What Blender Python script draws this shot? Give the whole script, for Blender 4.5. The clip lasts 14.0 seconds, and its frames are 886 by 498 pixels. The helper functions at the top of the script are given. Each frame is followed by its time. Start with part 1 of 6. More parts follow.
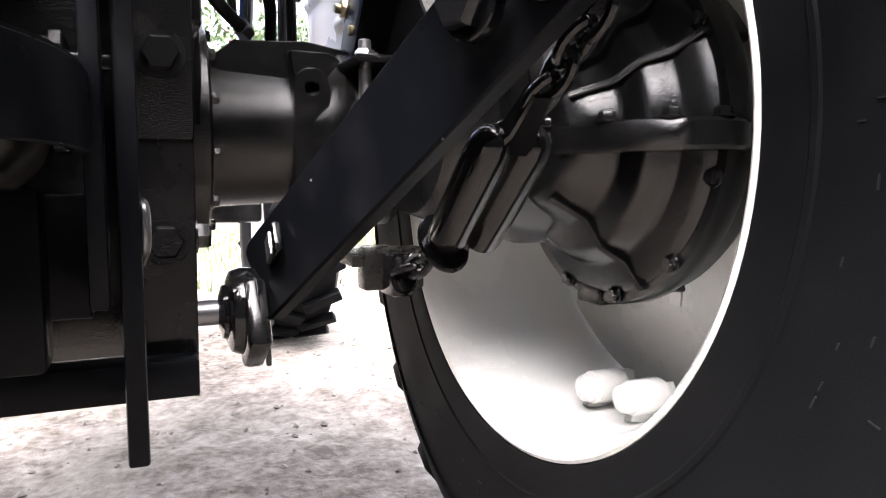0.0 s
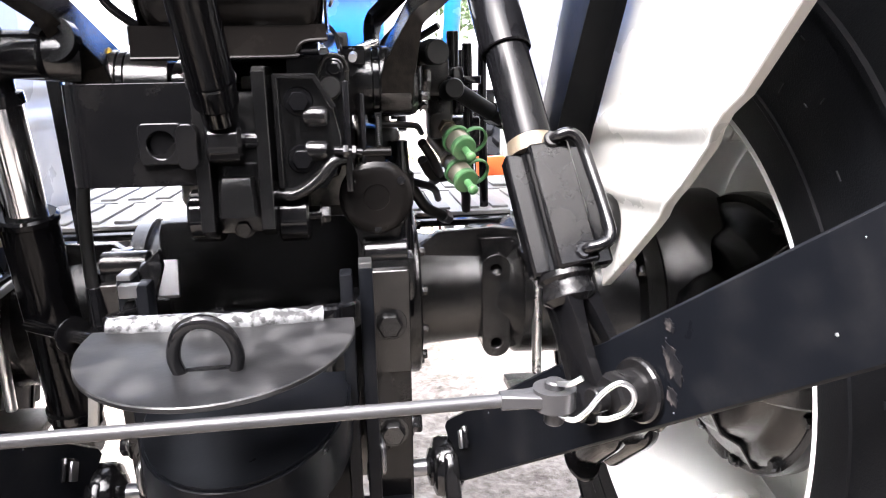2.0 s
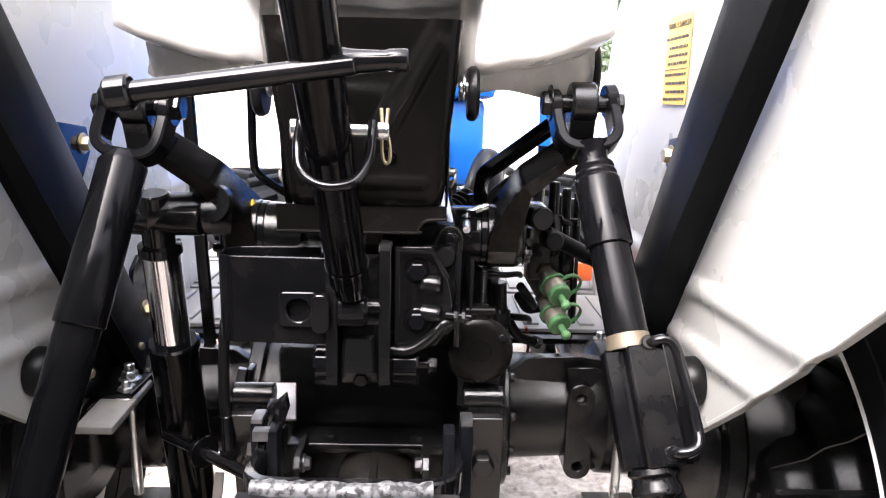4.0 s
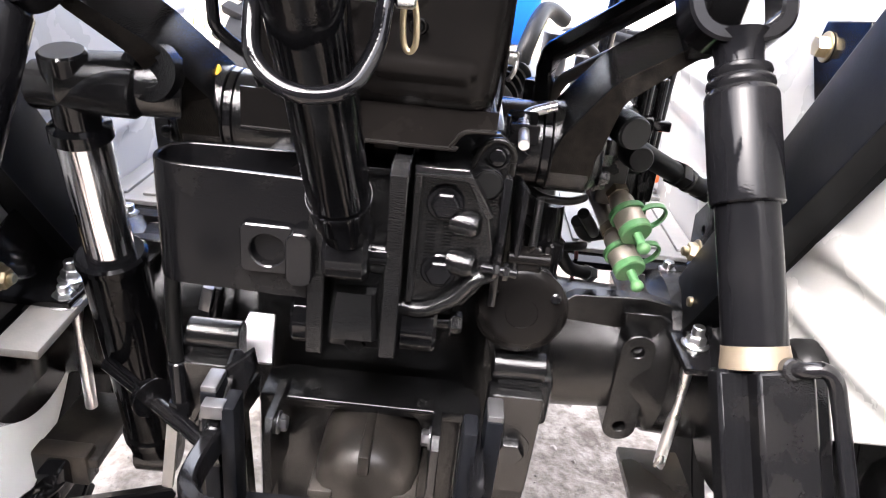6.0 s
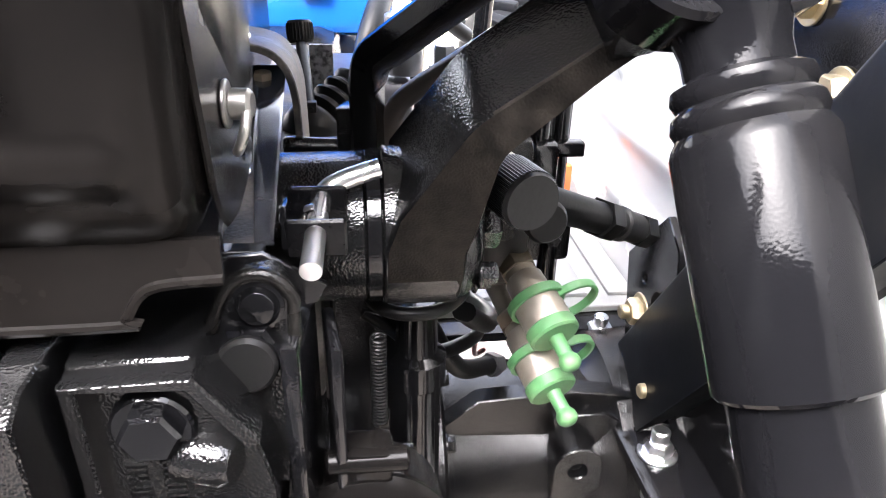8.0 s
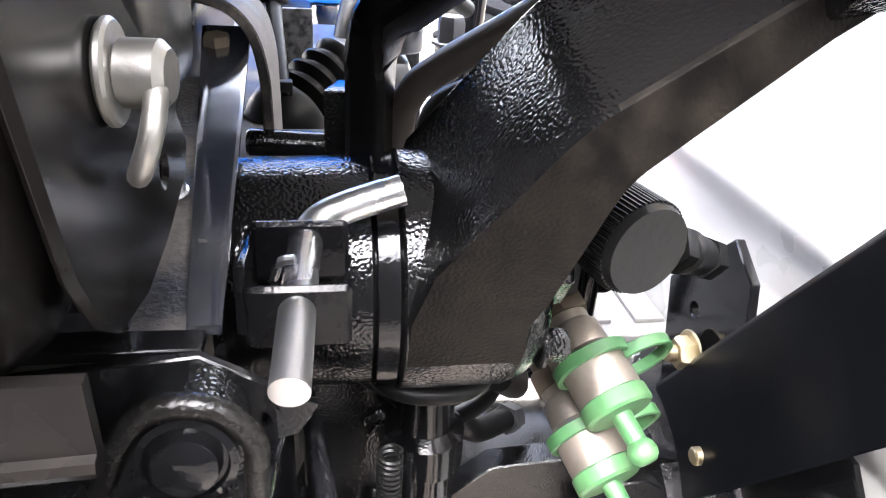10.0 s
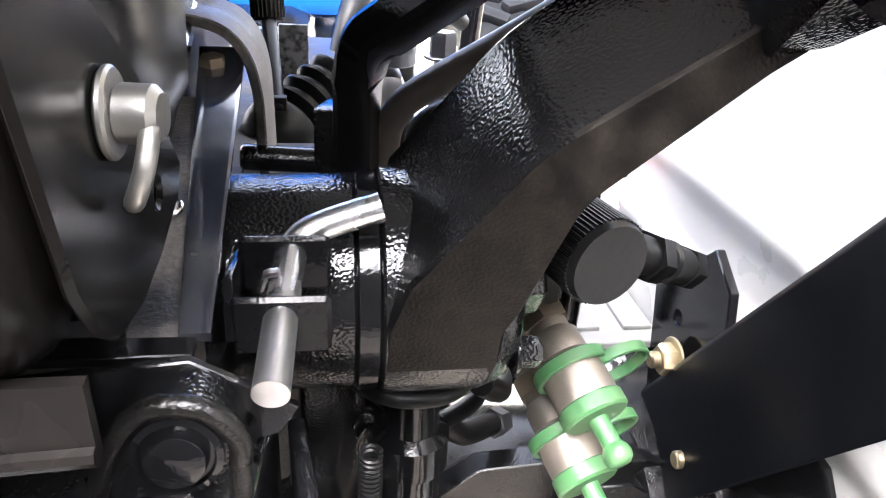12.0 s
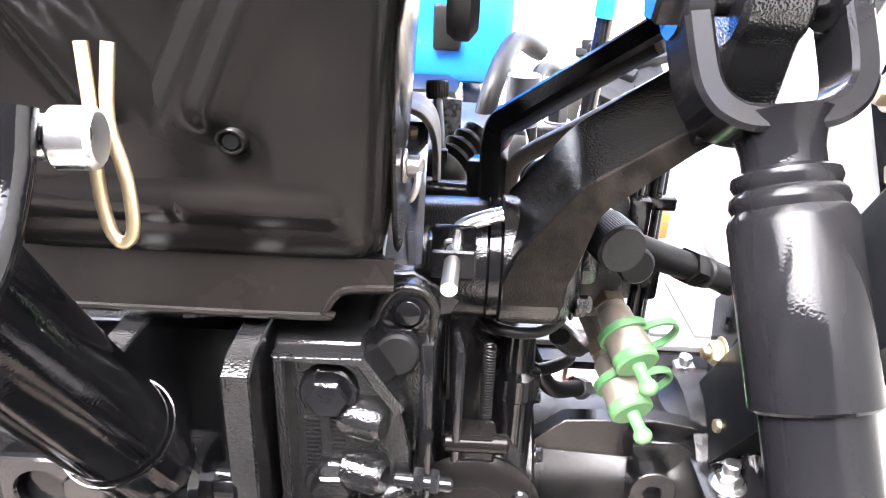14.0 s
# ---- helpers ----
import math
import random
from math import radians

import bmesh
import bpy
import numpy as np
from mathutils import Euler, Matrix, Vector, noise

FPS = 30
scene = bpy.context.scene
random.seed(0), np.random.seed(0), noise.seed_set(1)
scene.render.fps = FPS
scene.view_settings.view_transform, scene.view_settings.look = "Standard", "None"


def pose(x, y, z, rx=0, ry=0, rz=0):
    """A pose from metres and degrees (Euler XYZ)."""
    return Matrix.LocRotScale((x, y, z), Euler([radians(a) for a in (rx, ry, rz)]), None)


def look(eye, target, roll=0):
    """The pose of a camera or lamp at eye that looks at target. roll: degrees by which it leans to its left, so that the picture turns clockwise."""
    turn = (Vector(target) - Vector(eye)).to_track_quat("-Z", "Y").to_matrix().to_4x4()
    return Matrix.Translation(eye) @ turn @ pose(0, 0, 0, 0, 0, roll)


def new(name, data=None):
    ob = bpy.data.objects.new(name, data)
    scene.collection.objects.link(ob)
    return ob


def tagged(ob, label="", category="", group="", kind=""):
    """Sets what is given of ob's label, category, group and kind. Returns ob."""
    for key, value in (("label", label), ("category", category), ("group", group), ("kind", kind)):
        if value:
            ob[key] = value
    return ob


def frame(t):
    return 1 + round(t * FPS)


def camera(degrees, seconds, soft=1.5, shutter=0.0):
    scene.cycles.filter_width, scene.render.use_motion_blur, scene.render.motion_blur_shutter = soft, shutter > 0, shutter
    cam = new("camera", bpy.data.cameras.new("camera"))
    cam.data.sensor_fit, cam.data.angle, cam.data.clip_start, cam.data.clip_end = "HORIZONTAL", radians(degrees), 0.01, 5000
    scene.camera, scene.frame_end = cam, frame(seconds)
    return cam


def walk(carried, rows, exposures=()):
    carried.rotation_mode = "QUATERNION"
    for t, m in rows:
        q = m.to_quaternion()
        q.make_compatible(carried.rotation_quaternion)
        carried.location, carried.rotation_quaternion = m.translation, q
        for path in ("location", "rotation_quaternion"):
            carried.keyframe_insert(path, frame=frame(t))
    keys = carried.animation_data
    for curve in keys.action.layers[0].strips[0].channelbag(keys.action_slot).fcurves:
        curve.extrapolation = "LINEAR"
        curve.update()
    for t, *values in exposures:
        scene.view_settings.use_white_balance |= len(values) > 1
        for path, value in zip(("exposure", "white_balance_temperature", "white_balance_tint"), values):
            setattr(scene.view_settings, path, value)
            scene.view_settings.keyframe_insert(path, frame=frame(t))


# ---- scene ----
cam = camera(65.03, 14.0, soft=1.1)
PATH = [
    (0, (0.1357, -0.78, 0.6296), (0.9364, 1.0443, 0.4542), -0.09),
    (0.5, (0.1546, -0.806, 0.6893), (0.7861, 1.0793, 0.4727), -2.22),
    (1, (0.161, -0.8726, 0.7952), (0.7977, 0.9914, 0.4488), -0.98),
    (1.5, (0.1247, -0.924, 0.8979), (0.6208, 0.9594, 0.4432), 0.13),
    (2, (0.124, -0.9627, 1.0445), (0.3639, 0.9663, 0.5739), -1.19),
    (2.2, (0.1244, -0.9868, 1.114), (0.2995, 0.9475, 0.6366), -0.75),
    (2.5, (0.0894, -1.0129, 1.1287), (0.1773, 0.9529, 0.7712), -0.14),
    (2.7, (0.0937, -1.0585, 1.1347), (0.1099, 0.924, 0.8712), -0.87),
    (4.8, (0.0729, -0.8756, 1.2757), (0.1151, 1.0282, 0.6645), 2.78),
    (5, (0.0983, -0.8373, 1.2738), (0.0463, 1.0473, 0.6062), 3.01),
    (5.3, (0.1145, -0.8102, 1.2569), (-0.0345, 1.0316, 0.4916), 2.65),
    (5.5, (0.1042, -0.7807, 1.2526), (-0.0515, 1.0445, 0.4498), 3.25),
    (6, (0.0656, -0.7023, 1.2468), (0.0685, 1.1025, 0.3851), 6.09),
    (6.5, (0.042, -0.6474, 1.2536), (0.1492, 1.1689, 0.4231), 4.99),
    (7, (0.0911, -0.5803, 1.2702), (0.4342, 1.1834, 0.3918), 5.66),
    (7.5, (0.146, -0.4893, 1.266), (0.4109, 1.2472, 0.3096), 3.77),
    (7.8, (0.1574, -0.4169, 1.2368), (0.3827, 1.3498, 0.327), 1.11),
    (8.1, (0.145, -0.3542, 1.2085), (0.3878, 1.4169, 0.3116), 1.79),
    (8.4, (0.143, -0.311, 1.1973), (0.417, 1.4852, 0.3617), 3.24),
    (8.7, (0.1357, -0.2878, 1.1837), (0.4482, 1.4937, 0.3299), 3.54),
    (10.8, (0.1375, -0.2315, 1.1776), (0.4774, 1.499, 0.2344), 3.94),
    (11, (0.1366, -0.2328, 1.1789), (0.4886, 1.5005, 0.2451), 4.03),
    (11.5, (0.14, -0.2394, 1.1834), (0.4524, 1.505, 0.2563), 3.35),
    (12, (0.1426, -0.2526, 1.1884), (0.4657, 1.494, 0.2692), 4.03),
    (12.5, (0.1435, -0.2798, 1.1944), (0.389, 1.4764, 0.2695), 3.56),
    (13, (0.1486, -0.3237, 1.2108), (0.3643, 1.4448, 0.3021), 3.57),
    (13.5, (0.1448, -0.3786, 1.2253), (0.2471, 1.408, 0.3321), 3.01),
    (14, (0.131, -0.459, 1.2578), (0.0913, 1.3588, 0.4246), 2.17),
]
walk(cam, [(t, look(eye, target, roll)) for t, eye, target, roll in PATH],
     exposures=[(0.0, 3.37, 6430, 16), (0.7, 3.60, 6430, 16), (1.5, 4.05, 6380, 15), (2.5, 4.03, 6380, 15), (5.0, 2.92, 6530, 17), (5.5, 3.52, 6530, 17), (6.0, 4.05, 6480, 16),
                (6.5, 4.31, 6430, 15), (7.0, 3.77, 6430, 15), (8.0, 4.49, 6330, 15), (8.7, 4.68, 6280, 14), (10.8, 4.75, 6280, 14), (12.5, 4.59, 6280, 14), (14.0, 5.31, 6380, 16)])

# ---- world, sun and exposure ----
world = bpy.data.worlds.new("overcast_day")
scene.world = world
world.use_nodes = True
wn = world.node_tree
wn.nodes.clear()
sky = wn.nodes.new("ShaderNodeTexSky")
sky.sky_type = "NISHITA"
sky.sun_disc = False
sky.sun_elevation = radians(57)
sky.sun_rotation = radians(-145)
sky.air_density, sky.dust_density, sky.ozone_density = 1.0, 6.0, 1.0
pale = wn.nodes.new("ShaderNodeHueSaturation")
pale.inputs["Saturation"].default_value = 0.32
back = wn.nodes.new("ShaderNodeBackground")
back.inputs["Strength"].default_value = 0.15
wout = wn.nodes.new("ShaderNodeOutputWorld")
wn.links.new(sky.outputs[0], pale.inputs["Color"])
wn.links.new(pale.outputs[0], back.inputs["Color"])
wn.links.new(back.outputs[0], wout.inputs["Surface"])
sun_data = bpy.data.lights.new("sun", "SUN")
sun_data.energy, sun_data.angle, sun_data.color = 0.45, radians(60), (1.0, 0.985, 0.97)
sun = new("sun", sun_data)
sun.matrix_world = look((-3, -4.5, 9), (-3 + 0.312, -4.5 + 0.446, 9 - 0.839))


# ---- materials ----
def material(name, base, rough=0.4, metal=0.0, bump=0.0, grain=300.0, vary=0.25, dust=0.0, dust_color=(0.30, 0.27, 0.23),
             dust_scale=14.0, dust_from=(0.46, 0.74), coat=0.0, island=0.0, spec=0.5, lumps=0.0):
    """A painted, cast or bare surface: large patches, fine grain, relief and settled dust."""
    m = bpy.data.materials.new(name)
    m.use_nodes = True
    n, l = m.node_tree.nodes, m.node_tree.links
    p = n["Principled BSDF"]
    co = n.new("ShaderNodeTexCoord")
    big, fine = n.new("ShaderNodeTexNoise"), n.new("ShaderNodeTexNoise")
    big.inputs["Scale"].default_value, big.inputs["Detail"].default_value = dust_scale, 8
    fine.inputs["Scale"].default_value, fine.inputs["Detail"].default_value = grain, 4
    for t in (big, fine):
        l.new(co.outputs["Object"], t.inputs["Vector"])
    shade = n.new("ShaderNodeMix")
    shade.data_type = "RGBA"
    shade.inputs[6].default_value = (*[c * (1 - vary) for c in base], 1)
    shade.inputs[7].default_value = (*[min(1, c * (1 + vary)) for c in base], 1)
    l.new(big.outputs["Fac"], shade.inputs[0])
    colour = shade.outputs[2]
    rr = n.new("ShaderNodeMapRange")
    rr.inputs["From Min"].default_value, rr.inputs["From Max"].default_value = 0.3, 0.7
    rr.inputs["To Min"].default_value, rr.inputs["To Max"].default_value = max(0.02, rough - 0.07), min(1, rough + 0.09)
    l.new(big.outputs["Fac"], rr.inputs["Value"])
    roughness = rr.outputs["Result"]
    if dust > 0:
        ramp = n.new("ShaderNodeMapRange")
        ramp.inputs["From Min"].default_value, ramp.inputs["From Max"].default_value = dust_from
        ramp.inputs["To Max"].default_value = dust
        l.new(big.outputs["Fac"], ramp.inputs["Value"])
        speck = n.new("ShaderNodeMath")
        speck.operation = "MULTIPLY"
        l.new(ramp.outputs["Result"], speck.inputs[0])
        l.new(fine.outputs["Fac"], speck.inputs[1])
        twice = n.new("ShaderNodeMath")
        twice.operation, twice.use_clamp = "MULTIPLY", True
        twice.inputs[1].default_value = 2.0
        l.new(speck.outputs[0], twice.inputs[0])
        over = n.new("ShaderNodeMix")
        over.data_type = "RGBA"
        over.inputs[7].default_value = (*dust_color, 1)
        l.new(twice.outputs[0], over.inputs[0])
        l.new(colour, over.inputs[6])
        colour = over.outputs[2]
        mr = n.new("ShaderNodeMix")
        mr.inputs[3].default_value = 0.8
        l.new(twice.outputs[0], mr.inputs[0])
        l.new(roughness, mr.inputs[2])
        roughness = mr.outputs[0]
    if island > 0:
        geo = n.new("ShaderNodeNewGeometry")
        hs = n.new("ShaderNodeHueSaturation")
        rv = n.new("ShaderNodeMapRange")
        rv.inputs["To Min"].default_value, rv.inputs["To Max"].default_value = 1 - island, 1 + island
        l.new(geo.outputs["Random Per Island"], rv.inputs["Value"])
        l.new(rv.outputs["Result"], hs.inputs["Value"])
        l.new(colour, hs.inputs["Color"])
        colour = hs.outputs[0]
    l.new(colour, p.inputs["Base Color"])
    l.new(roughness, p.inputs["Roughness"])
    p.inputs["Metallic"].default_value = metal
    p.inputs["Specular IOR Level"].default_value = spec
    p.inputs["Coat Weight"].default_value = coat
    p.inputs["Coat Roughness"].default_value = 0.12
    if lumps > 0:
        wavy = n.new("ShaderNodeTexNoise")
        wavy.inputs["Scale"].default_value, wavy.inputs["Detail"].default_value = 820, 0
        l.new(co.outputs["Object"], wavy.inputs["Vector"])
        bb = n.new("ShaderNodeBump")
        bb.inputs["Strength"].default_value, bb.inputs["Distance"].default_value = lumps, 0.0012
        l.new(wavy.outputs["Fac"], bb.inputs["Height"])
        l.new(bb.outputs["Normal"], p.inputs["Normal"])
    if bump > 0:
        b = n.new("ShaderNodeBump")
        b.inputs["Strength"].default_value, b.inputs["Distance"].default_value = bump, 0.0012
        l.new(fine.outputs["Fac"], b.inputs["Height"])
        if lumps > 0:
            l.new(bb.outputs["Normal"], b.inputs["Normal"])
        l.new(b.outputs["Normal"], p.inputs["Normal"])
    return m


BLACK = material("black_gloss_enamel", (0.0035, 0.0035, 0.0040), 0.09, bump=0.02, grain=420, dust=0.012, spec=0.32, lumps=0.04)
CAST = material("black_painted_casting", (0.004, 0.004, 0.0042), 0.09, bump=0.0, grain=900, dust=0.03, dust_color=(0.08, 0.075, 0.07), dust_scale=30, spec=0.45, lumps=0.24)
DUSTY = material("black_painted_casting_dusty", (0.006, 0.0055, 0.005), 0.3, bump=0.4, grain=700, dust=0.4, dust_scale=9, dust_color=(0.16, 0.13, 0.10), spec=0.3)
SATIN = material("blue_black_satin_paint", (0.0030, 0.0034, 0.0045), 0.34, bump=0.06, grain=220, dust=0.03, dust_scale=16, dust_color=(0.12, 0.11, 0.10), spec=0.06)
TUBE = material("black_tube_enamel", (0.003, 0.003, 0.0035), 0.08, bump=0.02, grain=120, dust=0.006, spec=0.10, lumps=0.03)
CREAM = material("cream_white_enamel", (0.44, 0.44, 0.42), 0.28, bump=0.03, grain=90, vary=0.02, dust=0.006, dust_scale=7)
RIMPAINT = material("white_rim_enamel", (0.73, 0.74, 0.72), 0.22, bump=0.05, grain=140, vary=0.03, dust=0.10, dust_scale=6)
RUBBER = material("black_tyre_rubber", (0.0042, 0.0046, 0.0055), 0.55, bump=0.25, grain=500, dust=0.008, dust_scale=11, spec=0.06)
CHROME = material("chromed_steel", (0.75, 0.75, 0.76), 0.12, metal=1.0, vary=0.05, bump=0.02, grain=60)
ZINC = material("zinc_plated_steel", (0.84, 0.84, 0.84), 0.28, metal=1.0, vary=0.12, bump=0.1, grain=260)
DULLZINC = material("weathered_zinc", (0.30, 0.29, 0.27), 0.42, metal=0.9, vary=0.25, bump=0.2, grain=300, dust=0.3)
BRASS = material("yellow_zinc_plating", (0.44, 0.37, 0.24), 0.40, metal=1.0, vary=0.2, bump=0.15, grain=300)
GOLD = material("bare_rust_toned_steel", (0.115, 0.092, 0.065), 0.5, metal=0.4, vary=0.3, bump=0.2, grain=200)
STEEL = material("grey_bare_steel", (0.16, 0.16, 0.165), 0.34, metal=0.9, vary=0.2, bump=0.1, grain=240)
GREEN = material("green_plastic", (0.045, 0.135, 0.050), 0.45, bump=0.06, grain=200, vary=0.2, dust=0.22, dust_color=(0.20, 0.17, 0.11), dust_scale=40)
BLUE = material("bright_blue_enamel", (0.008, 0.10, 0.42), 0.22, bump=0.02, grain=60, vary=0.08, coat=0.3)
ORANGE = material("orange_plastic", (0.75, 0.13, 0.03), 0.35, vary=0.1)
YELLOW = material("yellow_paint", (0.75, 0.48, 0.05), 0.4, vary=0.1)
STICKER = material("yellow_vinyl_sticker", (0.80, 0.52, 0.10), 0.4, vary=0.06)
PRINT = material("dark_print", (0.04, 0.03, 0.02), 0.5, vary=0.1)
PLATE = material("black_pressed_sheet", (0.0032, 0.0029, 0.0028), 0.2, bump=0.05, grain=140, dust=0.03, dust_scale=8, dust_color=(0.10, 0.08, 0.065), spec=0.09)
MAT = material("grey_ribbed_floor_mat", (0.17, 0.17, 0.17), 0.45, bump=0.2, grain=160, dust=0.3, dust_scale=12)
SCUFF = material("scuffed_primer_white", (0.105, 0.108, 0.112), 0.4, bump=0.4, grain=140, vary=0.7, dust=1.0, dust_color=(0.010, 0.010, 0.011), dust_scale=130, dust_from=(0.44, 0.60))
DIRTYSTEEL = material("dusty_gearbox_top", (0.010, 0.009, 0.008), 0.5, bump=0.5, grain=500, vary=0.4, dust=0.9, dust_scale=34, dust_from=(0.40, 0.60), dust_color=(0.125, 0.110, 0.095), spec=0.5)
HOSE = material("black_rubber_hose", (0.0045, 0.0045, 0.0045), 0.36, bump=0.1, grain=300, spec=0.16)
MARK = material("moulded_rubber_mark", (0.008, 0.0088, 0.010), 0.45, vary=0.1)
SEAT = material("milky_plastic_wrap", (0.62, 0.60, 0.57), 0.25, bump=0.5, grain=18, vary=0.10, coat=0.4)
COUPLING = material("worn_coupling_steel", (0.31, 0.275, 0.235), 0.40, metal=0.8, vary=0.25, bump=0.15, grain=500, dust=0.35, dust_color=(0.22, 0.17, 0.12), dust_scale=60)
STRIP = material("blue_black_strip_paint", (0.012, 0.014, 0.020), 0.12, vary=0.3, bump=0.03, grain=200, dust=0.10, dust_scale=40, spec=0.9, coat=0.8)
# Near-black that paints in the shade inside the seat support's hole.
HOLE_SHADE = material("hole_shade", (0.002, 0.002, 0.002), 0.9, spec=0.05)
DULLROD = material("dull_grey_rod", (0.038, 0.038, 0.040), 0.4, metal=0.5, vary=0.25, bump=0.1, grain=240)
SHIELD = material("scuffed_grey_black_sheet", (0.007, 0.007, 0.0076), 0.36, bump=0.08, grain=220, vary=0.5, dust=0.22, dust_scale=30, dust_color=(0.10, 0.10, 0.10), spec=0.3)
AXLEBLACK = material("black_axle_paint", (0.003, 0.003, 0.0032), 0.10, bump=0.0, grain=900, dust=0.02, dust_scale=30, spec=0.36, lumps=0.28)
ARM = material("black_arm_casting_paint", (0.003, 0.003, 0.0032), 0.09, bump=0.0, grain=1100, dust=0.02, dust_scale=40, dust_color=(0.09, 0.08, 0.07), spec=0.45, lumps=0.26)
# Brown dust, with gloss also cut to paint the arm's shaded faces dark.
ARM_SHADE_DUST = material("arm_shade_dust", (0.0032, 0.0028, 0.0025), 0.40, bump=0.0, grain=900, vary=0.5, dust=0.06, dust_color=(0.13, 0.105, 0.08), dust_scale=110, dust_from=(0.35, 0.85), spec=0.07, lumps=0.22)
SCRAPE = material("scraped_grey_paint", (0.006, 0.006, 0.007), 0.5, vary=0.5, bump=0.2, grain=300, dust=0.45, dust_scale=90, dust_from=(0.48, 0.66), dust_color=(0.085, 0.075, 0.07), spec=0.08)
FLATBLACK = material("black_plate_enamel", (0.003, 0.003, 0.0034), 0.13, bump=0.02, grain=420, dust=0.012, dust_scale=20, spec=0.15, lumps=0.05)
STAYPAINT = material("black_stay_paint", (0.0025, 0.0028, 0.0035), 0.42, bump=0.05, grain=220, dust=0.008, spec=0.04)
BROWNPIPE = material("brown_grey_pipe", (0.055, 0.047, 0.04), 0.42, metal=0.2, vary=0.3, bump=0.1, grain=300)
CAPDUST = material("brown_dusty_plastic", (0.008, 0.007, 0.006), 0.4, bump=0.2, grain=300, vary=0.4, dust=0.5, dust_color=(0.05, 0.043, 0.036), dust_scale=18, spec=0.25)
GREYBAR = material("pale_dusty_steel_bar", (0.24, 0.23, 0.215), 0.55, metal=0.2, vary=0.3, bump=0.2, grain=300, dust=0.4, dust_scale=30)
GLASSRED = material("red_wire", (0.35, 0.02, 0.02), 0.4)


def earth():
    m = bpy.data.materials.new("dry_sandy_dirt")
    m.use_nodes = True
    n, l = m.node_tree.nodes, m.node_tree.links
    p = n["Principled BSDF"]
    co = n.new("ShaderNodeTexCoord")
    scales = (2.2, 13.0, 48.0, 230.0)
    tex = []
    for s in scales:
        t = n.new("ShaderNodeTexNoise")
        t.inputs["Scale"].default_value, t.inputs["Detail"].default_value = s, 9
        l.new(co.outputs["Object"], t.inputs["Vector"])
        tex.append(t)
    ramp = n.new("ShaderNodeValToRGB")
    ramp.color_ramp.elements[0].position, ramp.color_ramp.elements[1].position = 0.40, 0.62
    ramp.color_ramp.elements[0].color = (0.12, 0.098, 0.080, 1)
    ramp.color_ramp.elements[1].color = (0.44, 0.395, 0.345, 1)
    mix = n.new("ShaderNodeMix")
    mix.inputs[0].default_value = 0.5
    l.new(tex[0].outputs["Fac"], mix.inputs[2])
    l.new(tex[1].outputs["Fac"], mix.inputs[3])
    mix2 = n.new("ShaderNodeMix")
    mix2.inputs[0].default_value = 0.28
    l.new(mix.outputs[0], mix2.inputs[2])
    l.new(tex[2].outputs["Fac"], mix2.inputs[3])
    l.new(mix2.outputs[0], ramp.inputs["Fac"])
    l.new(ramp.outputs["Color"], p.inputs["Base Color"])
    p.inputs["Roughness"].default_value = 0.92
    add = n.new("ShaderNodeMath")
    add.operation = "MULTIPLY_ADD"
    add.inputs[1].default_value = 0.35
    l.new(tex[3].outputs["Fac"], add.inputs[0])
    l.new(tex[2].outputs["Fac"], add.inputs[2])
    b = n.new("ShaderNodeBump")
    b.inputs["Strength"].default_value, b.inputs["Distance"].default_value = 0.8, 0.010
    l.new(add.outputs[0], b.inputs["Height"])
    l.new(b.outputs["Normal"], p.inputs["Normal"])
    return m


EARTH = earth()
STONE = material("loose_clods", (0.25, 0.22, 0.195), 0.9, bump=0.5, grain=200, island=0.35)
GRASS = material("dry_green_grass", (0.13, 0.15, 0.06), 0.7, vary=0.4, island=0.35)
LEAF = material("tree_leaves", (0.07, 0.11, 0.04), 0.6, vary=0.3, island=0.4)
BARK = material("tree_bark", (0.12, 0.09, 0.07), 0.9, bump=0.6, grain=40)
WALL = material("whitewashed_wall", (0.72, 0.71, 0.68), 0.85, bump=0.2, grain=30, vary=0.06, dust=0.2, dust_scale=2)
DARKGAP = material("shaded_window_glass", (0.05, 0.06, 0.07), 0.15, vary=0.1)


# ---- mesh helpers ----
X, Y, Z = Vector((1, 0, 0)), Vector((0, 1, 0)), Vector((0, 0, 1))


def merge(bm, other):
    seen = {v: bm.verts.new(v.co) for v in other.verts}
    for f in other.faces:
        try:
            bm.faces.new([seen[v] for v in f.verts])
        except ValueError:
            pass
    other.free()
    return bm


def frame_of(axis):
    """Two directions square to the axis and to each other."""
    a = Vector(axis).normalized()
    u = (Z if abs(a.z) < 0.9 else X).cross(a).normalized()
    return a, u, a.cross(u)


def lathe(bm, origin, axis, profile, seg=28, closed=False):
    """Turns (distance, radius) pairs round the axis."""
    o = Vector(origin)
    a, u, v = frame_of(axis)
    rings = []
    for d, r in profile:
        if r < 1e-5:
            rings.append([bm.verts.new(o + a * d)])
        else:
            rings.append([bm.verts.new(o + a * d + (u * math.cos(k) + v * math.sin(k)) * r) for k in (2 * math.pi * i / seg for i in range(seg))])
    pairs = list(zip(rings, rings[1:])) + ([(rings[-1], rings[0])] if closed else [])
    for p, q in pairs:
        for i in range(seg):
            j = (i + 1) % seg
            if len(p) == 1 and len(q) == 1:
                continue
            if len(p) == 1:
                bm.faces.new([p[0], q[j], q[i]])
            elif len(q) == 1:
                bm.faces.new([p[i], p[j], q[0]])
            else:
                bm.faces.new([p[i], p[j], q[j], q[i]])
    return bm


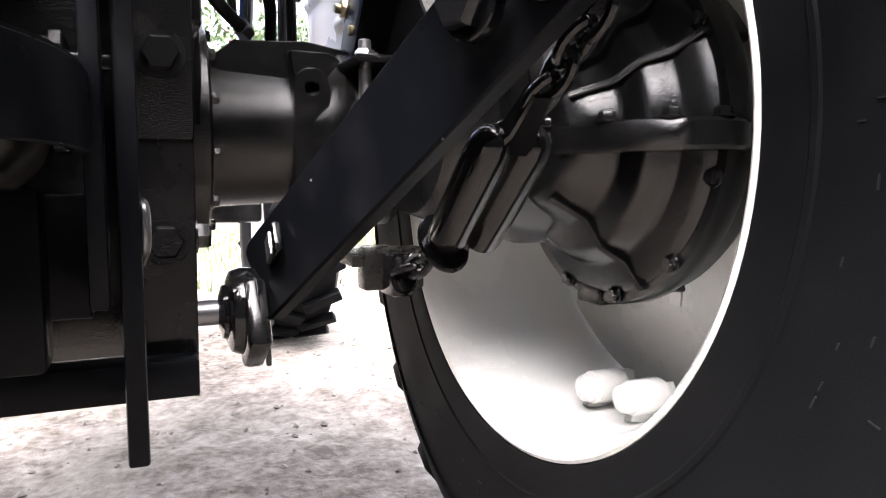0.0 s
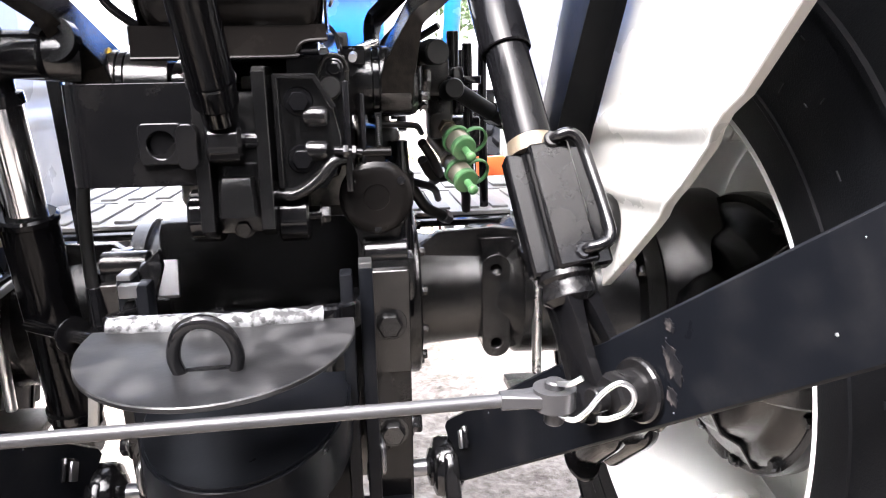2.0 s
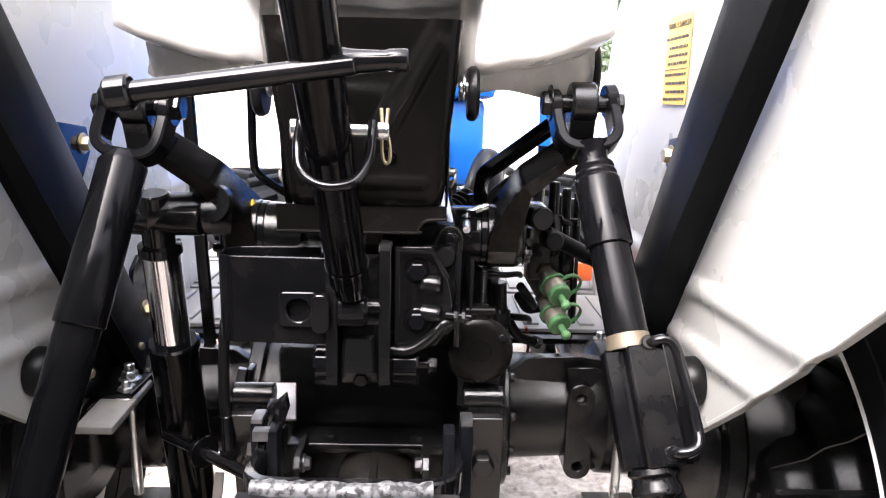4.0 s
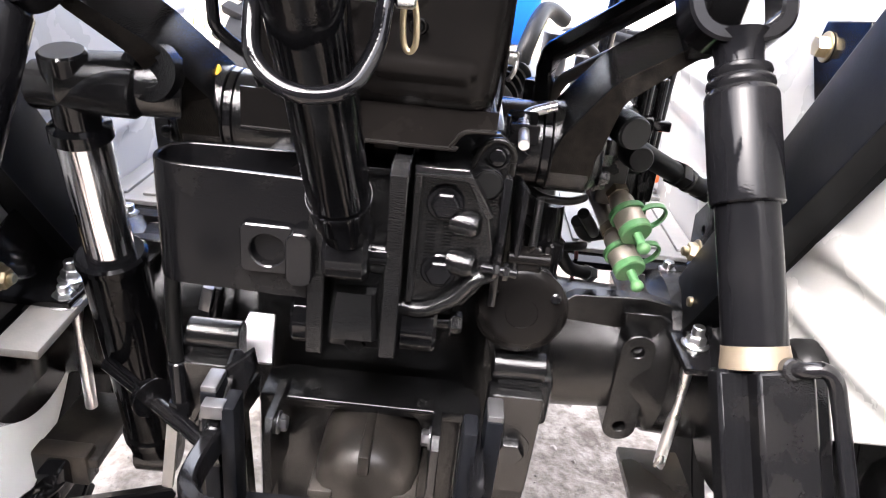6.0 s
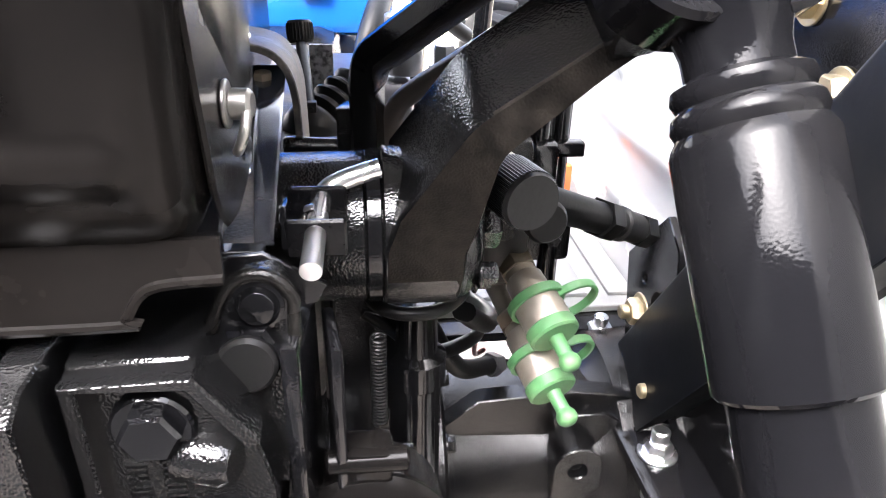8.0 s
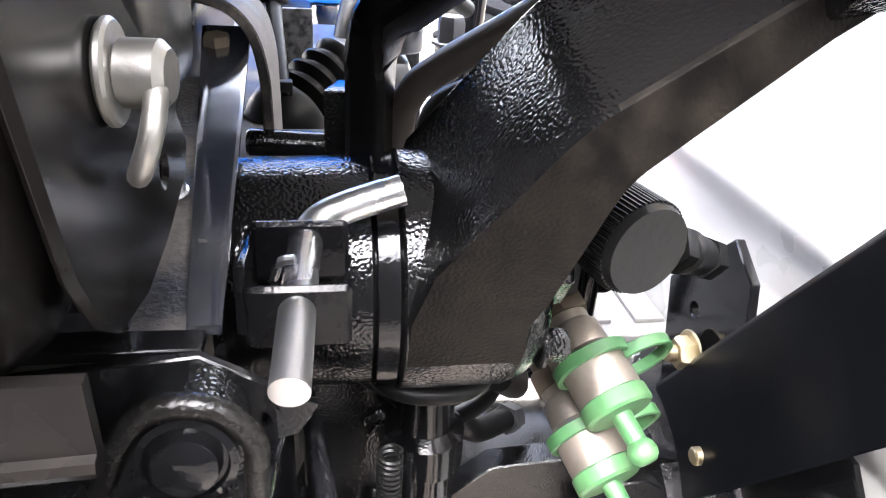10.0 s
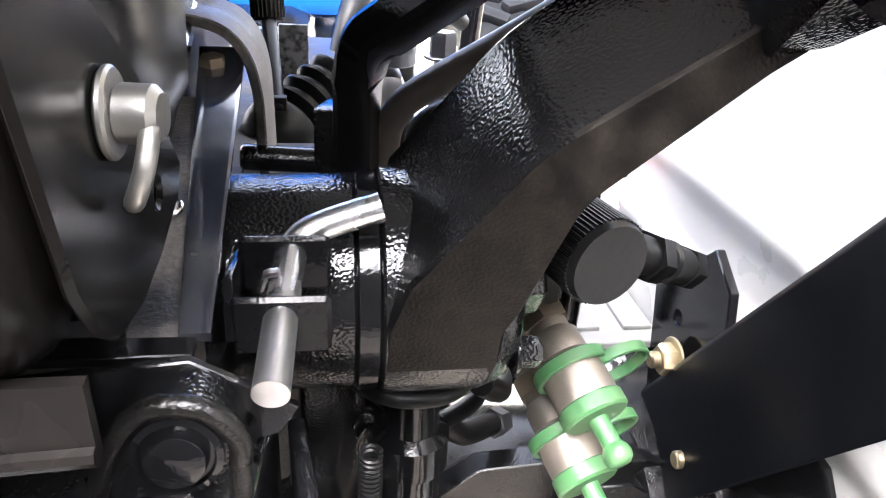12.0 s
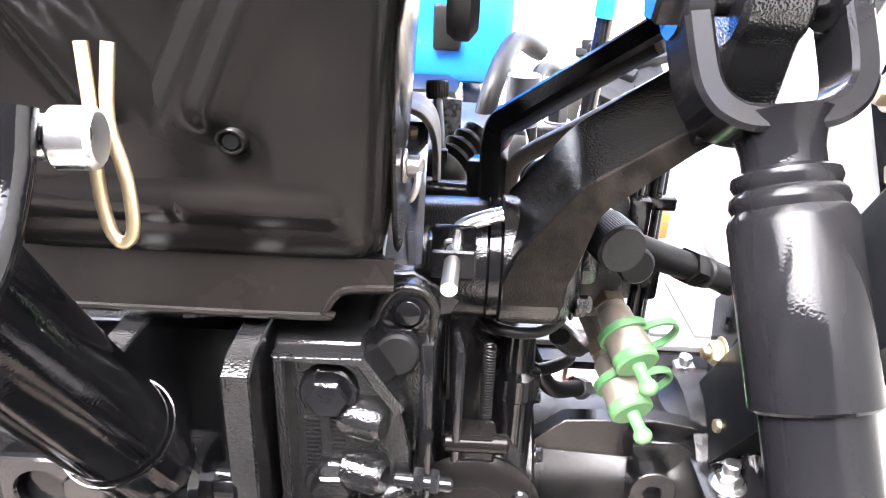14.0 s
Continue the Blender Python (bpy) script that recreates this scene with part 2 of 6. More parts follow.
def rod(bm, a, b, r, r2=None, seg=20, edge=0.0015):
    """A solid round bar from a to b with softened ends."""
    a, b = Vector(a), Vector(b)
    r2 = r if r2 is None else r2
    d = (b - a).length
    e = min(edge, r * 0.4, r2 * 0.4, d * 0.3)
    return lathe(bm, a, b - a, [(0, 0), (0, r - e), (e, r), (d - e, r2), (d, r2 - e), (d, 0)], seg)


def pipe(bm, a, b, r, wall=0.004, seg=24):
    a, b = Vector(a), Vector(b)
    d = (b - a).length
    return lathe(bm, a, b - a, [(0, r - wall), (0, r), (d, r), (d, r - wall)], seg, closed=True)


def curve_points(points, steps=6):
    """A smooth line through the points."""
    p = [Vector(q) for q in points]
    p = [2 * p[0] - p[1], *p, 2 * p[-1] - p[-2]]
    out = []
    for i in range(1, len(p) - 2):
        for k in range(steps):
            t = k / steps
            a, b, c, d = p[i - 1 : i + 3]
            out.append(0.5 * (2 * b + (c - a) * t + (2 * a - 5 * b + 4 * c - d) * t * t + (3 * b - a - 3 * c + d) * t ** 3))
    return out + [p[-2]]


def sweep(bm, points, r, seg=10, closed=False, flat=None):
    """A round (or, with flat=(direction, half width, half height), rectangular) bar along a line of points."""
    pts = [Vector(p) for p in points]
    n = len(pts)
    rings, u = [], None
    for i, p in enumerate(pts):
        a = pts[(i + 1) % n] if closed or i < n - 1 else pts[i]
        b = pts[i - 1] if closed or i > 0 else pts[i]
        d = (a - b).normalized()
        if flat:
            w = Vector(flat[0]).normalized()
            w = (w - d * w.dot(d)).normalized()
            h = d.cross(w)
            hw, hh = flat[1], flat[2]
            e = min(hw, hh) * 0.35
            offs = [(hw - e, hh), (hw, hh - e), (hw, e - hh), (hw - e, -hh), (e - hw, -hh), (-hw, e - hh), (-hw, hh - e), (e - hw, hh)]
            rings.append([bm.verts.new(p + w * x + h * y) for x, y in offs])
        else:
            if u is None:
                u = frame_of(d)[1]
            u = (u - d * u.dot(d)).normalized()
            v = d.cross(u)
            rings.append([bm.verts.new(p + (u * math.cos(k) + v * math.sin(k)) * r) for k in (2 * math.pi * j / seg for j in range(seg))])
    m = len(rings[0])
    for p, q in list(zip(rings, rings[1:])) + ([(rings[-1], rings[0])] if closed else []):
        for j in range(m):
            bm.faces.new([p[j], p[(j + 1) % m], q[(j + 1) % m], q[j]])
    if not closed:
        bm.faces.new(list(reversed(rings[0])))
        bm.faces.new(rings[-1])
    return bm


def block(bm, centre, size, turn=(0, 0, 0), soft=0.003):
    """A box with rounded edges, turned by degrees."""
    t = bmesh.new()
    bmesh.ops.create_cube(t, size=1.0)
    for v in t.verts:
        v.co = Vector((v.co.x * size[0], v.co.y * size[1], v.co.z * size[2]))
    if soft > 0:
        bmesh.ops.bevel(t, geom=t.edges[:], offset=min(soft, min(size) * 0.3), segments=2, affect="EDGES", profile=0.5)
    m = pose(*centre, *turn)
    for v in t.verts:
        v.co = m @ v.co
    return merge(bm, t)


def plate(bm, outline, thick, origin=(0, 0, 0), u=X, v=Z, holes=(), soft=0.0012):
    """A flat plate: an outline in u and v, pushed through by thick along u x v, with round holes (u, v, r)."""
    o, u, v = Vector(origin), Vector(u), Vector(v)
    w = u.cross(v).normalized()
    t = bmesh.new()
    loops = [[(p[0], p[1]) for p in outline]]
    loops += [[(a + r * math.cos(k), b + r * math.sin(k)) for k in (2 * math.pi * i / 20 for i in range(20))] for a, b, r in holes]
    edges = []
    for loop in loops:
        vs = [t.verts.new(o + u * a + v * b) for a, b in loop]
        edges += [t.edges.new((vs[i], vs[(i + 1) % len(vs)])) for i in range(len(vs))]
    bmesh.ops.triangle_fill(t, edges=edges, use_beauty=True, use_dissolve=False)
    made = bmesh.ops.extrude_face_region(t, geom=t.faces[:])
    bmesh.ops.translate(t, vec=w * thick, verts=[e for e in made["geom"] if isinstance(e, bmesh.types.BMVert)])
    bmesh.ops.recalc_face_normals(t, faces=t.faces[:])
    if soft > 0:
        sharp = [e for e in t.edges if len(e.link_faces) == 2 and e.calc_face_angle(0) > 1.2]
        bmesh.ops.bevel(t, geom=sharp, offset=soft, segments=1, affect="EDGES")
    return merge(bm, t)


def rounded(w, h, r, n=6, centre=(0, 0)):
    """The outline of a rounded rectangle."""
    out = []
    for cx, cy, a in ((w / 2 - r, h / 2 - r, 0), (r - w / 2, h / 2 - r, 90), (r - w / 2, r - h / 2, 180), (w / 2 - r, r - h / 2, 270)):
        out += [(centre[0] + cx + r * math.cos(radians(a + 90 * i / n)), centre[1] + cy + r * math.sin(radians(a + 90 * i / n))) for i in range(n + 1)]
    return out


def hexagon(bm, at, axis, r, h, dome=True):
    """A bolt head: a chamfered hexagon standing on a place."""
    o = Vector(at)
    a, u, v = frame_of(axis)
    rings = []
    for d, k in ((0, 1.0), (h * 0.78, 1.0), (h, 0.86)):
        rings.append([bm.verts.new(o + a * d + (u * math.cos(q) + v * math.sin(q)) * r * k) for q in (math.pi * i / 3 for i in range(6))])
    for p, q in zip(rings, rings[1:]):
        for i in range(6):
            bm.faces.new([p[i], p[(i + 1) % 6], q[(i + 1) % 6], q[i]])
    bm.faces.new(rings[-1])
    bm.faces.new(list(reversed(rings[0])))
    return bm


def bolt(bm, at, axis, r=0.010, h=0.008, washer=True, stud=0.0):
    at, axis = Vector(at), Vector(axis).normalized()
    if washer:
        rod(bm, at, at + axis * 0.0025, r * 1.35, seg=20, edge=0.0006)
        at = at + axis * 0.0025
    hexagon(bm, at, axis, r, h)
    if stud:
        rod(bm, at + axis * (h - 0.001), at + axis * (h + stud), r * 0.52, seg=12)
    return bm


def loft(bm, sections, chamfer=0.24):
    """A solid through four-cornered sections (centre, half u, half v) with chamfered corners."""
    rings, k, h = [], 1 - chamfer, 1 - chamfer * 0.75
    for c, u, v in sections:
        c, u, v = Vector(c), Vector(u), Vector(v)
        rings.append([bm.verts.new(c + u * a + v * b) for a, b in ((1, k), (h, 1), (-h, 1), (-1, k), (-1, -k), (-h, -1), (h, -1), (1, -k))])
    for p, q in zip(rings, rings[1:]):
        for i in range(8):
            bm.faces.new([p[i], p[(i + 1) % 8], q[(i + 1) % 8], q[i]])
    bm.faces.new(list(reversed(rings[0])))
    bm.faces.new(rings[-1])
    return bm


def finish(bm, name, mat, angle=38):
    bmesh.ops.recalc_face_normals(bm, faces=bm.faces[:])
    me = bpy.data.meshes.new(name)
    bm.to_mesh(me)
    bm.free()
    me.materials.append(mat)
    me.polygons.foreach_set("use_smooth", [True] * len(me.polygons))
    me.set_sharp_from_angle(angle=radians(angle))
    return me


def thing(name, at, label, category, group="", kind=""):
    ob = new(name)
    ob.empty_display_size = 0.05
    ob.matrix_world = Matrix.Translation(at)
    ob["at"] = 1
    del ob["at"]
    return tagged(ob, label, category, group, kind)


def part(name, bm, mat, parent, label="", angle=38):
    """Links a bmesh that is laid out in the world as one mesh under a thing or a part."""
    ob = new(name, finish(bm, name, mat, angle))
    ob.parent = parent
    base = Vector()
    p = parent
    while p is not None:
        base += p.location
        p = p.parent
    for v in ob.data.vertices:
        v.co -= base
    if label:
        tagged(ob, label)
    return ob


def solo(name, bm, mat, label, category, group="", kind="", angle=38):
    return tagged(new(name, finish(bm, name, mat, angle)), label, category, group, kind)


def B():
    return bmesh.new()


def lerp(a, b, t):
    return Vector(a).lerp(Vector(b), t)


# ---- ground ----
def steps(lo, hi, fine_lo, fine_hi, fine):
    out = [fine_lo + fine * i for i in range(int(round((fine_hi - fine_lo) / fine)) + 1)]
    d = fine
    while out[-1] < hi:
        d *= 1.45
        out.append(min(hi, out[-1] + d))
    d = fine
    while out[0] > lo:
        d *= 1.45
        out.insert(0, max(lo, out[0] - d))
    return out


def ground_height(x, y):
    near = max(0.0, 1 - max(0, abs(y - 1) - 6) / 10)
    h = 0.016 * noise.noise((x * 1.7, y * 1.7, 0)) + 0.012 * noise.noise((x * 7, y * 7, 3)) + 0.008 * noise.noise((x * 21, y * 21, 5))
    return h * near


xs, ys = steps(-400, 400, -1.4, 2.2, 0.03), steps(-300, 400, -0.6, 3.4, 0.03)
gv = [(x, y, ground_height(x, y)) for y in ys for x in xs]
W_ = len(xs)
gf = [(j * W_ + i, j * W_ + i + 1, (j + 1) * W_ + i + 1, (j + 1) * W_ + i) for j in range(len(ys) - 1) for i in range(W_ - 1)]
gm = bpy.data.meshes.new("ground")
gm.from_pydata(gv, [], gf)
gm.materials.append(EARTH)
gm.polygons.foreach_set("use_smooth", [True] * len(gm.polygons))
tagged(new("ground", gm), "dry pale sandy dirt with clods and tyre tracks", "ground", kind="structure")

rnd = random.Random(7)
sv, sf = [], []
for _ in range(2600):
    x, y = rnd.uniform(-1.2, 2.4), rnd.uniform(-0.3, 4.5)
    r = rnd.choice((0.002, 0.003, 0.004, 0.006, 0.010)) * rnd.uniform(0.7, 1.3)
    z = ground_height(x, y) + r * 0.25
    k = len(sv)
    for a in range(6):
        q = a * math.pi / 3
        e = r * rnd.uniform(0.7, 1.2)
        sv.append((x + e * math.cos(q), y + e * math.sin(q), z + rnd.uniform(-0.2, 0.2) * r))
    sv += [(x + rnd.uniform(-0.3, 0.3) * r, y + rnd.uniform(-0.3, 0.3) * r, z + r * rnd.uniform(0.5, 0.9)), (x, y, z - r * 0.8)]
    for a in range(6):
        sf += [(k + a, k + (a + 1) % 6, k + 6), (k + (a + 1) % 6, k + a, k + 7)]
sm = bpy.data.meshes.new("loose_clods")
sm.from_pydata(sv, [], sf)
sm.materials.append(STONE)
tagged(new("loose_clods", sm), "small dry clods and pebbles lying on the dirt", "pebbles", kind="stuff")


def blades(name, count, area, height, mat, label, seed):
    r = random.Random(seed)
    v, f = [], []
    for _ in range(count):
        x, y = r.uniform(area[0], area[1]), r.uniform(area[2], area[3])
        h, w, q = height * r.uniform(0.4, 1.2), 0.006 * r.uniform(0.6, 1.6), r.uniform(0, 6.28)
        dx, dy = math.cos(q), math.sin(q)
        lean = h * r.uniform(0.1, 0.6)
        g = ground_height(x, y) - 0.01
        k = len(v)
        v += [(x - dy * w, y + dx * w, g), (x + dy * w, y - dx * w, g), (x + dx * lean * 0.4 - dy * w * 0.7, y + dy * lean * 0.4 + dx * w * 0.7, g + h * 0.6),
              (x + dx * lean * 0.4 + dy * w * 0.7, y + dy * lean * 0.4 - dx * w * 0.7, g + h * 0.6), (x + dx * lean, y + dy * lean, g + h)]
        f += [(k, k + 1, k + 3, k + 2), (k + 2, k + 3, k + 4)]
    m = bpy.data.meshes.new(name)
    m.from_pydata(v, [], f)
    m.materials.append(mat)
    return tagged(new(name, m), label, "grass", kind="stuff")


blades("grass", 9000, (-3, 7, 3.6, 9.5), 0.12, GRASS, "patchy dry green grass at the edge of the yard", 3)


# ---- rear wheels with tyres ----
AXLE, HUB_Y = 0.671, -0.042


def rear_wheel(s, label):
    w = thing("drive_wheel", (s * 0.70, 0, 0), label, "wheel", "rear wheels of the tractor")
    o = (0, HUB_Y, AXLE)
    ax = (s, 0, 0)
    bm = B()
    lathe(bm, o, ax, [(0.555, 0.354), (0.552, 0.358), (0.554, 0.3620), (0.562, 0.3645), (0.572, 0.364), (0.578, 0.360), (0.588, 0.355), (0.60, 0.3535),
                      (0.66, 0.348), (0.74, 0.344), (0.80, 0.346), (0.86, 0.357), (0.915, 0.384), (0.925, 0.39), (0.925, 0.38), (0.87, 0.352), (0.80, 0.338),
                      (0.74, 0.336), (0.66, 0.340), (0.60, 0.346), (0.584, 0.347), (0.570, 0.349), (0.562, 0.351)], 96, closed=True)
    rim = part("rim", bm, RIMPAINT, w, "white enamelled steel rim")
    bm = B()
    lathe(bm, o, ax, [(0.812, 0.3375), (0.822, 0.325), (0.830, 0.30), (0.824, 0.26), (0.806, 0.215), (0.803, 0.12), (0.813, 0.12), (0.816, 0.21), (0.836, 0.262), (0.842, 0.30), (0.834, 0.3375)], 96, closed=True)
    part("wheel_disc", bm, RIMPAINT, w, "dished white wheel disc")
    bm = B()
    prof = [(0.568, 0.362), (0.553, 0.3635), (0.5505, 0.373), (0.550, 0.415), (0.546, 0.46), (0.545, 0.50), (0.551, 0.545), (0.562, 0.578), (0.58, 0.604), (0.61, 0.624), (0.66, 0.635), (0.735, 0.642)]
    full = prof + [(1.47 - d, r) for d, r in reversed(prof[:-1])]
    lathe(bm, o, ax, full, 120)
    tyre = part("tyre", bm, RUBBER, w, "black rubber tractor tyre")
    # moulded bead line
    bm = B()
    lathe(bm, o, ax, [(0.553, 0.402), (0.548, 0.408), (0.548, 0.413), (0.553, 0.418)], 120, closed=True)
    lathe(bm, o, ax, [(0.550, 0.525), (0.5445, 0.528), (0.5455, 0.533), (0.555, 0.538)], 120, closed=True)
    part("bead_ring", bm, RUBBER, tyre)
    lugm = None
    for i in range(22):
        for side in (0, 1):
            if lugm is None:
                t = B()
                pts = [(0.558, 0.556, -0.026), (0.558, 0.556, 0.026), (0.60, 0.614, -0.026), (0.60, 0.614, 0.026), (0.745, 0.637, 0.150), (0.745, 0.637, 0.195)]
                rows = []
                for lift in (-0.012, 0.036):
                    rows.append([t.verts.new((d - (0.004 if lift > 0 and d < 0.54 else 0), math.sin(q / 0.69) * (r + lift), math.cos(q / 0.69) * (r + lift))) for d, r, q in pts])
                lo, hi = rows
                for a, b in ((0, 1), (1, 3), (3, 5), (5, 4), (4, 2), (2, 0)):
                    t.faces.new([lo[a], lo[b], hi[b], hi[a]])
                t.faces.new([hi[0], hi[1], hi[3], hi[2]])
                t.faces.new([hi[2], hi[3], hi[5], hi[4]])
                bmesh.ops.bevel(t, geom=t.edges[:], offset=0.004, segments=1, affect="EDGES")
                lugm = finish(t, "lug", RUBBER)
            lug = new("lug", lugm)
            lug.parent = tyre
            q = 2 * math.pi * (i + 0.5 * side) / 22
            m = Matrix.Rotation(q, 4, "X")
            if side:
                m = m @ Matrix.Translation((1.47, 0, 0)) @ Matrix.Diagonal((-1, 1, 1, 1))
            if s < 0:
                m = Matrix.Diagonal((-1, 1, 1, 1)) @ m
            lug.matrix_basis = Matrix.Translation((-s * 0.70, HUB_Y, AXLE)) @ m
    # moulded marks on the inner sidewall
    bm = B()
    r2 = random.Random(11)
    for i in range(150):
        q, rr = r2.uniform(0, 6.28), r2.choice((0.445, 0.46, 0.48, 0.50, 0.52))
        d = 0.5475 if rr < 0.45 else 0.5458 if rr < 0.48 else 0.5454
        c = Vector((s * d, HUB_Y + math.sin(q) * rr, AXLE + math.cos(q) * rr))
        block(bm, c, (0.0025, 0.011 * r2.uniform(0.4, 1), 0.0011), (-math.degrees(q) + 90 * (i % 3 == 0), 0, 0), soft=0)
    for k in range(9):
        q = radians(205 + k * 2.6)
        rr = 0.485
        block(bm, (s * 0.5450, HUB_Y + math.sin(q) * rr, AXLE + math.cos(q) * rr), (0.003, 0.004, 0.024), (-math.degrees(q), 0, 0), soft=0)
        if k % 2 == 0:
            block(bm, (s * 0.5450, HUB_Y + math.sin(q + 0.012) * (rr + 0.009), AXLE + math.cos(q + 0.012) * (rr + 0.009)), (0.003, 0.010, 0.004), (-math.degrees(q), 0, 0), soft=0)
    tagged(part("moulded_relief", bm, MARK, tyre, "raised moulded marks on the sidewall"), kind="stuff")
    # rim clamps with rounded caps in pairs
    for base in (178, 268, 358, 88):
        for k, dq in enumerate((0, 15)):
            q = radians(base + dq)
            c = Vector((0, HUB_Y + math.sin(q) * 0.306, AXLE + math.cos(q) * 0.306))
            up = Vector((0, -math.sin(q), -math.cos(q)))
            bm = B()
            lathe(bm, c + Vector((s * 0.662, 0, 0)), ax, [(0, 0), (0, 0.012), (0.003, 0.0165), (0.010, 0.0185), (0.016, 0.0185), (0.0175, 0.0215), (0.060, 0.0215), (0.066, 0.018), (0.066, 0)], 28)
            plate(bm, [(0, 0.03), (0.05, 0.038), (0.085, 0.038), (0.075, -0.012), (0.02, -0.012)], 0.016, c + Vector((s * 0.682, 0, 0)) + Vector((0, up.z, -up.y)) * 0.008, (s, 0, 0), -up)
            part("rim_clamp", bm, RIMPAINT, w, "white painted rim clamp with rounded cap")
    bm = B()
    block(bm, (s * 0.8025, -0.049, 0.483), (0.0016, 0.021, 0.027), (4, 0, 0), 0)
    part("paper_tag", bm, material("white_paper_tag" + ("" if s > 0 else "_"), (0.85, 0.85, 0.83), 0.6, vary=0.03), w, "small white paper tag")
    return w


rear_wheel(1, "cream white rim in a black lugged tractor tyre standing on dirt")
rear_wheel(-1, "cream white rim in a black lugged tractor tyre beside the fender")


# ---- final drives and axle housings ----
def final_drive(s):
    t = thing("final_drive", (s * 0.6, 0, 0.6), "glossy black cast final drive casing inside the wheel", "gear casing", "final drives")
    o, ax = (s * 0.046, -0.085, 0.688), (s, 0, 0)
    bm = B()
    lathe(bm, o, ax, [(0.505, 0.0), (0.505, 0.056), (0.510, 0.070), (0.530, 0.086), (0.550, 0.098), (0.556, 0.106), (0.559, 0.128), (0.566, 0.138), (0.584, 0.147), (0.590, 0.154), (0.594, 0.174), (0.604, 0.185), (0.66, 0.190), (0.69, 0.172), (0.715, 0.13), (0.759, 0.12), (0.759, 0.0)], 64)
    part("casing", bm, CAST, t)
    bm = B()
    lathe(bm, (0, -0.085, 0.665), (0, 0, 1), [(0, 0.10), (0, 0.205), (0.004, 0.209), (0.026, 0.209), (0.030, 0.205), (0.030, 0.10)], 64)
    for v in bm.verts:
        v.co.x = s * (0.646 + v.co.x * 0.48)
    part("split_flange", bm, CAST, t)
    for k in range(7):
        q = radians(190 + k * 26)
        bm = B()
        bolt(bm, (s * 0.646 + math.cos(q) * 0.195 * 0.48, -0.085 + math.sin(q) * 0.195, 0.695), Z, 0.009, 0.008)
        part("flange_bolt", bm, CAST, t)
    skin = [(0.512, 0.074), (0.552, 0.102), (0.563, 0.136), (0.588, 0.154), (0.600, 0.184), (0.66, 0.190)]
    for q in (205, 300, 325):
        a = radians(q)
        bm = B()
        sweep(bm, [(s * (d + 0.046), -0.085 + math.sin(a) * (r + 0.001), 0.688 + math.cos(a) * (r + 0.001)) for d, r in skin], 0, flat=((0, math.cos(a), -math.sin(a)), 0.004, 0.005))
        part("rib", bm, CAST, t)
    bm = B()
    lathe(bm, o, ax, [(0.605, 0.17), (0.605, 0.196), (0.610, 0.199), (0.632, 0.199), (0.637, 0.196), (0.637, 0.17)], 64)
    part("rim_band", bm, CAST, t)
    for q in (160, 190, 222, 255, 305, 335):
        a = radians(q)
        bm = B()
        bolt(bm, (s * 0.650, -0.085 + math.sin(a) * 0.187, 0.688 + math.cos(a) * 0.187), (-s, 0, 0), 0.008, 0.007)
        part("cover_bolt", bm, CAST, t)
    bm = B()
    block(bm, (s * 0.691, -0.065, 0.500), (0.09, 0.05, 0.03), (0, 0, 0), 0.006)
    part("drain_boss", bm, CAST, t)
    bm = B()
    lathe(bm, (0, 0.040, 0.715), ax, [(0.450, 0.0), (0.450, 0.118), (0.470, 0.126), (0.505, 0.134), (0.512, 0.148), (0.535, 0.150), (0.542, 0.142), (0.585, 0.150), (0.600, 0.160), (0.660, 0.160), (0.660, 0.0)], 56)
    part("axle_bell", bm, CAST, t)
    for q in (20, 70, 120, 300, 345):
        a = radians(q)
        bm = B()
        bolt(bm, (s * 0.512, 0.040 + math.sin(a) * 0.141, 0.715 + math.cos(a) * 0.141), (-s, 0, 0), 0.008, 0.007)
        part("bell_bolt", bm, CAST, t)
    return t


final_drive(1)
final_drive(-1)


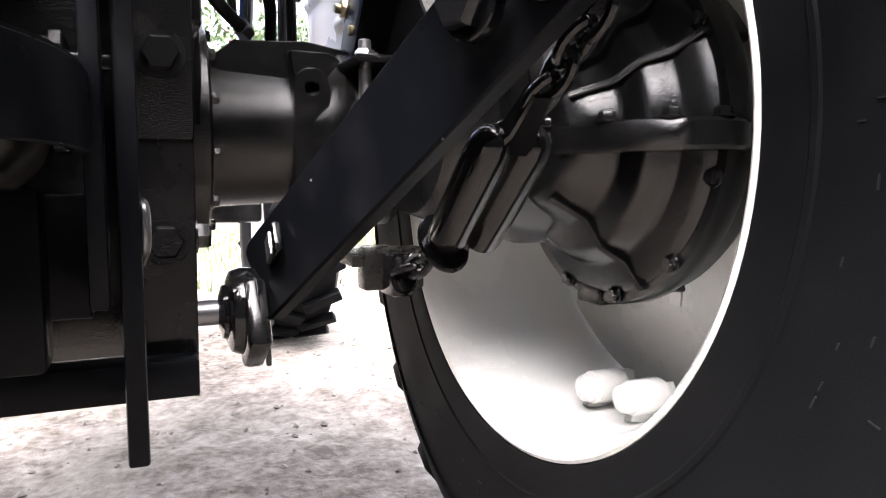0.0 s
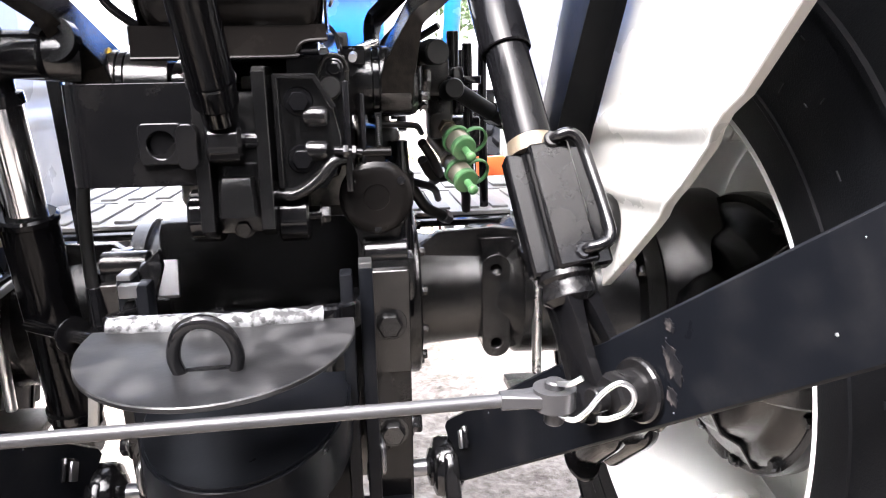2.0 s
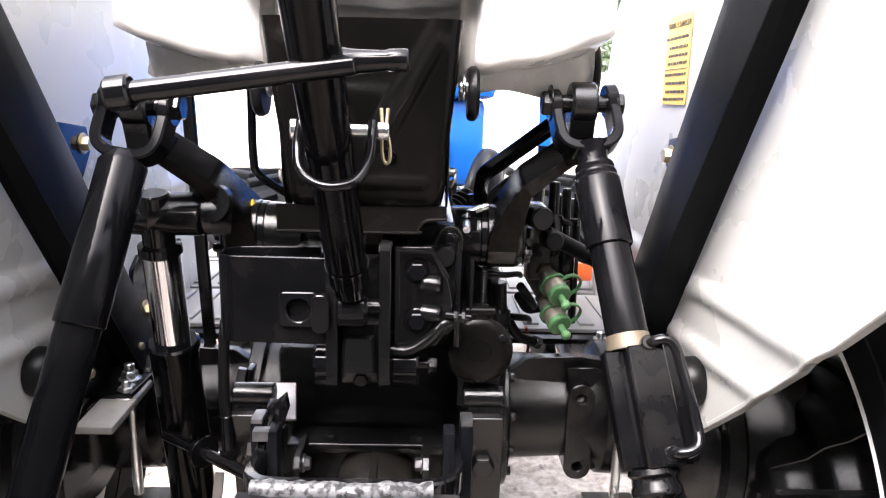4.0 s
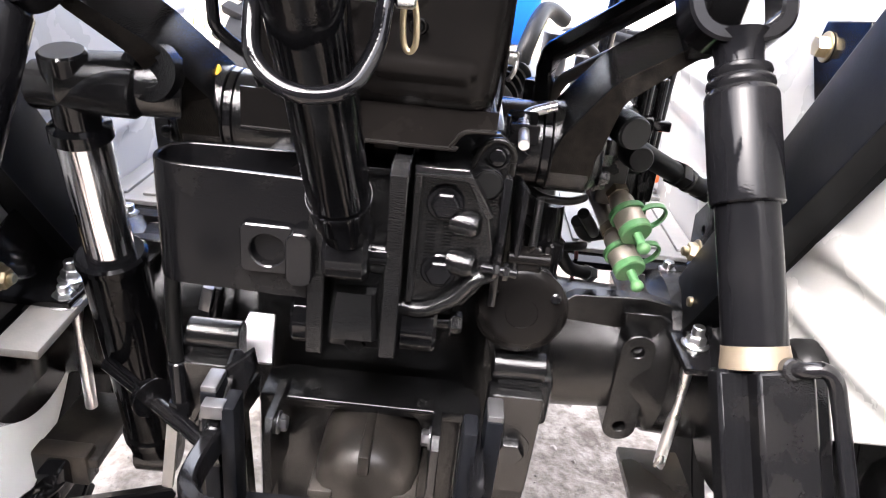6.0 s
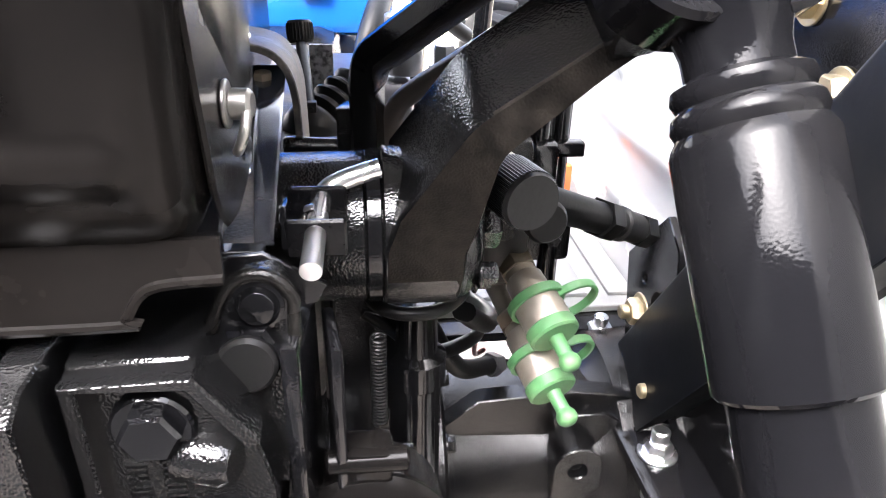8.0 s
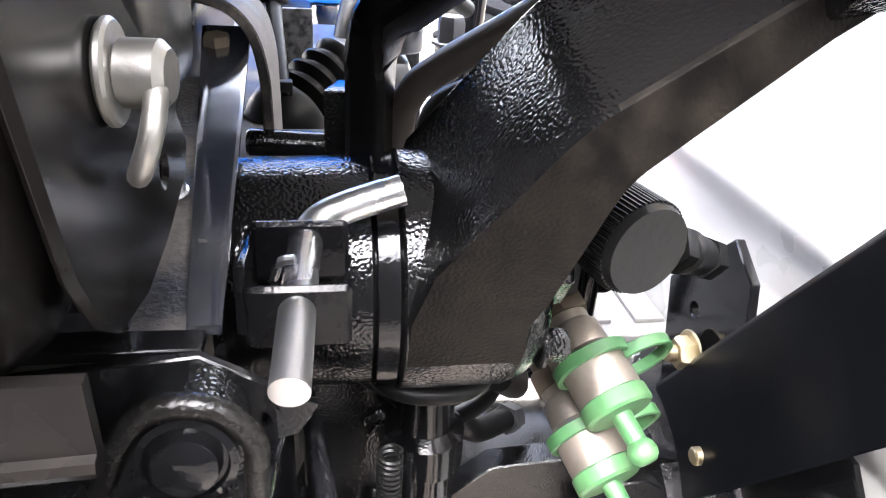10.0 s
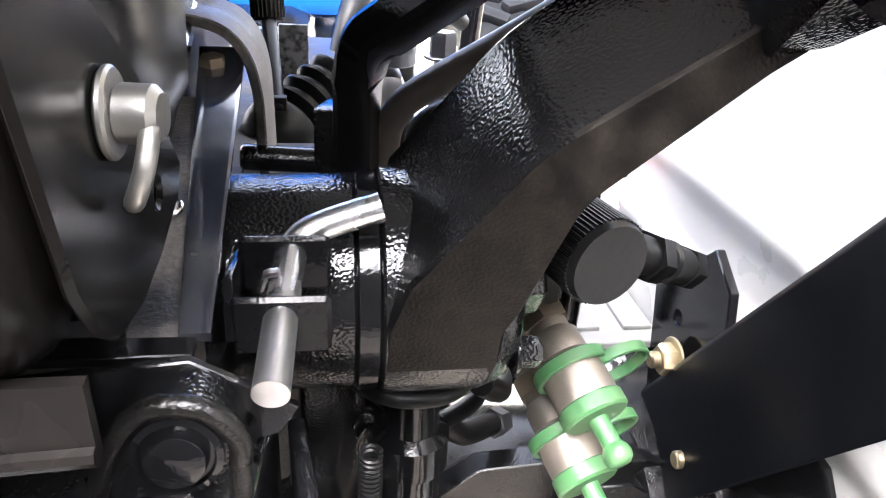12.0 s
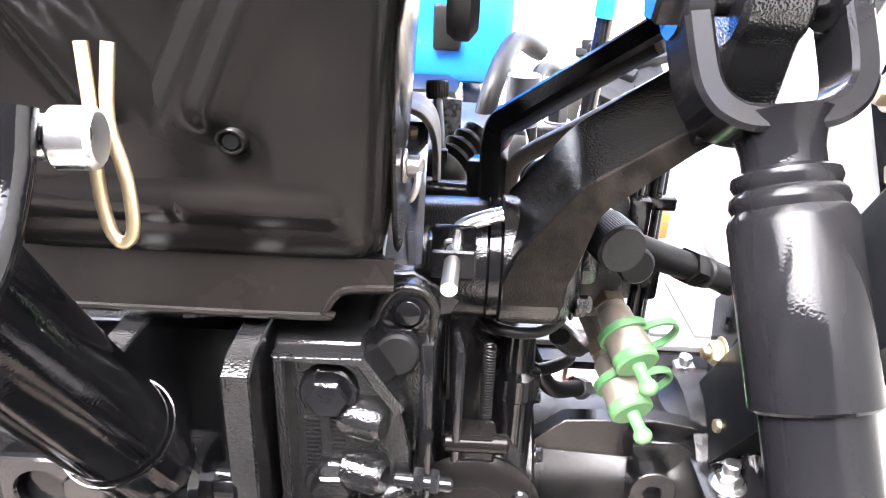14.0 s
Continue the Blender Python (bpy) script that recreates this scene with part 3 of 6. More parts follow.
def axle_housing(s):
    t = thing("axle_housing", (s * 0.3, 0.17, 0.6), "black painted cast axle trumpet with bolted flange", "axle", "axle housings")
    o, ax = (0, 0.175, 0.70), (s, 0, 0)
    bm = B()
    lathe(bm, o, ax, [(0.13, 0.0), (0.13, 0.128), (0.19, 0.128), (0.19, 0.137), (0.193, 0.140), (0.213, 0.140), (0.216, 0.137), (0.216, 0.098), (0.235, 0.094), (0.315, 0.090), (0.36, 0.10), (0.38, 0.118), (0.46, 0.122), (0.46, 0)], 56)
    part("trumpet", bm, AXLEBLACK, t)
    for k in range(12):
        q = 2 * math.pi * (k + 0.5) / 12
        bm = B()
        bolt(bm, (s * 0.216, 0.175 + math.sin(q) * 0.121, 0.70 + math.cos(q) * 0.121), ax, 0.0075, 0.007)
        part("flange_bolt", bm, AXLEBLACK, t)
    # side lug with two holes
    bm = B()
    plate(bm, rounded(0.046, 0.172, 0.022), -0.05, (s * 0.338, 0.080, 0.691), X, Z, holes=((0, 0.061, 0.0085), (0, -0.062, 0.0085)))
    part("lug_plate", bm, AXLEBLACK, t)
    bm = B()
    plate(bm, [(0.0, -0.09), (0.065, -0.07), (0.065, 0.075), (0.02, 0.105), (-0.03, 0.105)], 0.12, (s * 0.345, 0.10, 0.695), (s, 0, 0), Z)
    for v in bm.verts:
        if v.co.y < 0.10 - 1e-4:
            v.co.y = 0.2 - v.co.y
    part("casting_web", bm, AXLEBLACK, t)
    bm = B()
    plate(bm, [(0.20, 0.07), (0.25, 0.11), (0.34, 0.115), (0.40, 0.105), (0.42, 0.06)], 0.02, (0, 0.135, 0.70), (s, 0, 0), Z)
    part("top_rib", bm, AXLEBLACK, t)
    # mounting bracket on the axle for the fender stay
    bm = B()
    block(bm, (s * 0.405, 0.09, 0.780), (0.062, 0.17, 0.010), (0, 0, 0), 0.002)
    plate(bm, [(-0.015, 0.0), (0.13, 0.0), (0.16, 0.12), (0.09, 0.19), (0.06, 0.17), (0.02, 0.02)], 0.008, (s * 0.418, 0.066, 0.78), Y, Z, holes=((0.115, 0.115, 0.006),))
    part("stay_bracket", bm, BLACK, t, "black bent steel bracket")
    bm = B()
    rim_low = [(-0.085, 0.770), (0.075, 0.770), (0.20, 0.792)] if s > 0 else [(-0.10, 0.66), (0.16, 0.66), (0.25, 0.70), (0.25, 0.80)]
    rim_high = [(0.20, 0.845), (0.10, 0.90), (0.02, 0.89)] + ([] if s > 0 else [(-0.09, 0.855)])
    plate(bm, rim_low + rim_high, 0.006, (s * 0.438, 0, 0), Y, Z)
    part("gusset_plate", bm, BLACK, t, "black steel gusset plate")
    bm = B()
    rod(bm, (s * 0.400, 0.062, 0.58), (s * 0.400, 0.062, 0.812), 0.008)
    bolt(bm, (s * 0.400, 0.062, 0.785), Z, 0.013, 0.012)
    part("clamp_bolt", bm, ZINC, t, "zinc plated stud with nut")
    bm = B()
    block(bm, (s * 0.404, 0.215, 0.786), (0.060, 0.085, 0.012), (0, 0, 0), 0.002)
    part("clamp_pad", bm, DUSTY, t)
    bm = B()
    bolt(bm, (s * 0.402, 0.232, 0.792), Z, 0.015, 0.014, stud=0.012)
    part("clamp_bolt", bm, ZINC, t, "zinc plated stud with nut")
    for p in ((0.165, 0.877), (0.10, 0.835)):
        bm = B()
        bolt(bm, (s * 0.410, p[0] - 0.006, p[1] - 0.006), (-s, 0, 0), 0.013, 0.011, stud=0.008)
        part("bracket_bolt", bm, BRASS, t, "yellow zinc bolt and washer")
    if s < 0:
        bm = B()
        bolt(bm, (-0.431, -0.030, 0.832), X, 0.013, 0.012, stud=0.006)
        part("gusset_bolt", bm, BRASS, t, "yellow zinc bolt and washer")
        bm = B()
        block(bm, (-0.397, 0.0, 0.768), (0.055, 0.15, 0.012), (4, 0, 0), 0.002)
        part("clamp_bar", bm, GREYBAR, t, "pale dusty flat clamp bar")
        bm = B()
        bolt(bm, (-0.388, 0.021, 0.774), Z, 0.014, 0.014, stud=0.010)
        part("clamp_nut", bm, ZINC, t, "pale zinc nut")
    bm = B()
    block(bm, (s * 0.405, 0.06, 0.545), (0.09, 0.14, 0.014), (0, 0, 0), 0.002)
    block(bm, (s * 0.41, 0.0, 0.535), (0.075, 0.03, 0.05), (0, 0, 0), 0.004)
    part("lower_clamp_plate", bm, DUSTY, t, "dusty lower clamp plate")
    return t


axle_housing(1)
axle_housing(-1)


# ---- gearbox and lift housing ----
gear = thing("rear_transmission", (0, 0.3, 0.45), "black painted cast rear transmission and lift housing", "transmission")
bm = B()
block(bm, (0, 0.36, 0.66), (0.30, 0.72, 0.42), (0, 0, 0), 0.02)
part("gear_case", bm, CAST, gear)
bm = B()
block(bm, (0, 0.02, 0.985), (0.215, 0.26, 0.11), (0, 0, 0), 0.012)
part("lift_housing", bm, CAST, gear)
bm = B()
block(bm, (0, 0.30, 0.955), (0.25, 0.50, 0.18), (0, 0, 0), 0.02)
part("housing_side", bm, DIRTYSTEEL, gear, "dusty black casting side")
bm = B()
block(bm, (0.158, 0.165, 0.890), (0.070, 0.20, 0.185), (0, 0, 0), 0.012)
part("side_casting", bm, CAST, gear)
bm = B()
lathe(bm, (0.187, 0.048, 0.70), Z, [(0, 0), (0, 0.020), (0.10, 0.0185), (0.19, 0.0185), (0.194, 0.022), (0.215, 0.022), (0.220, 0.016), (0.262, 0.014), (0.262, 0)], 32)
part("plunger_housing", bm, BLACK, gear)
for z in (0.845, 0.905):
    bm = B()
    bolt(bm, (0.164, 0.064, z), -Y, 0.0075, 0.007)
    part("casting_bolt", bm, CAST, gear)
bm = B()
block(bm, (0, 0.40, 1.015), (0.215, 0.36, 0.05), (0, 0, 0), 0.012)
block(bm, (0.045, 0.02, 1.045), (0.11, 0.16, 0.02), (0, 0, 0), 0.004)
part("lift_cover", bm, DIRTYSTEEL, gear, "dusty machined lift cover")
bm = B()
loft(bm, [((0.1065, -0.090, 1.077), (0.0042, 0, 0), (0, 0, 0.0014)), ((0.0920, 0.110, 1.111), (0.0110, 0, 0), (0, 0, 0.0014))])
part("cover_strip", bm, STRIP, gear, "glossy black flat strip")
bm = B()
sweep(bm, curve_points([(0.078, -0.09, 1.080), (0.076, -0.02, 1.098), (0.073, 0.06, 1.118), (0.071, 0.11, 1.130)], 4), 0, flat=(X, 0.011, 0.004))
part("side_strip", bm, STRIP, gear, "glossy black folded strip")
bm = B()
loft(bm, [((0.0915, -0.092, 1.0735), (0.0115, 0, 0), (0, 0, 0.003)), ((0.084, 0.06, 1.098), (0.0075, 0, 0), (0, 0, 0.003))])
part("dusty_plate", bm, DIRTYSTEEL, gear, "dusty scratched steel plate")
bm = B()
bolt(bm, (0.0900, 0.088, 1.1070), (0, -0.17, 1), 0.0062, 0.006, washer=False)
part("strip_bolt", bm, GOLD, gear, "rusty brown hex bolt")
bm = B()
bolt(bm, (0.088, -0.03, 1.087), (0, -0.2, 1), 0.005, 0.004)
part("strip_bolt", bm, ZINC, gear, "pale zinc bolt")
bm = B()
rod(bm, (0.100, 0.084, 1.0645), (0.142, 0.084, 1.0625), 0.0065, seg=16)
part("casting_rib", bm, CAST, gear)
bm = B()
rod(bm, (0.104, 0.030, 1.048), (0.150, 0.030, 1.046), 0.008, seg=16)
part("casting_rib", bm, CAST, gear)
bm = B()
block(bm, (0.130, 0.075, 1.036), (0.072, 0.15, 0.03), (0, 0, 0), 0.006)
part("side_ledge", bm, DIRTYSTEEL, gear, "dusty casting ledge")
bm = B()
block(bm, (0.1465, 0.069, 1.055), (0.016, 0.020, 0.082), (0, 0, -20), 0.002)
part("upright_lug", bm, CAST, gear)
# corrugated boot on top of the lift cover
bm = B()
prof = [(-0.024, 0), (-0.023, 0.012), (-0.016, 0.021), (-0.006, 0.0245), (0.006, 0.0250), (0.009, 0.0235)]
for k in range(4):
    prof += [(0.011 + k * 0.0125, 0.0175 - k * 0.0015), (0.013 + k * 0.0125, 0.0172 - k * 0.0015), (0.018 + k * 0.0125, 0.0222 - k * 0.0022), (0.0205 + k * 0.0125, 0.0220 - k * 0.0022)]
lathe(bm, (0.113, 0.192, 1.042), (0.62, 0.70, 0.58), prof + [(0.0625, 0.011), (0.064, 0)], 40)
part("rubber_boot", bm, HOSE, gear, "ribbed black rubber boot")
# ribbed control knob on its stem, with the cover edge and plate beside it
bm = B()
rod(bm, (0.1125, 0.176, 1.060), (0.104, 0.250, 1.105), 0.0050, seg=14)
block(bm, (0.1125, 0.180, 1.064), (0.011, 0.008, 0.010), (0, 0, 0), 0.001)
part("knob_stem", bm, HOSE, gear)
bm = B()
ka, ku, kv = frame_of(Vector((-0.05, 0.25, 0.97)).normalized())
kb = Vector((0.104, 0.250, 1.101))
lathe(bm, kb, ka, [(0, 0), (0, 0.0100), (0.002, 0.0108), (0.0165, 0.0108), (0.0185, 0.0095), (0.0185, 0)], 40)
knob = part("control_knob", bm, HOSE, gear, "black ribbed control knob")
bm = B()
for k in range(24):
    a = 2 * math.pi * k / 24
    p = kb + (ku * math.cos(a) + kv * math.sin(a)) * 0.0108
    rod(bm, p + ka * 0.002, p + ka * 0.0165, 0.0008, seg=6, edge=0.0002)
tagged(part("knob_ribbing", bm, HOSE, knob), kind="stuff")
bm = B()
sweep(bm, curve_points([(0.055, 0.115, 1.132), (0.090, 0.115, 1.127), (0.104, 0.115, 1.116), (0.1095, 0.115, 1.098), (0.1105, 0.115, 1.075), (0.111, 0.115, 1.035)], 5), 0, flat=(Y, 0.030, 0.0025))
part("cover_edge", bm, DIRTYSTEEL, gear, "dusty rounded cover edge")
bm = B()
block(bm, (0.118, 0.305, 1.062), (0.022, 0.005, 0.056), (0, 0, 0), 0.001)
block(bm, (0.095, 0.315, 1.068), (0.014, 0.010, 0.034), (0, 0, 0), 0.002)
part("upright_plate", bm, SCUFF, gear, "pale dusty upright plate")
# pto cross plate and cover
bm = B()
block(bm, (0, -0.055, 0.742), (0.24, 0.05, 0.014), (0, 0, 0), 0.003)
block(bm, (0, -0.03, 0.65), (0.22, 0.04, 0.19), (0, 0, 0), 0.006)
part("pto_plate", bm, CAST, gear)
for x in (-0.062, 0.066):
    bm = B()
    bolt(bm, (x, -0.070, 0.749), Z, 0.011, 0.010)
    part("plate_bolt", bm, CAST, gear)
for x, k in ((-0.096, 1), (0.080, -1)):
    bm = B()
    plate(bm, [(-0.14, 0.66), (-0.06, 0.66), (-0.06, 0.757), (-0.13, 0.757), (-0.14, 0.745)], 0.010, (x - 0.005, 0, 0), Y, Z)
    part("pto_side_plate", bm, CAST, gear)
    bm = B()
    bolt(bm, (x + k * 0.005, -0.112, 0.738), (k, 0, 0), 0.0095, 0.008)
    part("side_plate_bolt", bm, STEEL, gear, "worn bright hex bolt")
bm = B()
rod(bm, (-0.088, -0.086, 0.7525), (0.078, -0.086, 0.7525), 0.0035, seg=12)
part("plate_lip", bm, BLACK, gear)
bm = B()
lathe(bm, (0.008, -0.05, 0.680), (0, -1, 0), [(0, 0.058), (0.06, 0.057), (0.086, 0.052), (0.096, 0.044), (0.100, 0.030), (0.100, 0.0)], 40)
pto = part("pto_cap", bm, CAPDUST, gear, "dusty black PTO shaft cap")
bm = B()
for a in (0, 90, 180, 270):
    q = radians(a)
    block(bm, (0.008 + math.cos(q) * 0.045, -0.104, 0.680 + math.sin(q) * 0.045), (0.026, 0.098, 0.012), (0, -a, 0), 0.003)
part("cap_rib", bm, CAPDUST, pto)

# ---- rockshaft ----
rock = thing("rockshaft", (0, -0.005, 1.0), "black cast rockshaft with collars across the lift housing", "lift shaft")
bm = B()
rod(bm, (-0.2, -0.005, 1.045), (0.2, -0.005, 1.045), 0.03, seg=36)
part("shaft", bm, BLACK, rock)
for s in (1, -1):
    bm = B()
    lathe(bm, (0, -0.005, 1.045), (s, 0, 0), [(0.10, 0.0), (0.10, 0.0425), (0.1510, 0.0435), (0.1520, 0.0425), (0.1520, 0.0)], 48)
    part("bearing_collar", bm, CAST, rock, "black cast bearing collar")
    bm = B()
    lathe(bm, (0, -0.005, 1.045), (s, 0, 0), [(0.1524, 0.0), (0.1524, 0.0440), (0.1530, 0.0446), (0.1600, 0.0446), (0.1606, 0.0440), (0.1606, 0.0)], 48)
    part("seal_ring", bm, BLACK, rock)


# ---- lift arms ----
def lift_arm(s, pin, label):
    t = thing("lift_lever", (s * 0.185, -0.005, 1.0), label, "lift arm", "lift arms")
    bm = B()
    lathe(bm, (0, -0.005, 1.045), (s, 0, 0), [(0.1612, 0.0), (0.1612, 0.0450), (0.1622, 0.0460), (0.200, 0.0460), (0.208, 0.0435), (0.214, 0.038), (0.216, 0.030), (0.216, 0.0)], 56)
    part("hub", bm, CAST, t)
    bm = B()
    p = Vector(pin)
    q = lambda x, y, z: Vector((s * x, y, z))
    k = (p.y + 0.098) * 0.8
    low = [(q(0.1830, -0.006, 1.001), Vector((0, 0.012, 0)), q(0.0195, 0, 0)),
           (q(0.1830, -0.006, 1.006), Vector((0, 0.024, 0)), q(0.0205, 0, 0)),
           (q(0.1830, -0.006, 1.018), Vector((0, 0.036, 0)), q(0.0212, 0, 0)),
           (q(0.1830, -0.006, 1.034), Vector((0, 0.044, 0.001)), q(0.0215, 0, 0)),
           (q(0.1832, -0.008, 1.052), Vector((0, 0.0445, 0.003)), q(0.0215, 0, -0.001)),
           (q(0.1880, -0.017, 1.074), Vector((0, 0.040, 0.009)), q(0.0200, -0.001, -0.005))]
    kink = (q(0.2075, -0.0475 + k * 0.6, 1.1300), Vector((0, 0.029, 0.011)), q(0.0065, -0.0015, -0.0072))
    end = (q(0.2585, -0.0471 + k, 1.1690), Vector((0, 0.024, 0.014)), q(0.0025, -0.0011, -0.0059))
    secs = low[:]
    for i in range(7):
        w = i / 6
        one = [low[5][j].lerp(kink[j], 0.86 + 0.14 * w) for j in range(3)]
        two = [kink[j].lerp(end[j], 0.14 * w) for j in range(3)]
        secs.append([one[j].lerp(two[j], w) for j in range(3)])
    secs += [end, (q(abs(p.x) + 0.009, -0.0491 + k, 1.1800), end[1] * 0.9, end[2])]
    loft(bm, secs, 0.07)
    arm = part("arm", bm, ARM, t, angle=24)
    # Outward, downward and rearward faces take the dustier, shaded copy of ARM.
    arm.data.materials.append(ARM_SHADE_DUST)
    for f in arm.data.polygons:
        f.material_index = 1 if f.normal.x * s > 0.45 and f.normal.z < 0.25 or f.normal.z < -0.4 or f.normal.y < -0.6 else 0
    bm = B()
    loft(bm, [(q(abs(p.x), -0.052 + k, 1.1615), (0, 0.020, 0.006), q(0.010, 0, 0.002)), (q(abs(p.x), -0.058 + k, 1.174), (0, 0.028, 0.009), q(0.0150, 0, 0.002)),
              (p + Vector((0, 0.022, -0.04)), (0, 0.030, 0.012), q(0.016, 0, 0)), (p + Vector((0, 0.002, 0.004)), (0, 0.024, 0.010), q(0.0155, 0, 0))], 0.14)
    part("end_lug", bm, CAST, t)
    bm = B()
    rod(bm, p - X * 0.016, p + X * 0.016, 0.027, seg=32, edge=0.003)
    part("eye", bm, CAST, t)
    bm = B()
    bolt(bm, (s * 0.216, -0.005, 1.045), (s, 0, 0), 0.016, 0.012)
    part("hub_bolt", bm, CAST, t)
    for a in (215, 250):
        bm = B()
        q2 = radians(a)
        bolt(bm, (s * 0.214, -0.005 + math.cos(q2) * 0.034, 1.045 + math.sin(q2) * 0.034), (s, 0, 0), 0.0065, 0.009)
        part("cap_bolt", bm, CAST, t)
    return t


PIN_R, PIN_L = (0.268, -0.108, 1.236), (-0.264, -0.160, 1.222)
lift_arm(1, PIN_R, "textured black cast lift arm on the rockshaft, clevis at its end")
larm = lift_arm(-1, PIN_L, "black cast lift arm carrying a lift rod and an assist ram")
bm = B()
rod(bm, (-0.19, -0.065, 1.080), (-0.288, -0.100, 1.085), 0.030, 0.026, seg=28)
part("ram_lug", bm, CAST, larm)
bm = B()
lathe(bm, (-0.206, -0.085, 1.096), (-0.1, -1, 0.25), [(0, 0), (0, 0.028), (0.014, 0.026), (0.014, 0.014), (0.010, 0.012), (0.010, 0)], 28)
part("lug_boss", bm, CAST, larm)


# ---- clevis and lift rods ----
def clevis(bm, pin, down, width=0.0355, arm=0.060):
    """A round-bar U with flat ends that hangs from the pin along down."""
    p, d = Vector(pin), Vector(down).normalized()
    w = (X - d * X.dot(d)).normalized()
    side = [(1.0, -0.006), (1.01, 0.012), (1.0, arm - 0.022), (0.93, arm - 0.010), (0.75, arm - 0.002), (0.4, arm + 0.003)]
    pts = [p + w * (width * a) + d * b for a, b in side] + [p - w * (width * a) + d * b for a, b in reversed(side)]
    sweep(bm, curve_points(pts, 4), 0, flat=(d.cross(w), 0.0165, 0.0065))
    bmesh.ops.bevel(bm, geom=[e for e in bm.edges if e.calc_face_angle(0) > 1.0], offset=0.0045, segments=3, affect="EDGES")
    for k in (1, -1):
        rod(bm, p + w * (k * width - 0.0072), p + w * (k * width + 0.0072), 0.021, seg=28)
    return bm


def lift_rod_right():
    pin = Vector(PIN_R)
    low = Vector((0.338, -0.400, 0.741))
    d = (low - pin).normalized()
    total = (low - pin).length
    t = thing("lift_rod", low, "glossy black screw lift rod with yoke, brass ring and crank", "lift rod", "lift rods")
    at = lambda k: pin + d * k
    bm = B()
    clevis(bm, pin, d)
    part("clevis", bm, TUBE, t)
    bm = B()
    rod(bm, pin - X * 0.046, pin + X * 0.046, 0.011)
    bolt(bm, pin - X * 0.039, -X, 0.017, 0.010)
    bolt(bm, pin + X * 0.039, X, 0.015, 0.010)
    part("clevis_pin", bm, BLACK, t)
    bm = B()
    lathe(bm, at(0.060), d, [(0, 0.0), (0, 0.0240), (0.006, 0.0205), (0.016, 0.0182), (0.024, 0.0182), (0.0265, 0.0232), (0.030, 0.0240), (0.0335, 0.0224), (0.036, 0.0248), (0.040, 0.0256), (0.043, 0.0244), (0.046, 0.0264), (0.049, 0.0275), (0.130, 0.0275), (0.1315, 0.0262), (0.1315, 0)], 40)
    part("upper_sleeve", bm, TUBE, t)
    bm = B()
    rod(bm, at(0.19), at(0.30), 0.0236, seg=48)
    part("inner_tube", bm, TUBE, t)
    bm = B()
    lathe(bm, at(0.293), d, [(0.003, 0.0230), (0.0034, 0.0240), (0.008, 0.0244), (0.014, 0.0254), (0.020, 0.0260), (0.020, 0)], 48)
    part("brass_ring", bm, GOLD, t, "bare brassy ring at the tube end")
    w = (X - d * X.dot(d)).normalized()
    n = w.cross(d)
    bm = B()
    c = at(0.3765)
    rot = Matrix((w, n, d)).transposed()
    tb = bmesh.new()
    bmesh.ops.create_cube(tb, size=1.0)
    for v in tb.verts:
        v.co = Vector((v.co.x * 0.082, v.co.y * 0.062, v.co.z * 0.128))
    bmesh.ops.bevel(tb, geom=[e for e in tb.edges if abs((e.verts[0].co - e.verts[1].co).z) > 0.1], offset=0.020, segments=4, affect="EDGES")
    bmesh.ops.bevel(tb, geom=[e for e in tb.edges if e.calc_face_angle(0) > 1.2], offset=0.003, segments=1, affect="EDGES")
    for v in tb.verts:
        v.co = c + rot @ v.co + w * 0.008
    merge(bm, tb)
    part("yoke_body", bm, FLATBLACK, t)
    bm = B()
    g = -n
    a, b = at(0.312) + w * 0.012 + g * 0.028, at(0.428) + w * 0.014 + g * 0.028
    sweep(bm, curve_points([a, a + g * 0.010 + w * 0.006, a + g * 0.013 + w * 0.016, a + g * 0.012 + w * 0.024 + d * 0.008, a + g * 0.010 + w * 0.027 + d * 0.028,
                            b + g * 0.010 + w * 0.028 - d * 0.026, b + g * 0.012 + w * 0.025 - d * 0.006, b + g * 0.012 + w * 0.015, b + g * 0.008 + w * 0.005, b], 5), 0.0058, 14)
    part("crank_handle", bm, BLACK, t, "bent round-bar handle")
    bm = B()
    rod(bm, a - g * 0.004, a + g * 0.006, 0.0085, seg=18)
    part("weld_collar", bm, BLACK, t)
    bm = B()
    rod(bm, b - g * 0.004, b + g * 0.006, 0.0085, seg=18)
    part("weld_collar", bm, BLACK, t)
    bm = B()
    lathe(bm, at(0.440), d, [(0, 0), (0, 0.027), (0.006, 0.028), (0.010, 0.024), (0.016, 0.024), (0.020, 0.027), (0.026, 0.027), (0.032, 0.020), (0.032, 0)], 32)
    part("collar", bm, FLATBLACK, t)
    # fork straps straddle the lower link; the pin runs square through the bar
    ax = Vector((-0.9377, -0.3450, 0.0405))
    eye = Vector((0.3570, -0.3650, 0.7437))
    for k in (1, -1):
        foot = eye + ax * (k * 0.0225)
        top = at(0.462) + ax * (k * 0.010)
        run = (foot - top).normalized()
        wide = run.cross(ax).normalized()
        bm = B()
        loft(bm, [(top, wide * 0.021, ax * 0.009), (top.lerp(foot, 0.2), wide * 0.021, ax * 0.0065), (top.lerp(foot, 0.45), wide * 0.0205, ax * 0.0058), (foot, wide * 0.0230, ax * 0.0055)], 0.12)
        lathe(bm, foot - ax * 0.0056, ax, [(0, 0), (0, 0.0220), (0.0012, 0.0232), (0.0100, 0.0232), (0.0112, 0.0220), (0.0112, 0)], 36)
        part("fork_arm", bm, BLACK, t)
    bm = B()
    hexagon(bm, eye + ax * 0.0280, ax, 0.0185, 0.0140)
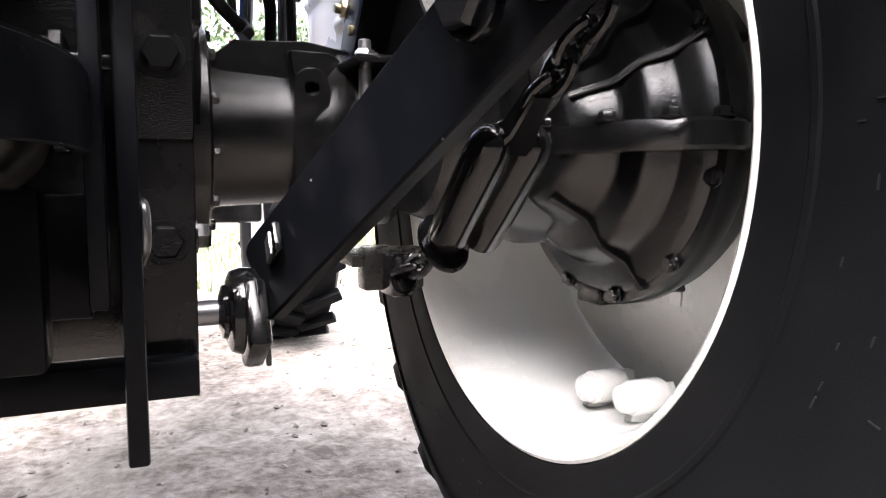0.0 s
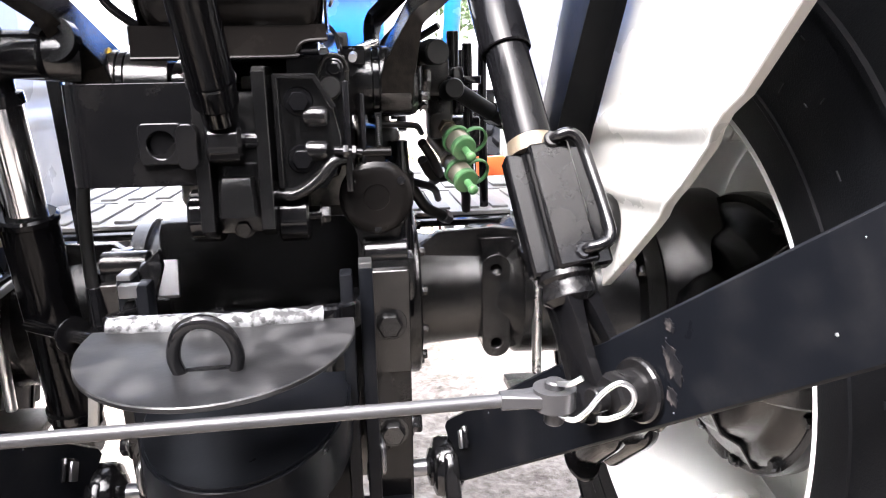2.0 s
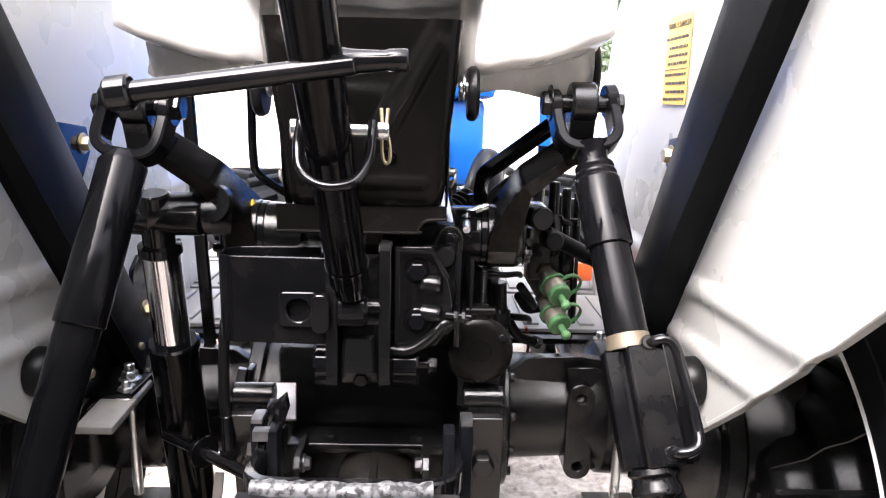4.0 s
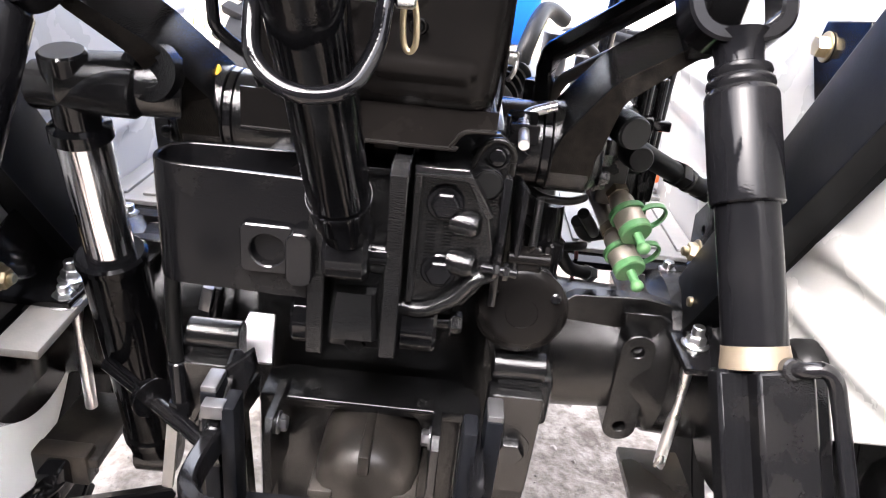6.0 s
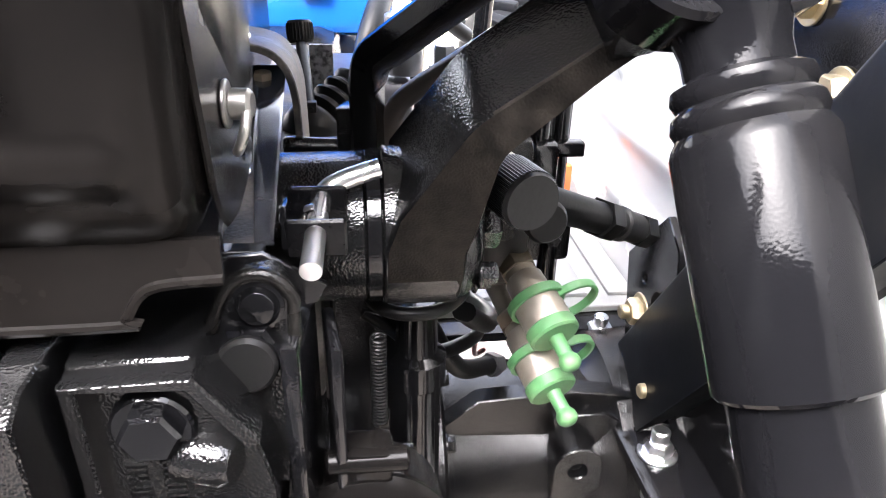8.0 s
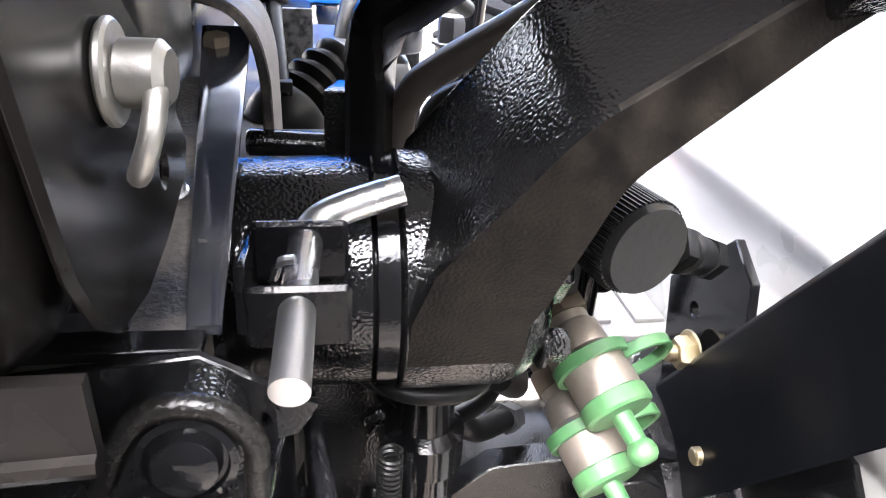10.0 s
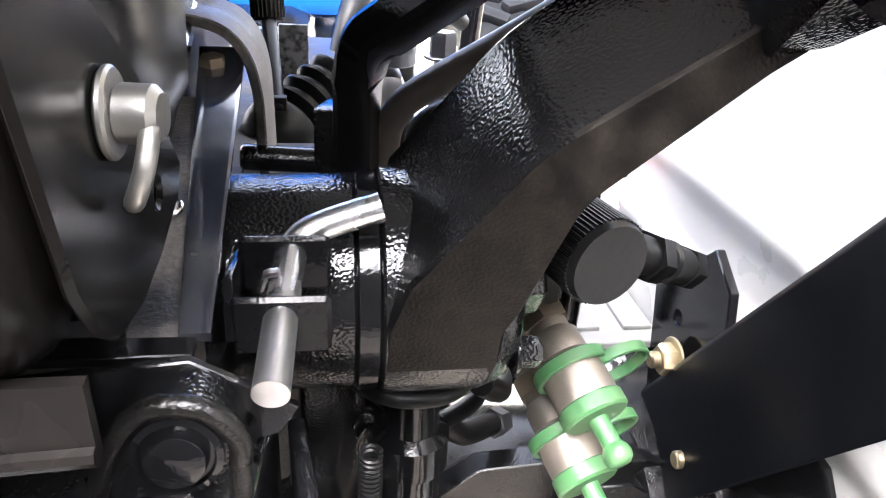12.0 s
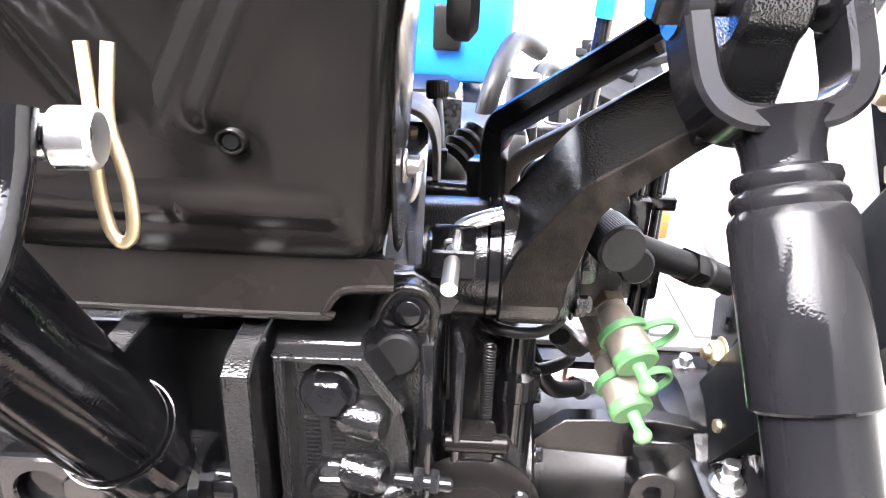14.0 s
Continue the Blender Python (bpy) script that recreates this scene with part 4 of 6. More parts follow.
    part("fork_bolt", bm, BLACK, t)
    return t


lift_rod_right()


def lift_rod_left():
    pin = Vector(PIN_L)
    low = Vector((-0.350, -0.395, 0.70))
    t = thing("lift_rod", low, "plain black tube lift rod with a stepped lower end", "lift rod", "lift rods")
    d = (low - pin).normalized()
    at = lambda k: pin + d * k
    bm = B()
    clevis(bm, pin, d)
    part("clevis", bm, TUBE, t)
    bm = B()
    rod(bm, pin - X * 0.046, pin + X * 0.046, 0.011)
    bolt(bm, pin - X * 0.039, -X, 0.016, 0.010)
    bolt(bm, pin + X * 0.039, X, 0.017, 0.010)
    part("clevis_pin", bm, BLACK, t)
    bm = B()
    lathe(bm, at(0.060), d, [(0, 0.0), (0, 0.020), (0.008, 0.0245), (0.014, 0.0275), (0.20, 0.0275), (0.2015, 0.026), (0.2015, 0)], 40)
    part("upper_tube", bm, TUBE, t)
    bm = B()
    rod(bm, at(0.25), at((low - pin).length - 0.03), 0.0240, seg=40)
    part("lower_tube", bm, TUBE, t)
    bm = B()
    rod(bm, at((low - pin).length - 0.05) , at((low - pin).length + 0.02), 0.022, seg=20)
    part("fork_end", bm, BLACK, t)
    return t


lift_rod_left()


# ---- assist ram on the other arm ----
ram = thing("assist_ram", (-0.32, 0.0, 0.6), "black hydraulic ram with a bright chromed piston rod", "hydraulic ram")
RT, RB = Vector((-0.277, -0.106, 1.112)), Vector((-0.288, 0.012, 0.585))
rd = (RB - RT).normalized()
bm = B()
lathe(bm, RT, rd, [(0, 0), (0, 0.018), (0.002, 0.0205), (0.070, 0.021), (0.072, 0.028), (0.084, 0.0285), (0.086, 0.026), (0.086, 0)], 36)
rod(bm, RT + rd * 0.035 - X * 0.032, RT + rd * 0.035 + X * 0.06, 0.022, seg=28)
part("rod_eye", bm, BLACK, ram)
bm = B()
rod(bm, RT + rd * 0.085, RT + rd * 0.235, 0.0245, seg=48)
part("piston_rod", bm, CHROME, ram, "polished chrome piston rod")
bm = B()
lathe(bm, RT + rd * 0.222, rd, [(0, 0.0248), (0, 0.033), (0.003, 0.0365), (0.010, 0.0365), (0.012, 0.0335), (0.325, 0.0335), (0.332, 0.028), (0.332, 0)], 48)
part("barrel", bm, TUBE, ram)
bm = B()
lathe(bm, RT + rd * 0.515, rd, [(0, 0.0338), (0, 0.0370), (0.012, 0.0370), (0.012, 0.0338)], 40, closed=True)
rod(bm, RT + rd * 0.57 - X * 0.025, RT + rd * 0.57 + X * 0.025, 0.028, seg=28)
part("base_eye", bm, BLACK, ram)
bm = B()
sweep(bm, curve_points([(-0.190, -0.11, 0.945), (-0.193, -0.115, 0.90), (-0.194, -0.118, 0.84), (-0.190, -0.126, 0.80)], 5), 0.0075, 12)
part("hose", bm, HOSE, ram, "black rubber hydraulic hose")
bm = B()
rod(bm, (-0.190, -0.125, 0.815), (-0.187, -0.130, 0.748), 0.0095, seg=16)
hexagon(bm, (-0.188, -0.128, 0.768), (0.05, -0.1, -0.9), 0.0125, 0.016)
part("hose_fitting", bm, BLACK, ram)
bm = B()
rod(bm, (-0.30, -0.06, 0.752), (-0.150, -0.17, 0.752), 0.0085, seg=16)
bolt(bm, (-0.226, -0.112, 0.752), (-0.8, 0.58, 0), 0.017, 0.016)
part("port_fitting", bm, BLACK, ram)


# ---- top link and its bracket ----
top = thing("top_link", (-0.013, -0.18, 0.97), "black tubular top link with tommy bar and wire bail pin", "top link")
TB, TT = Vector((-0.013, -0.176, 0.985)), Vector((-0.036, -0.52, 1.535))
td = (TT - TB).normalized()
bm = B()
lathe(bm, TB + td * 0.045, td, [(0, 0), (0, 0.018), (0.006, 0.0235), (0.60, 0.0255), (0.60, 0)], 40)
part("tube", bm, TUBE, top)
bm = B()
rod(bm, TB + td * 0.028, TB + td * 0.06, 0.019, seg=32)
rod(bm, TB - X * 0.019, TB + X * 0.019, 0.026, seg=32, edge=0.004)
part("ball_end", bm, BLACK, top)
bm = B()
lathe(bm, TB + td * 0.075, td, [(0, 0.0248), (0, 0.0255), (0.003, 0.0255), (0.003, 0.0248)], 36, closed=True)
part("sleeve_seam", bm, BLACK, top)
bm = B()
rod(bm, (-0.195, -0.378, 1.236), (0.012, -0.372, 1.266), 0.0098, seg=24)
lathe(bm, (-0.202, -0.378, 1.2355), (1, 0.03, 0.145), [(0, 0.0), (0, 0.013), (0.003, 0.0155), (0.020, 0.0155), (0.022, 0.013), (0.022, 0.009)], 28)
part("tommy_bar", bm, BLACK, top)
bm = B()
lathe(bm, (-0.012, -0.345, 1.268), (1, 0.0, 0.06), [(0, 0), (0, 0.016), (0.018, 0.012), (0.050, 0.0095), (0.052, 0.0105), (0.068, 0.0105), (0.070, 0.009), (0.070, 0)], 24)
part("stub", bm, BLACK, top)
bm = B()
rod(bm, (-0.058, -0.292, 1.205), (0.036, -0.284, 1.205), 0.0062, seg=20)
rod(bm, (-0.062, -0.2925, 1.205), (-0.055, -0.2915, 1.205), 0.011, seg=24)
rod(bm, (0.024, -0.2855, 1.205), (0.036, -0.284, 1.205), 0.0085, seg=20)
part("bail_pin", bm, ZINC, top, "zinc plated cross pin")
bm = B()
pts = [(-0.050, -0.298, 1.213), (-0.052, -0.306, 1.190), (-0.047, -0.322, 1.168), (-0.030, -0.332, 1.156), (-0.010, -0.336, 1.154), (0.008, -0.330, 1.160), (0.018, -0.314, 1.178), (0.020, -0.300, 1.198), (0.021, -0.293, 1.215)]
sweep(bm, curve_points(pts, 5), 0.0052, 14)
part("wire_bail", bm, BLACK, top, "bent black wire bail")
bm = B()
pts = [(0.0275, -0.270, 1.2275), (0.0290, -0.274, 1.207), (0.0285, -0.2755, 1.190), (0.0300, -0.2765, 1.176), (0.0335, -0.277, 1.1715), (0.0370, -0.2765, 1.176), (0.0365, -0.275, 1.191), (0.0330, -0.273, 1.207), (0.0345, -0.269, 1.2275)]
sweep(bm, curve_points(pts, 4), 0.0020, 10)
part("split_pin", bm, BRASS, top, "brassy split pin")

brk = thing("top_link_bracket", (0, -0.16, 0.88), "black cast top link rocker bracket with side rollers", "hitch bracket")
for x, y0 in ((0.0185, -0.183), (-0.046, -0.186)):
    bm = B()
    plate(bm, [(0.0, 1.058), (0.012, 1.064), (0.085, 1.064), (0.085, 0.95), (0.05, 0.885), (0.012, 0.878), (-0.004, 0.888), (-0.002, 0.96)], 0.015, (x, y0, 0), Y, Z)
    part("side_plate", bm, CAST, brk)
bm = B()
loft(bm, [((-0.006, -0.165, 0.945), (0.018, 0, 0), (0, 0.014, 0)), ((-0.006, -0.168, 0.925), (0.020, 0, 0), (0, 0.018, 0)), ((-0.006, -0.170, 0.902), (0.022, 0, 0), (0, 0.016, 0))])
block(bm, (-0.006, -0.135, 0.92), (0.05, 0.06, 0.08), (0, 0, 0), 0.004)
part("web", bm, CAST, brk)
bm = B()
bolt(bm, (-0.005, -0.156, 0.886), (0, -1, -0.15), 0.010, 0.009)
part("web_bolt", bm, CAST, brk)
for a, b in (((-0.066, -0.135, 0.897), (-0.030, -0.135, 0.897)), ((0.032, -0.120, 0.890), (0.068, -0.120, 0.890))):
    bm = B()
    rod(bm, a, b, 0.031, seg=40, edge=0.003)
    part("roller", bm, BLACK, brk)
bm = B()
rod(bm, (0.066, -0.118, 0.890), (0.090, -0.118, 0.890), 0.007, seg=16)
bolt(bm, (0.080, -0.118, 0.890), X, 0.011, 0.010)
part("roller_bolt", bm, CAST, brk)
bm = B()
rod(bm, (-0.040, -0.176, 0.985), (0.022, -0.176, 0.985), 0.0105, seg=24)
part("link_pin", bm, BLACK, brk)

# ---- cast cover plate with embossed lettering ----
cov = thing("cast_cover_plate", (0.065, -0.14, 0.93), "black cast cover plate with two hex bolts and raised characters", "cover plate")
bm = B()
plate(bm, [(0.036, 0.925), (0.036, 1.056), (0.082, 1.056), (0.100, 1.030), (0.110, 0.985), (0.110, 0.955), (0.090, 0.925)], 0.05, (0, -0.145, 0), X, Z)
for v in bm.verts:
    if v.co.y < -0.145:
        v.co.y = -0.29 - v.co.y
part("plate_body", bm, CAST, cov)
bm = B()
sweep(bm, [(0.040, -0.150, 0.93), (0.040, -0.150, 1.052), (0.083, -0.150, 1.052), (0.103, -0.146, 1.018)], 0, flat=(Y, 0.007, 0.0035))
sweep(bm, curve_points([(0.034, -0.148, 0.920), (0.055, -0.150, 0.920), (0.080, -0.150, 0.935), (0.098, -0.148, 0.955), (0.112, -0.140, 0.958)], 5), 0.0075, 12)
part("raised_edge", bm, CAST, cov)
for z in (1.025, 0.960):
    bm = B()
    rod(bm, (0.0645, -0.1445, z), (0.0645, -0.1490, z), 0.0165, seg=28)
    hexagon(bm, (0.0645, -0.1485, z), (0.03, -1, 0), 0.0125, 0.007)
    part("hex_bolt", bm, BLACK, cov)
bm = B()
r4 = random.Random(4)
for col, n in ((0.054, 6), (0.0685, 4)):
    for k in range(n):
        z = 1.006 - k * 0.0062
        block(bm, (col, -0.1458, z), (0.0085, 0.0016, 0.0012), (0, 0, 0), 0)
        block(bm, (col, -0.1458, z - 0.003), (0.0085, 0.0016, 0.0010), (0, 0, 0), 0)
        block(bm, (col + r4.choice((-0.004, 0, 0.004)), -0.1458, z - 0.0015), (0.0012, 0.0016, 0.004), (0, 0, 0), 0)
tagged(part("raised_lettering", bm, CAST, cov, "worn raised casting marks"), kind="stuff")
for z in (1.008, 0.969):
    bm = B()
    lathe(bm, (0.092, -0.150, z), (0.9, -0.35, 0.0), [(-0.02, 0.0), (-0.02, 0.012), (0.0, 0.011), (0.004, 0.008), (0.004, 0)], 20)
    part("stud_boss", bm, CAST, cov)
bm = B()
rod(bm, (0.100, -0.150, 0.969), (0.135, -0.150, 0.966), 0.0045, seg=14)
hexagon(bm, (0.112, -0.150, 0.968), (1, 0, -0.05), 0.008, 0.006)
hexagon(bm, (0.122, -0.150, 0.967), (1, 0, -0.05), 0.008, 0.005)
part("stud", bm, BLACK, cov)

# ---- shift lever link beside the cover ----
lk = thing("control_link", (0.10, -0.09, 0.93), "black cast control link with round end and large nut", "control link")
bm = B()
arch = [(0.1045 + 0.0150 * math.cos(radians(a)), 1.0545 + 0.0150 * math.sin(radians(a))) for a in range(0, 161, 16)]
plate(bm, [(0.112, 0.955), (0.1185, 1.02), *arch, (0.083, 1.042), (0.074, 1.005), (0.09, 0.94)], 0.018, (0, -0.083, 0), X, Z, soft=0.002)
part("link_body", bm, CAST, lk)
bm = B()
sweep(bm, curve_points([(0.1165, -0.1005, 0.97), (0.1178, -0.1005, 1.02), (0.1190, -0.1005, 1.048), *[(x, -0.1005, z) for x, z in arch[1::3]], (0.084, -0.1005, 1.043)], 4), 0.0030, 10)
# The dusty brown material puts in the brownish light along the arch.
part("raised_rim", bm, DUSTY, lk, "brown raised rim")
bm = B()
lathe(bm, (0.1045, -0.1005, 1.0545), (0.0, -1, 0.12), [(-0.004, 0.0), (-0.004, 0.0115), (0.002, 0.0112), (0.0025, 0.0095), (0.001, 0.0088), (0.001, 0.0078), (0.0045, 0.0074), (0.005, 0.0066), (0.005, 0)], 32)
part("end_boss", bm, BLACK, lk)
bm = B()
hexagon(bm, (0.0990, -0.099, 1.0305), (0.02, -1, 0.15), 0.0160, 0.011)
part("large_nut", bm, BLACK, lk)
bm = B()
lathe(bm, (0.0992, -0.108, 1.0315), (0.02, -1, 0.15), [(0, 0), (0, 0.0130), (0.004, 0.0128), (0.006, 0.0110), (0.006, 0)], 32)
part("nut_cap", bm, HOSE, lk, "black nut cap")
bm = B()
block(bm, (0.119, -0.088, 0.975), (0.008, 0.05, 0.13), (0, 0, -6), 0.002)
block(bm, (0.133, -0.075, 0.965), (0.006, 0.04, 0.12), (0, 0, 8), 0.002)
part("side_strap", bm, BLACK, lk)
bm = B()
coil = [(0.1555 + 0.0038 * math.cos(a), -0.0475 + 0.0038 * math.sin(a), 1.0 - a * 0.00036) for a in (k * 0.45 for k in range(360))]
sweep(bm, coil, 0.0009, 6)
part("return_spring", bm, HOSE, lk, "coiled black return spring")
for piece in lk.children:
    for v in piece.data.vertices:
        v.co += Vector((0.0008, -0.0165, 0.0070))

# ---- round trailer socket ----
sock = thing("trailer_socket", (0.149, -0.09, 0.86), "round black trailer socket with hinged cap", "socket")
bm = B()
lathe(bm, (0.149, -0.075, 0.905), (0.0, -1, 0.06), [(0, 0), (0, 0.040), (0.028, 0.043), (0.032, 0.046), (0.036, 0.046), (0.041, 0.041), (0.043, 0.030), (0.0435, 0.016), (0.0425, 0.0155), (0.0425, 0.0)], 44)
part("cap", bm, PLATE, sock)
for a in (35, 145, 270):
    q = radians(a)
    bm = B()
    rod(bm, (0.149 + math.cos(q) * 0.037, -0.110, 0.905 + math.sin(q) * 0.037), (0.149 + math.cos(q) * 0.037, -0.119, 0.906 + math.sin(q) * 0.037), 0.0055, seg=16)
    part("cap_screw", bm, BLACK, sock)
bm = B()
block(bm, (0.149, -0.100, 0.957), (0.026, 0.022, 0.022), (0, 0, 0), 0.004)
rod(bm, (0.128, -0.106, 0.961), (0.170, -0.106, 0.961), 0.0065, seg=16)
part("hinge", bm, PLATE, sock)
bm = B()
block(bm, (0.150, -0.06, 0.865), (0.055, 0.012, 0.12), (0, 0, 0), 0.003)
plate(bm, [(-0.035, 0.0), (0.035, 0.0), (0.012, -0.06), (-0.012, -0.06)], 0.01, (0.150, -0.085, 0.875), X, Z)
part("mounting_plate", bm, CAST, sock)

# ---- sheet pocket ----
pk = thing("sheet_steel_pocket", (-0.11, -0.15, 0.94), "black bent sheet steel pocket with a square hole tab", "pocket")
bm = B()
pts = [(-0.045, -0.184), (-0.10, -0.1815), (-0.150, -0.1795), (-0.166, -0.176), (-0.176, -0.166), (-0.179, -0.152), (-0.176, -0.138), (-0.166, -0.128), (-0.150, -0.124), (-0.06, -0.120)]
sm_pts = curve_points([(x, y, 0.994) for x, y in pts], 4)
sweep(bm, sm_pts, 0, flat=(Z, 0.0545, 0.0022))
part("band", bm, FLATBLACK, pk)
bm = B()
plate(bm, rounded(0.046, 0.044, 0.006), 0.006, (-0.078, -0.185, 0.985), X, Z, holes=((0, -0.001, 0.0145),))
part("hole_tab", bm, BLACK, pk)
bm = B()
plate(bm, rounded(0.022, 0.048, 0.009), 0.012, (-0.050, -0.188, 0.982), X, Z)
part("stop_tab", bm, BLACK, pk)

# ---- seat support ----
sb = thing("seat_support", (0, -0.1, 1.07), "black pressed steel seat support with embossed ribs", "seat support")
secs = [(1.100, -0.126, 0.076), (1.104, -0.140, 0.085), (1.112, -0.150, 0.090), (1.124, -0.157, 0.092), (1.20, -0.172, 0.098), (1.325, -0.196, 0.110)]


def to_segment(x, z, a, b):
    """The distance from a place on the sheet to a straight crease."""
    d = (b[0] - a[0], b[1] - a[1])
    k = max(0.0, min(1.0, ((x - a[0]) * d[0] + (z - a[1]) * d[1]) / (d[0] ** 2 + d[1] ** 2)))
    return math.hypot(x - a[0] - k * d[0], z - a[1] - k * d[1])


def pressing(x, z):
    """How far the sheet stands proud: two diagonal ribs, a sunk wedge between them and a bead along the foot."""
    x = abs(x)
    rib = to_segment(x, z, (0.024, 1.186), (0.086, 1.300))
    bead = to_segment(x, z, (0.004, 1.139), (0.070, 1.139))
    wedge = max(0.0, min(1.0, (z - 1.178 - x * 1.7) / 0.018))
    dimple = math.hypot(x - 0.031, z - 1.165)
    return 0.0050 * math.exp(-((rib / 0.0075) ** 2)) + 0.0042 * math.exp(-((bead / 0.0065) ** 4)) - 0.0045 * wedge - 0.0022 * math.exp(-((dimple / 0.012) ** 2))


bm = B()
fr = []
zs = [1.100, 1.102, 1.104, 1.107, 1.110] + [1.114 + 0.00439 * i for i in range(49)]
for z in zs:
    k = next(i for i in range(len(secs) - 1) if z <= secs[i + 1][0] + 1e-6)
    w = (z - secs[k][0]) / (secs[k + 1][0] - secs[k][0])
    y, hw = secs[k][1] + (secs[k + 1][1] - secs[k][1]) * w, secs[k][2] + (secs[k + 1][2] - secs[k][2]) * w
    flat = [(hw - 0.014) * (-1 + i / 32) for i in range(65)]
    row = [(-hw, y + 0.16, z + 0.008), (-hw - 0.001, y + 0.012, z), (-hw + 0.002, y + 0.005, z), (-hw + 0.007, y + 0.0015, z)]
    row += [(x, y - pressing(x, z), z) for x in flat]
    row += [(hw - 0.007, y + 0.0015, z), (hw - 0.002, y + 0.005, z), (hw + 0.001, y + 0.012, z), (hw, y + 0.16, z + 0.008)]
    fr.append([bm.verts.new(p) for p in row])
for a, b in zip(fr, fr[1:]):
    for i in range(len(a) - 1):
        bm.faces.new([a[i], a[i + 1], b[i + 1], b[i]])
bm.faces.new(fr[0])
bmesh.ops.recalc_face_normals(bm, faces=bm.faces[:])
bmesh.ops.solidify(bm, geom=bm.faces[:], thickness=0.003)
part("pressing", bm, PLATE, sb)
for s in (1, -1):
    bm = B()
    rod(bm, (s * 0.112, -0.13, 1.252), (s * 0.135, -0.13, 1.252), 0.008, seg=18)
    rod(bm, (s * 0.116, -0.13, 1.252), (s * 0.120, -0.13, 1.252), 0.016, seg=24)
    part("side_bolt", bm, ZINC, sb, "zinc plated side bolt")
    bm = B()
    lathe(bm, (s * 0.122, -0.13, 1.245), (s, 0, 0), [(0, 0), (0, 0.030), (0.004, 0.033), (0.010, 0.033), (0.014, 0.028), (0.014, 0)], 28)
    part("rubber_stop", bm, HOSE, sb, "black rubber stop")
    bm = B()
    plate(bm, [(-0.140, 1.112), (-0.130, 1.104), (-0.112, 1.1005), (-0.090, 1.102), (-0.064, 1.107), (-0.057, 1.115), (-0.075, 1.136), (-0.094, 1.152), (-0.115, 1.168), (-0.135, 1.182), (-0.166, 1.235), (-0.162, 1.200), (-0.155, 1.160), (-0.147, 1.124)], 0.0026, (s * 0.1000 - 0.0013, 0, 0), Y, Z, holes=((-0.086, 1.118, 0.0035),))
    part("side_ear", bm, PLATE, sb)
    bm = B()
    rod(bm, (s * 0.1015, -0.117, 1.147), (s * 0.1035, -0.117, 1.147), 0.0090, seg=28, edge=0.0006)
    rod(bm, (s * 0.1030, -0.117, 1.147), (s * 0.1120, -0.118, 1.147), 0.0058, seg=24)
    sweep(bm, curve_points([(s * 0.1085, -0.1165, 1.1475), (s * 0.1100, -0.1225, 1.1445), (s * 0.1090, -0.1255, 1.1385), (s * 0.1065, -0.1245, 1.1325), (s * 0.1050, -0.1205, 1.1300)], 5), 0.0020, 10)
    part("pivot_bolt", bm, DULLZINC, sb, "dull zinc pivot bolt with clip")
bm = B()
lathe(bm, (0.031, -0.1675, 1.172), (0, -1, -0.2), [(0.0, 0.0080), (0.0020, 0.0072), (0.0034, 0.0060), (0.0034, 0.0052), (0.0022, 0.0046)], 28)
part("hole_rim", bm, PLATE, sb, "rimmed round hole")
# Solid disc: the hole's dark inside is painted on, nothing is cut.
bm = B()
rod(bm, (0.031, -0.162, 1.1725), (0.031, -0.1700, 1.1715), 0.0050, seg=24)
part("hole", bm, HOLE_SHADE, sb, "black disc standing for the shade in a round hole")
bm = B()
plate(bm, [(-0.11, 1.073), (0.055, 1.073), (0.063, 1.075), (0.068, 1.080), (0.072, 1.087), (0.078, 1.090), (0.100, 1.091), (0.100, 1.108), (-0.11, 1.108)], 0.003, (0, -0.146, 0), X, Z, soft=0)
sweep(bm, curve_points([(-0.11, -0.149, 1.074), (0.055, -0.149, 1.074), (0.064, -0.149, 1.077), (0.070, -0.149, 1.086), (0.078, -0.149, 1.0905), (0.100, -0.149, 1.092)], 4), 0.0022, 8)
part("base_sheet", bm, PLATE, sb)
# Unseen box added to block bright reflections in the right lift arm.
bm = B()
block(bm, (-0.005, 0.150, 1.120), (0.160, 0.28, 0.090), (0, 0, 0), 0.006)
part("reflection_screen", bm, PLATE, sb)
bm = B()
sweep(bm, curve_points([(-0.128, -0.10, 1.245), (-0.150, -0.09, 1.245), (-0.152, -0.085, 1.235), (-0.152, -0.085, 1.16), (-0.146, -0.08, 1.135), (-0.11, -0.06, 1.105)], 5), 0.0055, 12)
part("side_stay", bm, BLACK, sb, "bent black round-bar stay")
bm = B()
plate(bm, [(0.050, 1.0725), (0.107, 1.0782), (0.1340, 1.0616), (0.1290, 1.0529), (0.1163, 1.0495), (0.100, 1.048), (0.050, 1.046)], 0.003, (0, -0.0995, 0), X, Z, holes=((0.1190, 1.0580, 0.0030),), soft=0.0005)
plate(bm, [(0.050, -0.0985), (0.107, -0.0985), (0.107, -0.090), (0.050, -0.088)], 0.003, (0, 0, 1.0745), X, Y, soft=0.0005)
part("bracket_ear", bm, BLACK, sb)

# ---- seat wrapped in plastic ----
st = thing("driver_seat", (0, 0.05, 1.27), "driver seat wrapped in milky crumpled plastic", "seat")
bm = B()
bmesh.ops.create_cube(bm, size=1.0)
bmesh.ops.subdivide_edges(bm, edges=bm.edges[:], cuts=18, use_grid_fill=True)
